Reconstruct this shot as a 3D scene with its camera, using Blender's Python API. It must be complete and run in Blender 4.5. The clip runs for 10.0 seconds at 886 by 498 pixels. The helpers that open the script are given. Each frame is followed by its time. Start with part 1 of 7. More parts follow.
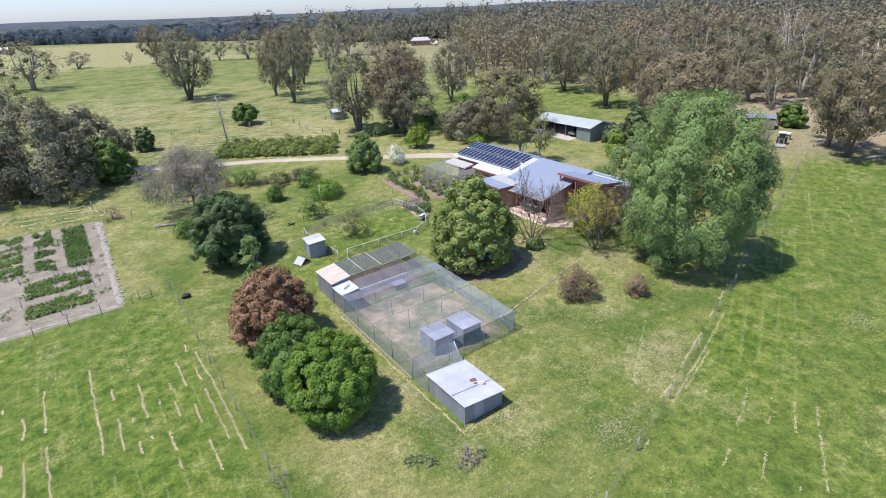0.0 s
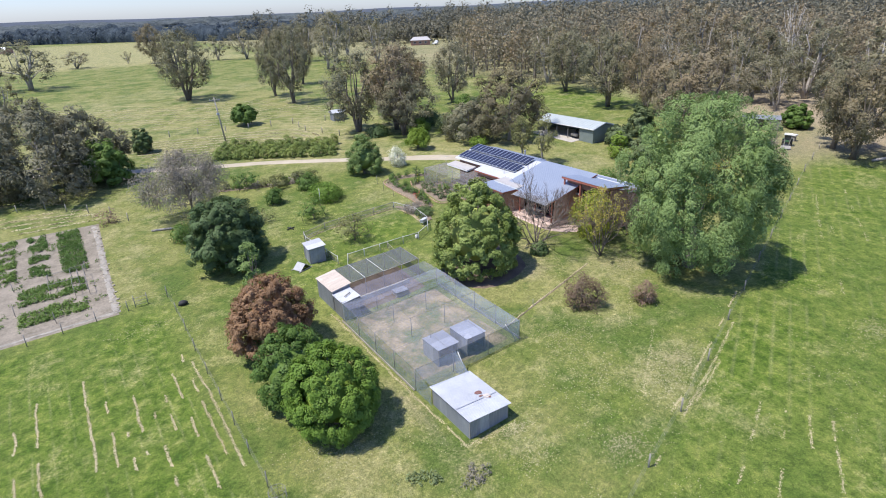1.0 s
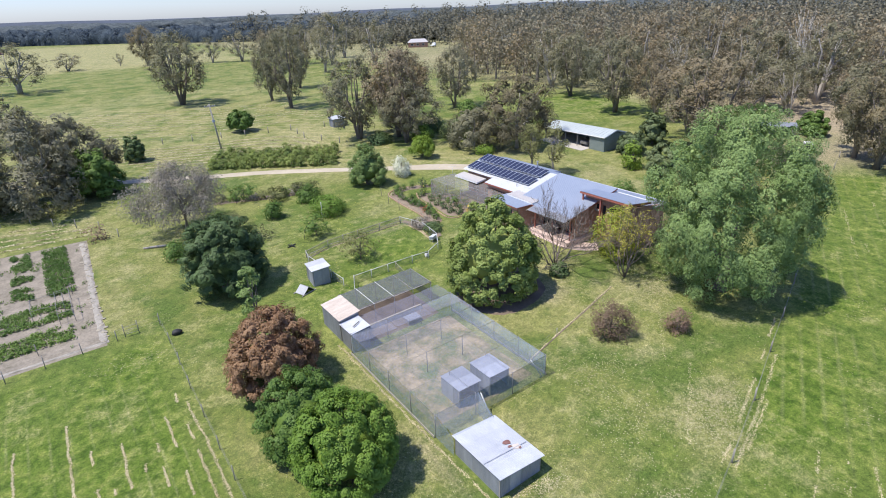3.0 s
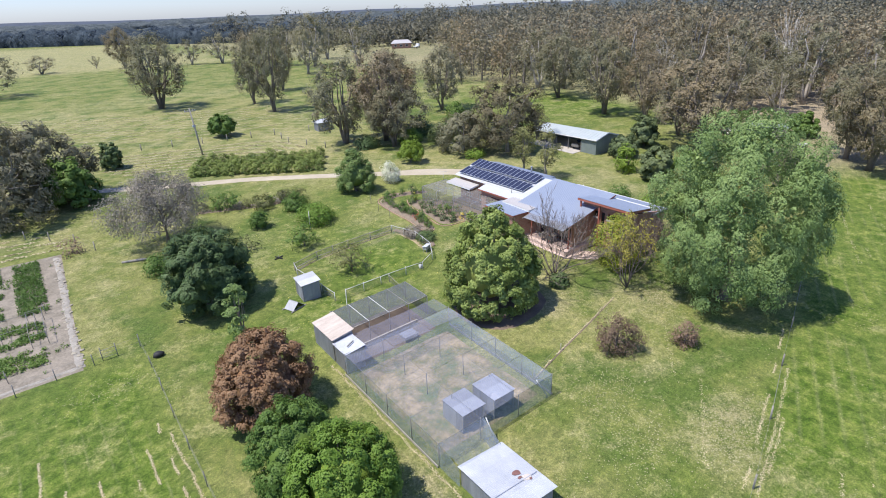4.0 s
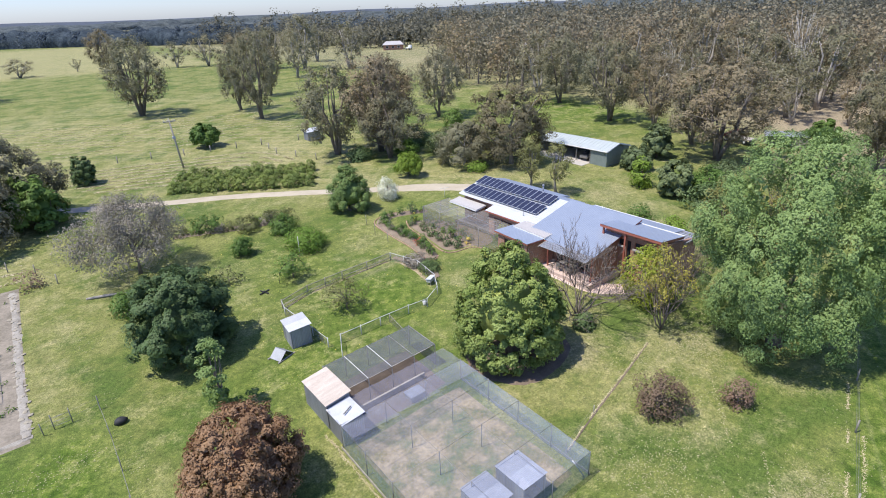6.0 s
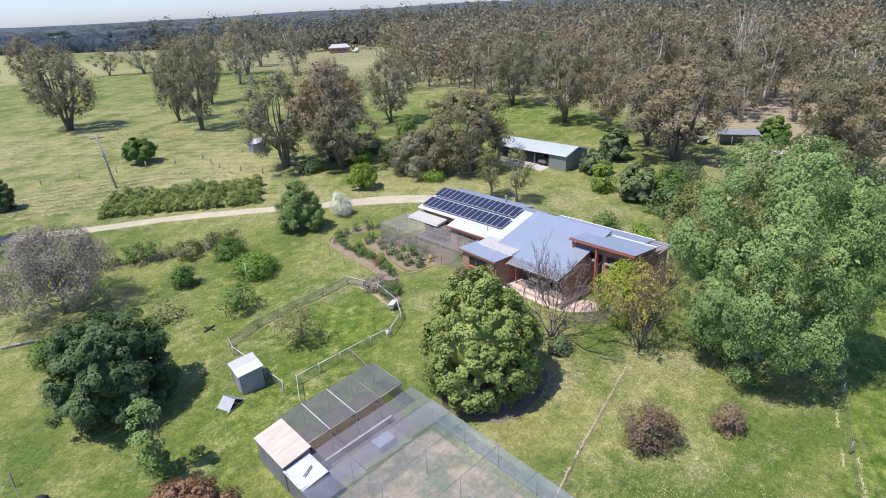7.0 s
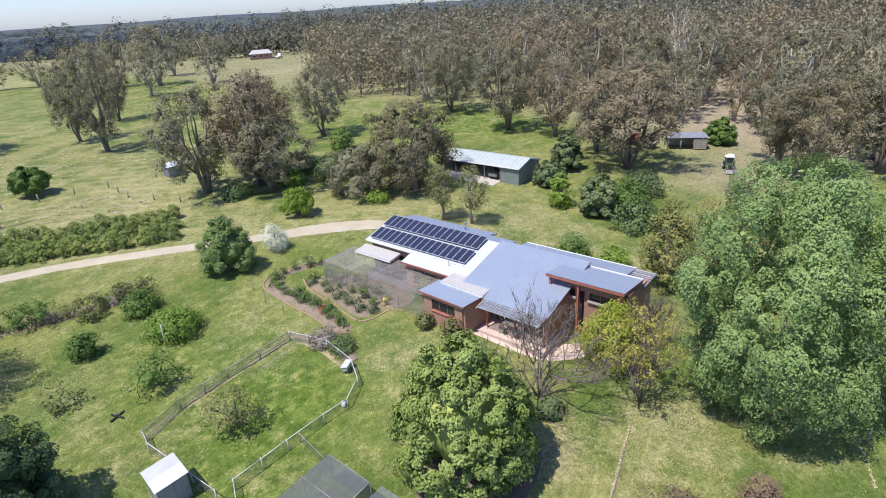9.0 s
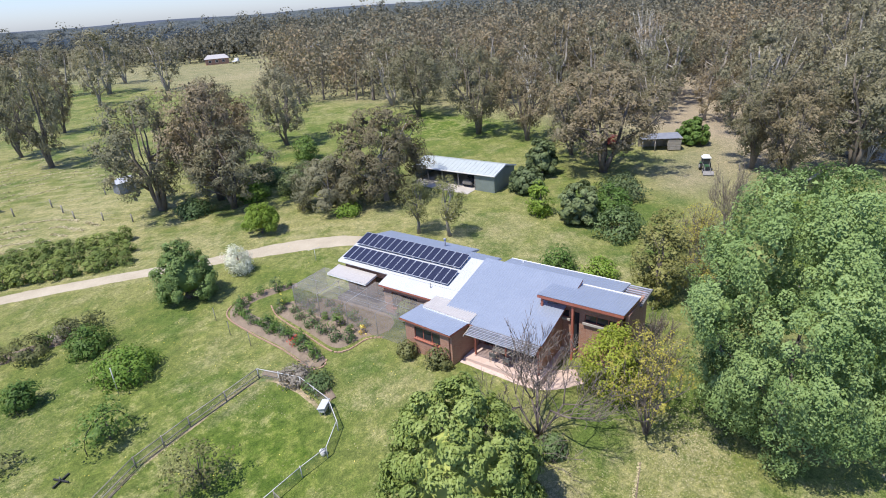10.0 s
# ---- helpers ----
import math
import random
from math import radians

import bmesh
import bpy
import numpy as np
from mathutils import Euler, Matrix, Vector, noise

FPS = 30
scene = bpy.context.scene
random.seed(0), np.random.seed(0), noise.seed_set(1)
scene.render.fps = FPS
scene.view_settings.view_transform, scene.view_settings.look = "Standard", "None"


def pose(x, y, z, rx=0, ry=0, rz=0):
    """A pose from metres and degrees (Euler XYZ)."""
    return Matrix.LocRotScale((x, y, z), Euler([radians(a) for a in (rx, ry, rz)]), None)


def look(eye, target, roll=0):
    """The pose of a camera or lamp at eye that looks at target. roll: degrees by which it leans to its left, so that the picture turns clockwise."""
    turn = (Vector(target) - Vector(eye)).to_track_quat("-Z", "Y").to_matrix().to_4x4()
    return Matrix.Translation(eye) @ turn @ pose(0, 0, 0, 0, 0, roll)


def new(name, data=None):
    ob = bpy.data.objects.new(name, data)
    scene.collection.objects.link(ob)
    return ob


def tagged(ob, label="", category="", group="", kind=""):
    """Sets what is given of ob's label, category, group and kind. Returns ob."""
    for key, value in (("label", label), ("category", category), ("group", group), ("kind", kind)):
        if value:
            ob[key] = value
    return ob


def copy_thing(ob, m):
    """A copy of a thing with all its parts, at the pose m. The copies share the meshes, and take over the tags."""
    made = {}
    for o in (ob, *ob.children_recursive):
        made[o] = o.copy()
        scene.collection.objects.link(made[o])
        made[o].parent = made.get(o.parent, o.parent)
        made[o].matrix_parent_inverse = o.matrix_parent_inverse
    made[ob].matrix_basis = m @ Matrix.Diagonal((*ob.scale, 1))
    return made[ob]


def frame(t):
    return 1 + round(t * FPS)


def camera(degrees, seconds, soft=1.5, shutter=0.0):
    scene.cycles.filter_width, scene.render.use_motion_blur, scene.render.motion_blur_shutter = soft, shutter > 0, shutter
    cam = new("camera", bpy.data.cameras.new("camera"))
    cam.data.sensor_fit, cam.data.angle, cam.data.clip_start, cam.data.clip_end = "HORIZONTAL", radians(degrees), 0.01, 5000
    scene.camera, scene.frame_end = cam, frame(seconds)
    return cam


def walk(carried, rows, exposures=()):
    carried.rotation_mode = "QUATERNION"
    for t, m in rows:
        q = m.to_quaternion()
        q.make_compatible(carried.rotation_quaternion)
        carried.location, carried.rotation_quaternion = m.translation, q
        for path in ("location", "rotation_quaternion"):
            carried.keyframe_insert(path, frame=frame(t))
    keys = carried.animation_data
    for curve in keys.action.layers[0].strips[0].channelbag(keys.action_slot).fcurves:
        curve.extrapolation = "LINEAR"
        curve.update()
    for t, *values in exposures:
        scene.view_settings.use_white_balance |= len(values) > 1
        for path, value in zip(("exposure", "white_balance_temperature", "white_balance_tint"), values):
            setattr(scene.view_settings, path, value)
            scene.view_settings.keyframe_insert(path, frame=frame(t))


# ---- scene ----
cam = camera(77.9, 10.0, 1.0)
LEVEL = Matrix.Rotation(radians(1.9), 4, (0.825, -0.566, 0.0))
PATH = [
    (0, (0.02, -0.105, 26.357), (1.041, 1.383, 25.493), -2.5),
    (0.5, (0.235, 0.369, 26.392), (1.256, 1.855, 25.527), -2.5),
    (1, (0.528, 1.136, 26.45), (1.55, 2.622, 25.584), -2.5),
    (1.5, (0.864, 2.171, 26.487), (1.887, 3.655, 25.621), -2.4),
    (2, (1.151, 3.324, 26.545), (2.174, 4.809, 25.679), -2.4),
    (2.5, (1.392, 4.48, 26.634), (2.415, 5.965, 25.77), -2.4),
    (4, (2.195, 8.213, 26.759), (3.277, 9.656, 25.895), -2.4),
    (4.5, (2.762, 9.724, 26.756), (3.85, 11.163, 25.891), -2.4),
    (5, (3.538, 11.4, 26.715), (4.631, 12.834, 25.851), -2.4),
    (5.2, (3.902, 12.091, 26.706), (4.996, 13.525, 25.842), -2.3),
    (6.3, (6.25, 15.807, 26.941), (7.372, 17.217, 26.074), -2.7),
    (6.5, (6.714, 16.524, 26.965), (7.862, 17.913, 26.097), -2.8),
    (7, (7.857, 18.245, 27.044), (9.082, 19.565, 26.174), -2.9),
    (7.5, (8.929, 19.943, 27.097), (10.214, 21.203, 26.225), -3.0),
    (8, (10.022, 21.706, 27.107), (11.34, 22.931, 26.233), -3.0),
    (8.5, (11.209, 23.43, 27.101), (12.556, 24.621, 26.226), -3.1),
    (9, (12.396, 25.085, 27.09), (13.776, 26.237, 26.214), -3.2),
    (9.5, (13.634, 26.723, 27.049), (15.048, 27.833, 26.172), -3.5),
    (10, (14.873, 28.359, 27.015), (16.325, 29.417, 26.136), -3.6),
]
walk(cam, [(t, LEVEL @ look(eye, target, roll)) for t, eye, target, roll in PATH])

# ---- light ----
SUN_ELEVATION = radians(65.0)
SUN_DIRECTION = Vector((-0.96 * math.cos(SUN_ELEVATION), 0.28 * math.cos(SUN_ELEVATION), math.sin(SUN_ELEVATION)))
world = bpy.data.worlds.new("sky")
scene.world = world
world.use_nodes = True
wn = world.node_tree.nodes
sky = wn.new("ShaderNodeTexSky")
sky.sky_type, sky.sun_disc = "NISHITA", False
sky.sun_elevation = SUN_ELEVATION
sky.sun_rotation = math.atan2(SUN_DIRECTION.x, SUN_DIRECTION.y)
sky.dust_density, sky.air_density, sky.ozone_density = 0.6, 1.0, 2.0
wn["Background"].inputs["Strength"].default_value = 0.14
tint = wn.new("ShaderNodeMix")
tint.data_type, tint.blend_type = "RGBA", "MULTIPLY"
tint.inputs[0].default_value, tint.inputs[7].default_value = 1.0, (0.73, 0.81, 1.13, 1)
world.node_tree.links.new(sky.outputs[0], tint.inputs[6])
world.node_tree.links.new(tint.outputs[2], wn["Background"].inputs["Color"])
sun_lamp = new("sun", bpy.data.lights.new("sun", "SUN"))
sun_lamp.data.energy, sun_lamp.data.angle, sun_lamp.data.color = 4.2, radians(0.53), (1.0, 0.95, 0.87)
sun_lamp.matrix_world = look(SUN_DIRECTION * 100, (0, 0, 0))
scene.view_settings.exposure = 0.45

# ---- materials ----


def shader(name):
    m = bpy.data.materials.new(name)
    m.use_nodes = True
    nt = m.node_tree
    return m, nt.nodes, nt.links, nt.nodes["Principled BSDF"]


def noise_node(n, l, scale, detail=4.0, rough=0.6, space="Object", stretch=None):
    tc = n.new("ShaderNodeTexCoord")
    t = n.new("ShaderNodeTexNoise")
    t.inputs["Scale"].default_value, t.inputs["Detail"].default_value, t.inputs["Roughness"].default_value = scale, detail, rough
    if stretch:
        mp = n.new("ShaderNodeMapping")
        mp.inputs["Scale"].default_value = stretch
        l.new(tc.outputs[space], mp.inputs[0])
        l.new(mp.outputs[0], t.inputs["Vector"])
    else:
        l.new(tc.outputs[space], t.inputs["Vector"])
    return t.outputs["Fac"]


def ramp(n, l, fac, stops):
    r = n.new("ShaderNodeValToRGB")
    while len(r.color_ramp.elements) < len(stops):
        r.color_ramp.elements.new(0.5)
    for e, (p, c) in zip(r.color_ramp.elements, stops):
        e.position, e.color = p, (*c, 1) if len(c) == 3 else c
    l.new(fac, r.inputs[0])
    return r.outputs[0]


def mix(n, l, fac, a, b, mode="MIX"):
    x = n.new("ShaderNodeMix")
    x.data_type, x.blend_type = "RGBA", mode
    for s, v in ((x.inputs[0], fac), (x.inputs[6], a), (x.inputs[7], b)):
        if isinstance(v, bpy.types.NodeSocket):
            l.new(v, s)
        else:
            s.default_value = v if isinstance(v, float) else (*v, 1)
    return x.outputs[2]


def math_node(n, l, op, a, b=0.0, clamp=False):
    x = n.new("ShaderNodeMath")
    x.operation, x.use_clamp = op, clamp
    for s, v in ((x.inputs[0], a), (x.inputs[1], b)):
        if isinstance(v, bpy.types.NodeSocket):
            l.new(v, s)
        else:
            s.default_value = v
    return x.outputs[0]


def bump(n, l, p, height, strength=0.4, distance=0.02):
    b = n.new("ShaderNodeBump")
    b.inputs["Strength"].default_value, b.inputs["Distance"].default_value = strength, distance
    l.new(height, b.inputs["Height"])
    l.new(b.outputs[0], p.inputs["Normal"])


def plain(name, c1, c2, scale=3.0, rough=0.7, metal=0.0, grain=30.0, relief=0.3, vary=0.0, stretch=None):
    """Two-scale mottled surface; vary shifts the value from object to object."""
    m, n, l, p = shader(name)
    big = noise_node(n, l, scale, 5, 0.65, stretch=stretch)
    fine = noise_node(n, l, grain, 3, 0.7)
    col = ramp(n, l, big, [(0.3, c1), (0.7, c2)])
    col = mix(n, l, 0.35, col, ramp(n, l, fine, [(0.25, tuple(v * 0.6 for v in c1)), (0.75, tuple(min(1, v * 1.25) for v in c2))]))
    if vary:
        oi = n.new("ShaderNodeObjectInfo")
        hs = n.new("ShaderNodeHueSaturation")
        l.new(math_node(n, l, "ADD", math_node(n, l, "MULTIPLY", oi.outputs["Random"], 2 * vary), 1 - vary), hs.inputs["Value"])
        l.new(col, hs.inputs["Color"])
        col = hs.outputs[0]
    l.new(col, p.inputs["Base Color"])
    p.inputs["Roughness"].default_value, p.inputs["Metallic"].default_value = rough, metal
    bump(n, l, p, fine, relief)
    return m


def leaf_material(name, dark, mid, light, through_light=0.3, rough=0.45, calm=0.35, drift=0.0):
    """Leaves: tone from leaf to leaf, from clump to clump and from tree to tree; drift turns whole stretches warmer or greyer."""
    m, n, l, p = shader(name)
    g = n.new("ShaderNodeNewGeometry")
    deep, pale = dark, light
    dark = tuple(a + (b - a) * calm for a, b in zip(dark, mid))
    light = tuple(a + (b - a) * calm for a, b in zip(light, mid))
    col = ramp(n, l, g.outputs["Random Per Island"], [(0.0, dark), (0.5, mid), (1.0, light)])
    patch = noise_node(n, l, 0.5, 2, 0.5)
    col = mix(n, l, 0.5, col, ramp(n, l, patch, [(0.3, deep), (0.7, pale)]))
    if drift:
        wide = noise_node(n, l, 0.07, 2, 0.5)
        col = mix(n, l, drift, col, ramp(n, l, wide, [(0.32, (0.72, 0.84, 0.88)), (0.5, (1.0, 1.0, 1.0)), (0.66, (1.2, 1.05, 0.8))]), "MULTIPLY")
    oi = n.new("ShaderNodeObjectInfo")
    hs = n.new("ShaderNodeHueSaturation")
    l.new(math_node(n, l, "ADD", math_node(n, l, "MULTIPLY", oi.outputs["Random"], 0.4), 0.8), hs.inputs["Value"])
    l.new(math_node(n, l, "ADD", math_node(n, l, "MULTIPLY", oi.outputs["Random"], -0.02), 0.51), hs.inputs["Hue"])
    l.new(col, hs.inputs["Color"])
    l.new(hs.outputs[0], p.inputs["Base Color"])
    p.inputs["Roughness"].default_value = rough + 0.1
    p.inputs["Specular IOR Level"].default_value = 0.22
    tr = n.new("ShaderNodeBsdfTranslucent")
    l.new(hs.outputs[0], tr.inputs["Color"])
    ms = n.new("ShaderNodeMixShader")
    ms.inputs[0].default_value = through_light
    l.new(p.outputs[0], ms.inputs[1])
    l.new(tr.outputs[0], ms.inputs[2])
    l.new(ms.outputs[0], n["Material Output"].inputs["Surface"])
    return m


def net_material(name, colour, cover, fleck=2.0):
    """Fine netting: threads far thinner than can be told apart, so partly clear."""
    m, n, l, p = shader(name)
    l.new(ramp(n, l, noise_node(n, l, 1.5, 3), [(0.3, tuple(v * 0.8 for v in colour)), (0.7, colour)]), p.inputs["Base Color"])
    p.inputs["Roughness"].default_value = 0.6
    clear = n.new("ShaderNodeBsdfTransparent")
    ms = n.new("ShaderNodeMixShader")
    f = noise_node(n, l, fleck, 4, 0.7)
    l.new(math_node(n, l, "ADD", math_node(n, l, "MULTIPLY", f, cover * 0.9), cover * 0.55, True), ms.inputs[0])
    l.new(clear.outputs[0], ms.inputs[1])
    l.new(p.outputs[0], ms.inputs[2])
    l.new(ms.outputs[0], n["Material Output"].inputs["Surface"])
    return m


def brick_material(name):
    m, n, l, p = shader(name)
    tc = n.new("ShaderNodeTexCoord")
    sep = n.new("ShaderNodeSeparateXYZ")
    l.new(tc.outputs["Object"], sep.inputs[0])
    com = n.new("ShaderNodeCombineXYZ")
    l.new(math_node(n, l, "ADD", sep.outputs[0], sep.outputs[1]), com.inputs[0])
    l.new(sep.outputs[2], com.inputs[1])
    b = n.new("ShaderNodeTexBrick")
    l.new(com.outputs[0], b.inputs["Vector"])
    b.inputs["Scale"].default_value = 1.0
    b.inputs["Brick Width"].default_value, b.inputs["Row Height"].default_value, b.inputs["Mortar Size"].default_value = 0.24, 0.086, 0.008
    b.inputs["Color1"].default_value = (0.30, 0.135, 0.085, 1)
    b.inputs["Color2"].default_value = (0.40, 0.20, 0.13, 1)
    b.inputs["Mortar"].default_value = (0.42, 0.36, 0.30, 1)
    col = mix(n, l, 0.25, b.outputs[0], ramp(n, l, noise_node(n, l, 1.2, 5), [(0.3, (0.2, 0.09, 0.06)), (0.7, (0.48, 0.27, 0.18))]))
    l.new(col, p.inputs["Base Color"])
    p.inputs["Roughness"].default_value = 0.85
    bump(n, l, p, b.outputs["Fac"], -0.3)
    return m


def ground_material():
    """Grass: zones come from the sheet's own attribute (dry, lush, bare), broken up by noise; mown rows run along the paddocks."""
    m, n, l, p = shader("grass")
    at = n.new("ShaderNodeAttribute")
    at.attribute_name = "zone"
    sep = n.new("ShaderNodeSeparateColor")
    l.new(at.outputs["Color"], sep.inputs[0])
    dry, lush, bare = sep.outputs
    rows_a = n.new("ShaderNodeAttribute")
    rows_a.attribute_name = "rows"
    rs = n.new("ShaderNodeSeparateColor")
    l.new(rows_a.outputs["Color"], rs.inputs[0])
    huge = noise_node(n, l, 0.035, 4, 0.6)
    big = noise_node(n, l, 0.16, 6, 0.65)
    mid = noise_node(n, l, 0.9, 5, 0.7)
    fine = noise_node(n, l, 6.0, 5, 0.75)
    tuft = noise_node(n, l, 2.4, 6, 0.75)
    blade = noise_node(n, l, 15.0, 4, 0.8)
    green = ramp(n, l, big, [(0.40, (0.095, 0.137, 0.031)), (0.5, (0.174, 0.190, 0.058)), (0.6, (0.290, 0.260, 0.115))])
    rich = ramp(n, l, mid, [(0.36, (0.056, 0.102, 0.012)), (0.5, (0.106, 0.158, 0.024)), (0.64, (0.194, 0.230, 0.052))])
    straw = ramp(n, l, mid, [(0.25, (0.26, 0.245, 0.105)), (0.8, (0.42, 0.37, 0.205))])
    soil = ramp(n, l, fine, [(0.25, (0.22, 0.175, 0.12)), (0.8, (0.44, 0.37, 0.27))])
    w = math_node(n, l, "ADD", lush, math_node(n, l, "MULTIPLY", math_node(n, l, "SUBTRACT", big, 0.5), 1.9), True)
    col = mix(n, l, w, green, rich)
    # straw shows as flecks and patches
    s = math_node(n, l, "ADD", math_node(n, l, "MULTIPLY", dry, 1.25), math_node(n, l, "MULTIPLY", math_node(n, l, "SUBTRACT", mid, 0.58), 1.5))
    s = math_node(n, l, "ADD", s, math_node(n, l, "MULTIPLY", math_node(n, l, "SUBTRACT", noise_node(n, l, 0.27, 5, 0.62), 0.53), 3.0))
    s = math_node(n, l, "ADD", s, math_node(n, l, "MULTIPLY", math_node(n, l, "SUBTRACT", huge, 0.55), 1.3))
    patchy = math_node(n, l, "ADD", s, 0.12, True)
    s = math_node(n, l, "ADD", s, math_node(n, l, "MULTIPLY", math_node(n, l, "SUBTRACT", fine, 0.5), 1.7), True)
    col = mix(n, l, math_node(n, l, "MULTIPLY", s, 0.8), col, straw)
    # clover and coarse weeds in dark clumps
    clover = math_node(n, l, "MULTIPLY", math_node(n, l, "SUBTRACT", noise_node(n, l, 0.75, 6, 0.72), 0.55), 9.0, True)
    col = mix(n, l, math_node(n, l, "MULTIPLY", clover, 0.4), col, ramp(n, l, tuft, [(0.35, (0.040, 0.086, 0.014)), (0.65, (0.095, 0.165, 0.030))]))
    # crisp dead wisps where the sward is thin
    wisps = math_node(n, l, "MULTIPLY", math_node(n, l, "SUBTRACT", noise_node(n, l, 4.2, 4, 0.62), 0.575), 14.0, True)
    wisps = math_node(n, l, "MULTIPLY", wisps, patchy)
    col = mix(n, l, math_node(n, l, "MULTIPLY", wisps, 0.55), col, ramp(n, l, blade, [(0.3, (0.34, 0.30, 0.15)), (0.7, (0.56, 0.50, 0.31))]))
    # mown rows: distance across the rows, broken along them
    tc = n.new("ShaderNodeTexCoord")
    sp = n.new("ShaderNodeSeparateXYZ")
    l.new(tc.outputs["Object"], sp.inputs[0])

    def stripes(ax, ay, period, sharp, broken):
        a = math_node(n, l, "ADD", math_node(n, l, "MULTIPLY", sp.outputs[0], ax), math_node(n, l, "MULTIPLY", sp.outputs[1], ay))
        a = math_node(n, l, "ADD", a, math_node(n, l, "MULTIPLY", mid, 0.35))
        ph = math_node(n, l, "FRACT", math_node(n, l, "DIVIDE", a, period))
        d = math_node(n, l, "ABSOLUTE", math_node(n, l, "SUBTRACT", ph, 0.5))
        band = math_node(n, l, "MULTIPLY", math_node(n, l, "SUBTRACT", sharp, d), 1.0 / sharp, True)
        gaps = math_node(n, l, "MULTIPLY", math_node(n, l, "SUBTRACT", noise_node(n, l, broken, 3, 0.6), 0.44), 5.0, True)
        return math_node(n, l, "MULTIPLY", band, gaps)

    st1 = math_node(n, l, "MULTIPLY", stripes(1.0, 0.0, 1.2, 0.10, 0.22), rs.outputs[0])
    st2 = math_node(n, l, "MULTIPLY", stripes(-0.42, 0.91, 1.22, 0.16, 0.15), rs.outputs[1])
    st3 = math_node(n, l, "MULTIPLY", stripes(0.75, 0.66, 2.6, 0.24, 0.06), rs.outputs[2])
    pale = ramp(n, l, fine, [(0.2, (0.30, 0.27, 0.13)), (0.8, (0.55, 0.49, 0.30))])
    col = mix(n, l, math_node(n, l, "MULTIPLY", st1, math_node(n, l, "MULTIPLY", fine, 0.5), True), col, pale)
    col = mix(n, l, math_node(n, l, "MULTIPLY", st2, 0.2), col, pale)
    col = mix(n, l, math_node(n, l, "MULTIPLY", st3, 0.45), col, pale)
    b2 = math_node(n, l, "ADD", math_node(n, l, "MULTIPLY", bare, 1.5), math_node(n, l, "MULTIPLY", math_node(n, l, "SUBTRACT", fine, 0.75), 0.9), True)
    col = mix(n, l, b2, col, soil)
    col = mix(n, l, 0.9, col, ramp(n, l, blade, [(0.3, (0.32, 0.34, 0.32)), (0.5, (0.98, 0.98, 0.98)), (0.68, (1.65, 1.6, 1.5))]), "MULTIPLY")
    col = mix(n, l, 0.55, col, ramp(n, l, tuft, [(0.34, (0.40, 0.48, 0.40)), (0.5, (1.0, 1.0, 1.0)), (0.66, (1.5, 1.4, 1.35))]), "MULTIPLY")
    col = mix(n, l, 0.8, col, ramp(n, l, fine, [(0.32, (0.62, 0.66, 0.62)), (0.66, (1.28, 1.26, 1.25))]), "MULTIPLY")
    l.new(col, p.inputs["Base Color"])
    p.inputs["Roughness"].default_value = 0.9
    p.inputs["Specular IOR Level"].default_value = 0.2
    bump(n, l, p, math_node(n, l, "ADD", fine, tuft), 0.6, 0.12)
    return m


WATER, wn_, wl_, wp_ = shader("still_water")
wp_.inputs["Base Color"].default_value = (0.035, 0.04, 0.035, 1)
wp_.inputs["Roughness"].default_value = 0.08
bump(wn_, wl_, wp_, noise_node(wn_, wl_, 2.0), 0.05)
GRASS = ground_material()
BRICK = brick_material("brick")
# mirrored sky is put into this sheet's base colour as blue
ROOF_SKY_TINTED = plain("roof_sheet", (0.27, 0.31, 0.385), (0.325, 0.365, 0.44), 0.5, 0.34, 0.2, 12, 0.04)
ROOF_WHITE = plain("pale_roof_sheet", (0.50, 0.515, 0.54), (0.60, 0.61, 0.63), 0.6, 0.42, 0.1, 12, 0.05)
ROOF_CREAM = plain("cream_roof_sheet", (0.40, 0.375, 0.36), (0.48, 0.455, 0.43), 0.6, 0.5, 0.0, 12, 0.05)
ZINC_PALE = plain("dull_zinc", (0.42, 0.43, 0.45), (0.56, 0.57, 0.58), 1.2, 0.5, 0.2, 18, 0.15, 0.12)
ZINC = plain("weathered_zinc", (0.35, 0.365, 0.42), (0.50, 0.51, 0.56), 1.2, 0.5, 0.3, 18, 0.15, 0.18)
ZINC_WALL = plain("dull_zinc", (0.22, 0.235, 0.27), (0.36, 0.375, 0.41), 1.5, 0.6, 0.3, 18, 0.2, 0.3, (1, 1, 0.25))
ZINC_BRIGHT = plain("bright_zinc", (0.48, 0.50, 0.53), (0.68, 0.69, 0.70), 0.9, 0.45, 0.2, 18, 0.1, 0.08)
RUST = plain("rust", (0.13, 0.06, 0.05), (0.26, 0.13, 0.11), 5, 0.85)
RUSTY_ROOF = plain("rusty_cream_sheet", (0.42, 0.35, 0.29), (0.66, 0.58, 0.50), 0.9, 0.65, 0.0, 14, 0.2, 0.05, (0.5, 3, 1))
FASCIA = plain("red_timber_fascia", (0.30, 0.09, 0.06), (0.42, 0.15, 0.10), 2, 0.6)
TIMBER = plain("grey_weathered_timber", (0.20, 0.18, 0.15), (0.38, 0.35, 0.31), 3, 0.9, 0, 40, 0.5, 0.2)
RAIL = plain("pale_rail", (0.45, 0.46, 0.45), (0.66, 0.66, 0.64), 2, 0.6, 0, 30, 0.3, 0.1)
STEEL = plain("steel_post", (0.16, 0.15, 0.14), (0.32, 0.31, 0.30), 4, 0.6, 0.4, 30, 0.2)
WHITE = plain("white_paint", (0.70, 0.70, 0.68), (0.82, 0.82, 0.80), 2, 0.6)
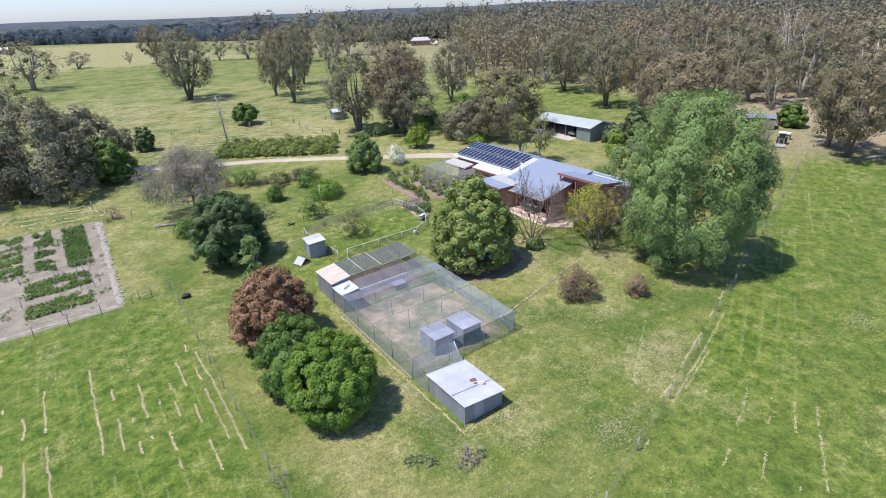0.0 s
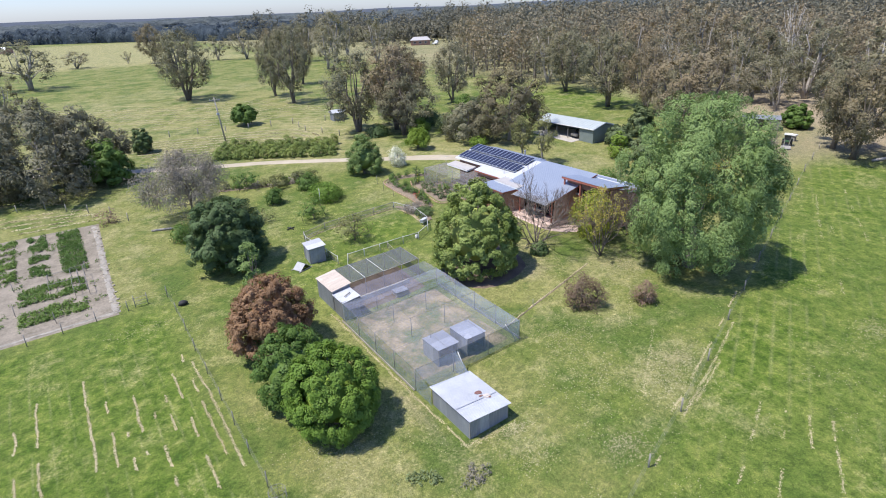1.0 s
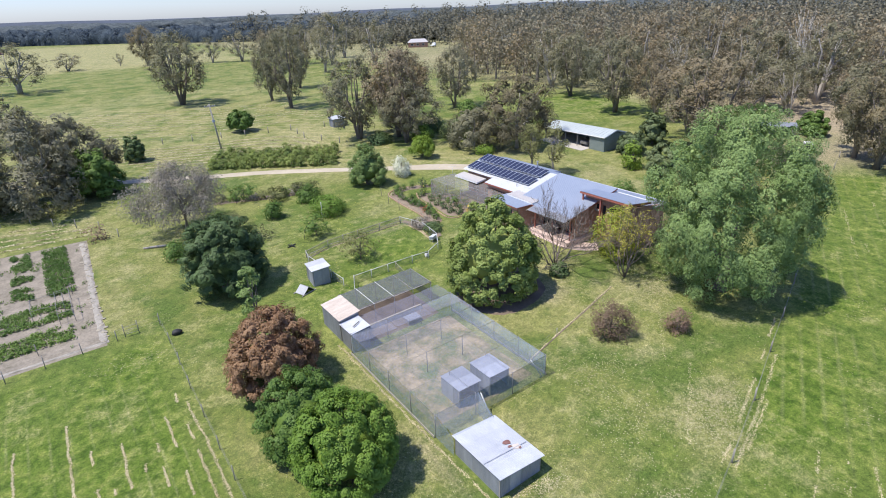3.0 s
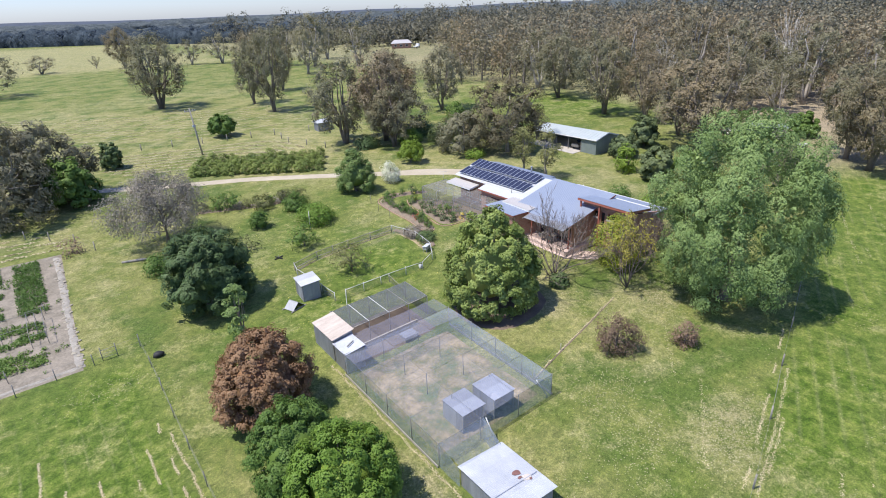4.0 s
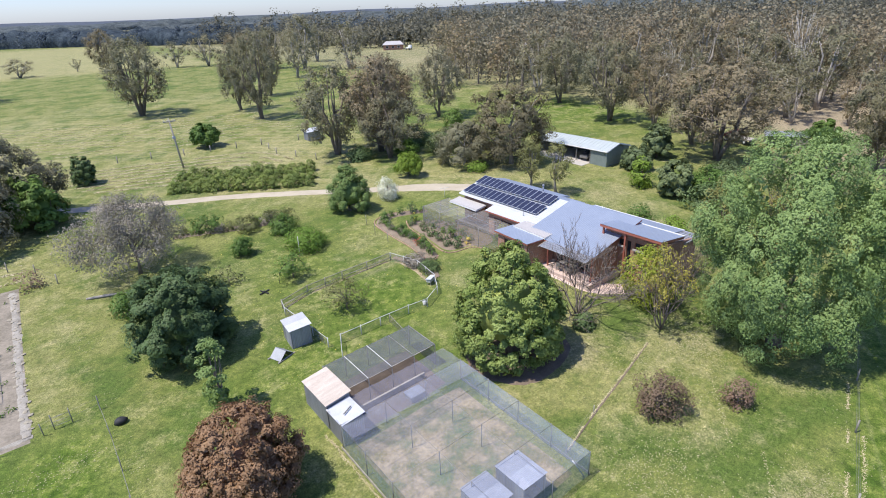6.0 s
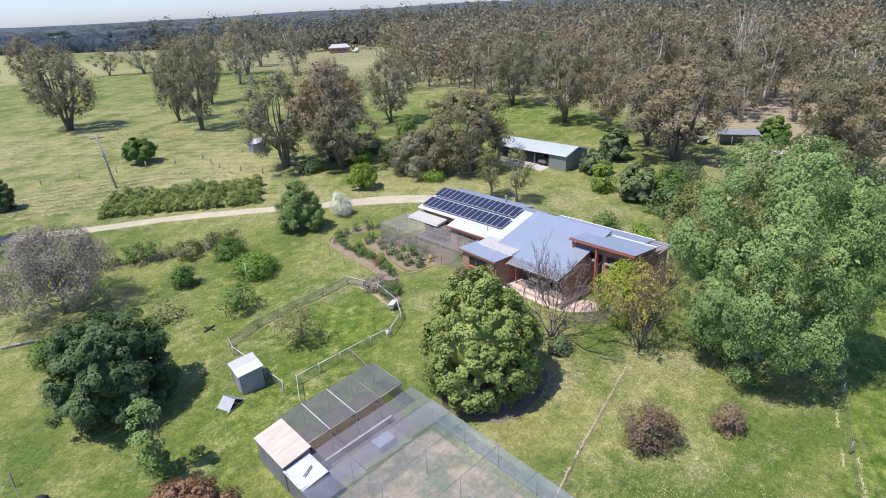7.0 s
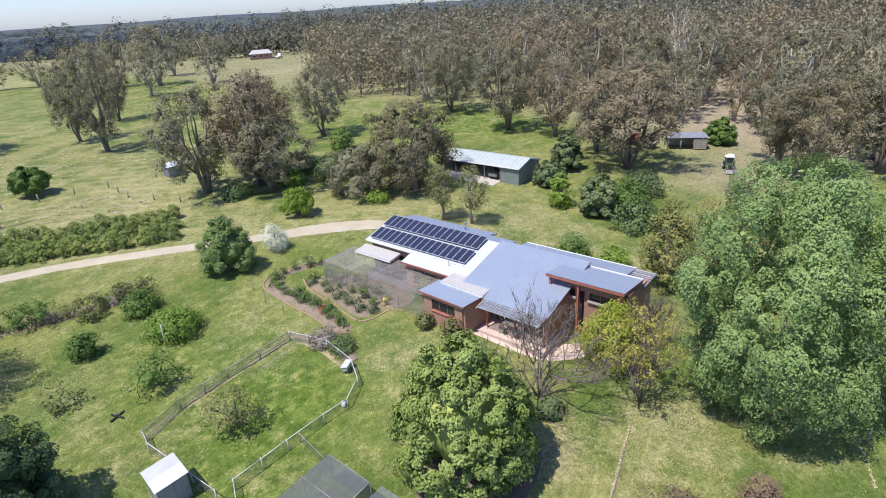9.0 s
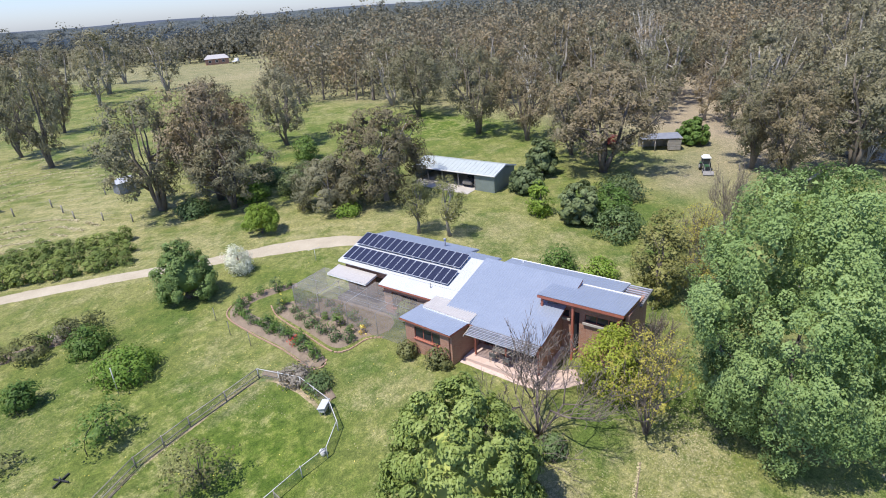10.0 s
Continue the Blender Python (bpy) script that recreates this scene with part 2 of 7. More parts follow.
BLACK = plain("black_rubber", (0.012, 0.012, 0.013), (0.035, 0.035, 0.036), 3, 0.7)
GREEN_PAINT = plain("grey_green_cladding", (0.17, 0.21, 0.20), (0.23, 0.27, 0.26), 1, 0.55, 0.1)
GARAGE_ROOF = plain("pale_green_roof", (0.42, 0.46, 0.445), (0.52, 0.555, 0.53), 0.8, 0.4, 0.1)
CONCRETE = plain("concrete", (0.36, 0.33, 0.29), (0.52, 0.48, 0.43), 1.0, 0.9, 0, 25, 0.4)
PAVER = plain("red_paving", (0.48, 0.35, 0.29), (0.64, 0.50, 0.43), 2.5, 0.85, 0, 20, 0.4)
GRAVEL = plain("gravel", (0.36, 0.305, 0.22), (0.50, 0.435, 0.33), 0.5, 0.95, 0, 9, 0.6)
SOIL = plain("garden_soil", (0.14, 0.105, 0.075), (0.30, 0.235, 0.17), 1.2, 0.95, 0, 14, 0.8)
STRAW_SOIL, n_, l_, p_ = shader("straw_soil")
c_ = ramp(n_, l_, noise_node(n_, l_, 0.45, 6, 0.7), [(0.36, (0.105, 0.150, 0.048)), (0.47, (0.21, 0.185, 0.092)), (0.55, (0.32, 0.255, 0.155)), (0.68, (0.42, 0.345, 0.235))])
c_ = mix(n_, l_, 0.8, c_, ramp(n_, l_, noise_node(n_, l_, 5.0, 5, 0.75), [(0.3, (0.5, 0.52, 0.5)), (0.68, (1.35, 1.32, 1.3))]), "MULTIPLY")
l_.new(c_, p_.inputs["Base Color"])
p_.inputs["Roughness"].default_value = 0.95
DARK_SOIL = plain("dark_soil", (0.10, 0.075, 0.055), (0.22, 0.165, 0.12), 1.0, 0.95, 0, 9, 0.8)
EDGING = plain("brick_edging", (0.36, 0.20, 0.14), (0.52, 0.36, 0.27), 4, 0.85, 0, 20, 0.4)
PANEL_CELL = plain("solar_cell", (0.020, 0.022, 0.042), (0.034, 0.037, 0.066), 2, 0.12, 0.0, 9, 0.0)
ALUMINIUM = plain("aluminium", (0.62, 0.63, 0.64), (0.74, 0.75, 0.76), 3, 0.35, 0.6)
BARK = plain("bark", (0.10, 0.082, 0.066), (0.24, 0.205, 0.17), 3, 0.95, 0, 20, 0.8, 0.15, (3, 3, 0.6))
PALE_BARK = plain("pale_bark", (0.20, 0.175, 0.15), (0.48, 0.44, 0.39), 1.2, 0.9, 0, 14, 0.6, 0.2, (2, 2, 0.5))
TWIG = plain("twig_bark", (0.125, 0.098, 0.082), (0.25, 0.205, 0.175), 3, 0.9, 0, 30, 0.4, 0.1)
INSIDE = plain("dim_interior", (0.10, 0.095, 0.09), (0.16, 0.15, 0.14), 1, 0.9)
TRACTOR_PAINT = plain("dark_green_paint", (0.03, 0.08, 0.035), (0.05, 0.12, 0.05), 2, 0.4)
RED_PAINT = plain("red_paint", (0.17, 0.03, 0.025), (0.25, 0.05, 0.04), 3, 0.55)
NET_BLUE = net_material("bird_netting", (0.40, 0.45, 0.55), 0.19, 0.5)
NET_DENSE = net_material("grey_violet_shade_net", (0.27, 0.27, 0.33), 0.33, 0.4)
NET_SIDE = net_material("green_side_netting", (0.33, 0.41, 0.46), 0.40, 0.8)
NET_BLACK = net_material("black_shade_mesh", (0.16, 0.17, 0.17), 0.52, 1.2)
NET_GREY = net_material("grey_garden_netting", (0.40, 0.36, 0.32), 0.36, 0.5)
WIRE_MESH = net_material("wire_mesh", (0.30, 0.28, 0.24), 0.30, 3)
glass, gn, gl, gp = shader("window_glass")
gp.inputs["Base Color"].default_value = (0.03, 0.035, 0.04, 1)
gp.inputs["Roughness"].default_value = 0.05
gp.inputs["IOR"].default_value = 1.5
GLASS = glass

L_WILLOW = leaf_material("willow_leaf", (0.120, 0.196, 0.058), (0.198, 0.294, 0.097), (0.312, 0.412, 0.158), 0.22)
L_MAGNOLIA = leaf_material("broad_leaf", (0.165, 0.228, 0.048), (0.31, 0.39, 0.088), (0.53, 0.59, 0.195), 0.25)
L_RED = leaf_material("copper_leaf", (0.145, 0.082, 0.042), (0.315, 0.185, 0.100), (0.470, 0.300, 0.170), 0.25)
L_GREEN = leaf_material("bright_leaf", (0.120, 0.215, 0.030), (0.200, 0.320, 0.050), (0.305, 0.430, 0.085), 0.3)
L_DARK = leaf_material("dark_leaf", (0.051, 0.088, 0.033), (0.100, 0.160, 0.054), (0.190, 0.263, 0.105), 0.2)
L_GREY = leaf_material("grey_leaf", (0.168, 0.150, 0.118), (0.268, 0.242, 0.194), (0.395, 0.360, 0.295), 0.25)
L_GUM = leaf_material("gum_leaf", (0.176, 0.166, 0.098), (0.258, 0.242, 0.145), (0.348, 0.326, 0.200), 0.3, 0.45, 0.65, 0.5)
L_GUM_WARM = leaf_material("warm_gum_leaf", (0.182, 0.153, 0.090), (0.266, 0.222, 0.134), (0.352, 0.296, 0.182), 0.3, 0.45, 0.65, 0.5)
L_WOODS = leaf_material("woods_leaf", (0.162, 0.147, 0.099), (0.232, 0.212, 0.144), (0.310, 0.284, 0.196), 0.25, 0.45, 0.75, 0.6)
L_WOODS_WARM = leaf_material("warm_woods_leaf", (0.165, 0.138, 0.085), (0.236, 0.198, 0.124), (0.312, 0.264, 0.168), 0.25, 0.45, 0.75, 0.6)
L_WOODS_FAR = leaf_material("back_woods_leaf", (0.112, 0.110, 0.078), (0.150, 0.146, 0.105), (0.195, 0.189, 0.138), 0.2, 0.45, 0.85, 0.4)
L_GUM_LANE = leaf_material("lane_gum_leaf", (0.155, 0.148, 0.092), (0.232, 0.220, 0.138), (0.315, 0.298, 0.192), 0.25, 0.45, 0.5, 0.3)
L_TIPS = leaf_material("yellow_tipped_leaf", (0.065, 0.085, 0.024), (0.15, 0.165, 0.045), (0.40, 0.375, 0.13), 0.25)
L_YELLOW = leaf_material("yellow_green_leaf", (0.30, 0.275, 0.048), (0.48, 0.425, 0.085), (0.64, 0.56, 0.15), 0.4)
L_SAGE = leaf_material("sage_leaf", (0.088, 0.122, 0.050), (0.160, 0.206, 0.088), (0.255, 0.312, 0.142), 0.25)
L_VINE = leaf_material("vine_leaf", (0.135, 0.185, 0.045), (0.225, 0.295, 0.075), (0.345, 0.420, 0.130), 0.38)
L_SHRUB = leaf_material("shrub_leaf", (0.062, 0.124, 0.026), (0.117, 0.208, 0.044), (0.215, 0.319, 0.078), 0.3)
L_FRESH = leaf_material("fresh_leaf", (0.105, 0.175, 0.050), (0.175, 0.265, 0.085), (0.265, 0.365, 0.130), 0.35)
L_TUFT = leaf_material("tufted_leaf", (0.140, 0.150, 0.050), (0.270, 0.270, 0.098), (0.430, 0.410, 0.180), 0.3)
L_LIME = leaf_material("lime_leaf", (0.165, 0.255, 0.030), (0.270, 0.380, 0.055), (0.400, 0.510, 0.105), 0.4)
L_BUTTER = leaf_material("yellow_lime_leaf", (0.26, 0.31, 0.03), (0.43, 0.48, 0.06), (0.60, 0.63, 0.12), 0.4)
L_OLIVE = leaf_material("olive_leaf", (0.091, 0.104, 0.034), (0.169, 0.182, 0.065), (0.273, 0.280, 0.117), 0.3)
L_BROWN = leaf_material("brown_leaf", (0.15, 0.095, 0.062), (0.25, 0.165, 0.115), (0.37, 0.265, 0.19), 0.25)
L_BLOSSOM = leaf_material("blossom", (0.30, 0.34, 0.18), (0.70, 0.71, 0.58), (0.86, 0.86, 0.80), 0.3)
# the pines' blue is distance haze put into the leaf colour
L_HAZED_PINE = leaf_material("hazed_pine_leaf", (0.046, 0.062, 0.084), (0.058, 0.078, 0.102), (0.070, 0.094, 0.118), 0.1, 0.45, 0.8)
L_FLOWER_RED = leaf_material("red_petal", (0.45, 0.02, 0.015), (0.62, 0.05, 0.03), (0.70, 0.10, 0.06), 0.2)
L_FLOWER_YELLOW = leaf_material("yellow_petal", (0.70, 0.55, 0.05), (0.80, 0.68, 0.12), (0.85, 0.78, 0.30), 0.2)
L_HAY = leaf_material("dry_grass", (0.36, 0.31, 0.17), (0.52, 0.46, 0.27), (0.68, 0.61, 0.41), 0.2)


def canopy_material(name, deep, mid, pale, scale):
    """Closed tree tops seen from afar: crowns, with shade of the gaps painted in, soft and uneven."""
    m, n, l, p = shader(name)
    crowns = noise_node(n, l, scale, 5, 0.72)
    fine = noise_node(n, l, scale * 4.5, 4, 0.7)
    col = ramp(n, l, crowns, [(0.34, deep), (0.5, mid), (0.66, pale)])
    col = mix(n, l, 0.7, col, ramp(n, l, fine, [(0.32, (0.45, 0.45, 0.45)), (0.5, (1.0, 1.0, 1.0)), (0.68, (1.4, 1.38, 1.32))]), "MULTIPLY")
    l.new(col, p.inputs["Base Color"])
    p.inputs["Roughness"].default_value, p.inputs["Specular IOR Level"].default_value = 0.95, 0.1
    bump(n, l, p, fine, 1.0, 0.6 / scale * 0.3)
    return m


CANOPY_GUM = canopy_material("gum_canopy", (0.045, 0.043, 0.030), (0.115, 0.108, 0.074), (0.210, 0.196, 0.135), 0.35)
# blue cast of these two is aerial haze mixed into the base colours
CANOPY_HAZED_PINE = canopy_material("hazed_pine_canopy", (0.022, 0.032, 0.042), (0.046, 0.062, 0.078), (0.078, 0.098, 0.112), 0.2)
CANOPY_HAZED_FAR = canopy_material("hazed_far_canopy", (0.055, 0.068, 0.074), (0.088, 0.104, 0.108), (0.130, 0.146, 0.142), 0.06)
DEAD_WOOD = plain("bleached_wood", (0.42, 0.39, 0.35), (0.66, 0.63, 0.58), 2, 0.9)

# ---- builders ----


def height(x, y):
    """The ground: a gentle rise away from the gate, a pad under the house, level plain far off."""
    d = 0.566 * x + 0.825 * y
    far = 110 + 130 * (1 - np.exp(-np.maximum(d - 110, 0) / 130))
    b = 0.033 * np.where(d < 110, np.maximum(d, -60), far)
    return b + 1.2 * np.exp(-((x - 45) ** 2 / 130 + (y - 47) ** 2 / 300))


def gz(x, y):
    return float(height(np.float64(x), np.float64(y)))


def mesh_from(name, verts, faces, smooth=False):
    me = bpy.data.meshes.new(name)
    me.from_pydata([tuple(v) for v in verts], [], faces)
    me.update()
    if smooth:
        me.polygons.foreach_set("use_smooth", [True] * len(me.polygons))
    return me


def thing(name, label, category, at=(0, 0, 0), group="", kind="", rz=0.0, data=None):
    ob = new(name, data)
    ob.matrix_world = pose(*at, 0, 0, rz)
    return tagged(ob, label, category, group, kind)


def part(name, data, material, parent, label=""):
    if isinstance(data, bmesh.types.BMesh):
        me = bpy.data.meshes.new(name)
        bmesh.ops.recalc_face_normals(data, faces=data.faces)
        data.to_mesh(me)
        data.free()
        data = me
    if not data.materials:
        data.materials.append(material)
    ob = new(name, data)
    ob.parent = parent
    if label:
        ob["label"] = label
    return ob


def box(x0, x1, y0, y1, z0, z1, bm=None, bevel=0.0):
    bm = bm or bmesh.new()
    vs = [bm.verts.new(v) for v in ((x0, y0, z0), (x1, y0, z0), (x1, y1, z0), (x0, y1, z0), (x0, y0, z1), (x1, y0, z1), (x1, y1, z1), (x0, y1, z1))]
    fs = [bm.faces.new([vs[i] for i in f]) for f in ((3, 2, 1, 0), (4, 5, 6, 7), (0, 1, 5, 4), (1, 2, 6, 5), (2, 3, 7, 6), (3, 0, 4, 7))]
    if bevel:
        bmesh.ops.bevel(bm, geom=list({e for f in fs for e in f.edges}), offset=bevel, segments=2, affect="EDGES")
    return bm


def slab(corners, thick, bm=None):
    """A sheet through four corners, thick downwards."""
    bm = bm or bmesh.new()
    top = [bm.verts.new(c) for c in corners]
    low = [bm.verts.new((c[0], c[1], c[2] - thick)) for c in corners]
    bm.faces.new(top)
    bm.faces.new(low[::-1])
    for i in range(len(corners)):
        j = (i + 1) % len(corners)
        bm.faces.new((top[i], low[i], low[j], top[j]))
    return bm


def tube_data(verts, faces, pts, radii, sides=6):
    """Adds a tapered tube along pts to the lists."""
    pts = [Vector(p) for p in pts]
    start = len(verts)
    for i, p in enumerate(pts):
        d = (pts[min(i + 1, len(pts) - 1)] - pts[max(i - 1, 0)]).normalized()
        a = d.orthogonal().normalized() if abs(d.z) > 0.95 else d.cross(Vector((0, 0, 1))).normalized()
        b = d.cross(a)
        for k in range(sides):
            w = 2 * math.pi * k / sides
            verts.append(p + (a * math.cos(w) + b * math.sin(w)) * radii[i])
    for i in range(len(pts) - 1):
        for k in range(sides):
            q = start + i * sides
            faces.append((q + k, q + (k + 1) % sides, q + sides + (k + 1) % sides, q + sides + k))
    faces.append(tuple(range(start + sides - 1, start - 1, -1)))
    e = start + (len(pts) - 1) * sides
    faces.append(tuple(range(e, e + sides)))


def tube(pts, radius, sides=6):
    v, f = [], []
    radii = radius if isinstance(radius, (list, tuple)) else [radius] * len(pts)
    tube_data(v, f, pts, radii, sides)
    return mesh_from("tube", v, f, True)


def corrugated(a, u, v, pitch=0.1, depth=0.018, thick=0.006):
    """A ribbed sheet from corner a: ribs are counted along u and run along v."""
    a, u, v = Vector(a), Vector(u), Vector(v)
    nrm = u.cross(v).normalized()
    steps = max(4, int(u.length / pitch) * 4)
    verts, faces = [], []
    for s in (0, 1):
        for i in range(steps + 1):
            o = nrm * (depth * math.sin(i * math.pi / 2) - s * thick)
            p = a + u * (i / steps) + o
            verts += [p, p + v]
    n0 = 2 * (steps + 1)
    for i in range(steps):
        k = 2 * i
        faces.append((k, k + 2, k + 3, k + 1))
        faces.append((n0 + k, n0 + k + 1, n0 + k + 3, n0 + k + 2))
    return mesh_from("sheet", verts, faces)


def leaf_mesh(name, c, axis, nrm, length, width):
    """Folded leaves: centre, direction, face and size of each."""
    n = len(c)
    side = np.cross(axis, nrm)
    side /= np.linalg.norm(side, axis=1, keepdims=True) + 1e-9
    nrm = np.cross(side, axis)
    fold = nrm * (width * 0.22)[:, None]
    L, W = axis * (length / 2)[:, None], side * (width / 2)[:, None]
    v = np.stack([c - L, c + W + fold, c + L, c - W + fold], 1).reshape(-1, 3)
    me = bpy.data.meshes.new(name)
    me.vertices.add(4 * n)
    me.vertices.foreach_set("co", v.astype(np.float32).ravel())
    me.loops.add(4 * n)
    me.loops.foreach_set("vertex_index", np.arange(4 * n, dtype=np.int32))
    me.polygons.add(n)
    me.polygons.foreach_set("loop_start", np.arange(0, 4 * n, 4, dtype=np.int32))
    me.update(calc_edges=True)
    return me


def leaf_arrays(rng, centres, radii, count, size, slim, droop, flat, shell=0.78, up=0.35, core=None, lean=None, jitter=0.2):
    """count leaves round each clump centre, most of them near its skin, turned outwards from the crown's core."""
    k = len(centres)
    d = rng.normal(size=(k * count, 3))
    d[:, 2] += up * 0.8
    d /= np.linalg.norm(d, axis=1, keepdims=True)
    rad = np.repeat(radii, count)
    r = rad * (shell + (1.08 - shell) * rng.random(k * count) ** 0.6)
    c = np.repeat(centres, count, 0) + d * r[:, None] * np.array([1, 1, flat])
    nrm = d * 0.6 + rng.normal(size=d.shape) * jitter + np.array([0, 0, up])
    if lean is not None:
        nrm += 0.75 * np.repeat(lean, count, 0) - d * 0.25
    if core is not None:
        out = c - np.array(core)
        nrm += (0.6 if lean is None else 0.3) * out / (np.linalg.norm(out, axis=1, keepdims=True) + 1e-6)
    nrm /= np.linalg.norm(nrm, axis=1, keepdims=True)
    axis = rng.normal(size=d.shape) + np.array([0, 0, -droop])
    axis -= nrm * (axis * nrm).sum(1, keepdims=True) * (1 - (0.25 * min(droop, 1.0) if droop > 0 else min(-droop, 0.8)))
    axis /= np.linalg.norm(axis, axis=1, keepdims=True)
    length = size * (0.65 + 0.7 * rng.random(len(c)))
    return c, axis, nrm, length, length * slim


def lobed_centres(rng, profile, tall, spread, lobes, per, lobe, stretch, inner, wobble, taper=0.0):
    """Clump places on the outer skin of big lobes, so that dark gaps stay between them."""
    core = clump_centres(rng, profile, tall, spread * (1 - lobe * 1.6), lobes, inner, wobble, True)
    out, ways, sizes = [], [], []
    for c in core:
        away = np.array([c[0], c[1], 0.0])
        away /= np.linalg.norm(away) + 1e-6
        R = spread * lobe * rng.uniform(0.75, 1.25)
        sizes.append(R)
        for i in range(per):
            d = rng.normal(size=3) + away * 0.7 + np.array([0, 0, 0.25])
            d /= np.linalg.norm(d)
            narrow = 1 + taper * min(0.0, float(d[2]))
            out.append(c + d * R * np.array([narrow, narrow, stretch]) * rng.uniform(0.86, 1.04))
            ways.append(d)
    out = np.array(out)
    out[:, 2] = out[:, 2].clip(0.04 * tall, tall * 0.99)
    return out, np.array(ways), core, np.array(sizes)


def ball(level):
    bm = bmesh.new()
    bmesh.ops.create_icosphere(bm, subdivisions=level, radius=1.0)
    bm.verts.index_update()
    out = np.array([tuple(q.co) for q in bm.verts]), np.array([[q.index for q in f.verts] for f in bm.faces])
    bm.free()
    return out


def inner_leaves(rng, centres, radii, count, stretch, most=0.8):
    """Larger shaded sprays inside the clumps, which close them against the light."""
    n = len(centres) * count
    rad = np.repeat(radii, count)
    c = np.repeat(centres, count, 0) + rng.normal(size=(n, 3)) * (0.26 * rad)[:, None] * np.array([1, 1, stretch])
    axis, nrm = rng.normal(size=(n, 3)), rng.normal(size=(n, 3)) + np.array([0, 0, 1.0])
    axis /= np.linalg.norm(axis, axis=1, keepdims=True)
    nrm /= np.linalg.norm(nrm, axis=1, keepdims=True)
    length = np.minimum(rad * rng.uniform(0.35, 0.7, n), most)
    return leaf_mesh("sprays", c, axis, nrm, length, length * 0.7)


def shaded_middle(rng, tall, spread, share, level=3):
    """The closed, shaded middle of a dense crown, lumpy, well inside its leaves."""
    pts, tri = ball(level)
    r = share * (1 + 0.25 * (rng.random(len(pts)) - 0.5))[:, None]
    v = pts * r * np.array([spread / 2, spread / 2, tall * 0.46]) + np.array([0, 0, tall * 0.4])
    return mesh_from("middle", v, [tuple(int(q) for q in f) for f in tri], True)


def clump_centres(rng, profile, tall, spread, n, inner=0.6, wobble=0.18, even=False):
    """Clump places inside a crown whose radius over its height the profile gives."""
    hs, rs = np.array([p[0] for p in profile]), np.array([p[1] for p in profile])
    ph = rng.random(4) * 6.28
    out = []
    fine = np.linspace(hs[0], hs[-1], 60)
    share = np.cumsum(np.interp(fine, hs, rs) + 0.12 * rs.max())
    for i in range(n):
        u, a = (i + 0.2 + 0.6 * rng.random()) / n, i * 2.39996 + rng.normal() * 0.25
        if not even:
            u, a = rng.random(), rng.random() * 6.283
        h = float(np.interp(u * share[-1], share, fine))
        R = np.interp(h, hs, rs)
        w = 1 + wobble * (math.sin(2 * a + ph[0] + 3 * h) + 0.7 * math.sin(3 * a + ph[1] - 5 * h) + 0.5 * math.sin(5 * a + ph[2] + 9 * h)) / 1.4
        full = inner * min(1.0, (hs[-1] - h) / (0.38 * (hs[-1] - hs[0])))
        q = R * w * (full + (1 - full) * math.sqrt(rng.random()))
        out.append((q * math.cos(a) * spread / 2, q * math.sin(a) * spread / 2, h * tall))
    return np.array(out)


def woody(rng, tall, spread, centres, trunk_r, fork, limbs, sides=7, lean=0.04, start=0.0, stems=1, reach=0.8):
    """Trunk and limbs that reach towards some of the clumps."""
    v, f = [], []
    top = tall * reach
    axes = []
    for k in range(stems):
        a = 6.283 * k / stems + rng.random()
        out = spread * rng.uniform(0.10, 0.24) if stems > 1 else 0.0
        axes.append([Vector((out * math.cos(a) * (i / 5) ** 0.8 + lean * tall * (i / 5) ** 1.4 + rng.normal() * 0.015 * tall * (i > 0), out * math.sin(a) * (i / 5) ** 0.8 + rng.normal() * 0.015 * tall * (i > 0), start + (top - start) * i / 5)) for i in range(6)])
        w = trunk_r * (1 if k == 0 else rng.uniform(0.55, 0.85))
        tube_data(v, f, axes[-1], [w * (1.35 if i == 0 else 1 - 0.16 * i) for i in range(6)], sides)
    for i in range(limbs):
        c = Vector(centres[int(rng.integers(len(centres)))])
        axis = min(axes, key=lambda q: (q[3] - c).length)
        s = fork + (0.62 - fork) * rng.random()
        j = s * 5 * 0.98
        p = axis[int(j)].lerp(axis[min(int(j) + 1, 5)], j % 1)
        if c.z < p.z:
            c.z = p.z + 0.4
        m = p.lerp(c, 0.5) + Vector((rng.normal() * 0.05 * spread, rng.normal() * 0.05 * spread, -0.04 * tall * rng.random()))
        r = trunk_r * (0.32 + 0.2 * rng.random())
        tube_data(v, f, [p, p.lerp(m, 0.5), m, m.lerp(c, 0.6), c], [r, r * 0.85, r * 0.62, r * 0.4, r * 0.12], 5)
    return mesh_from("trunk", v, f, True)


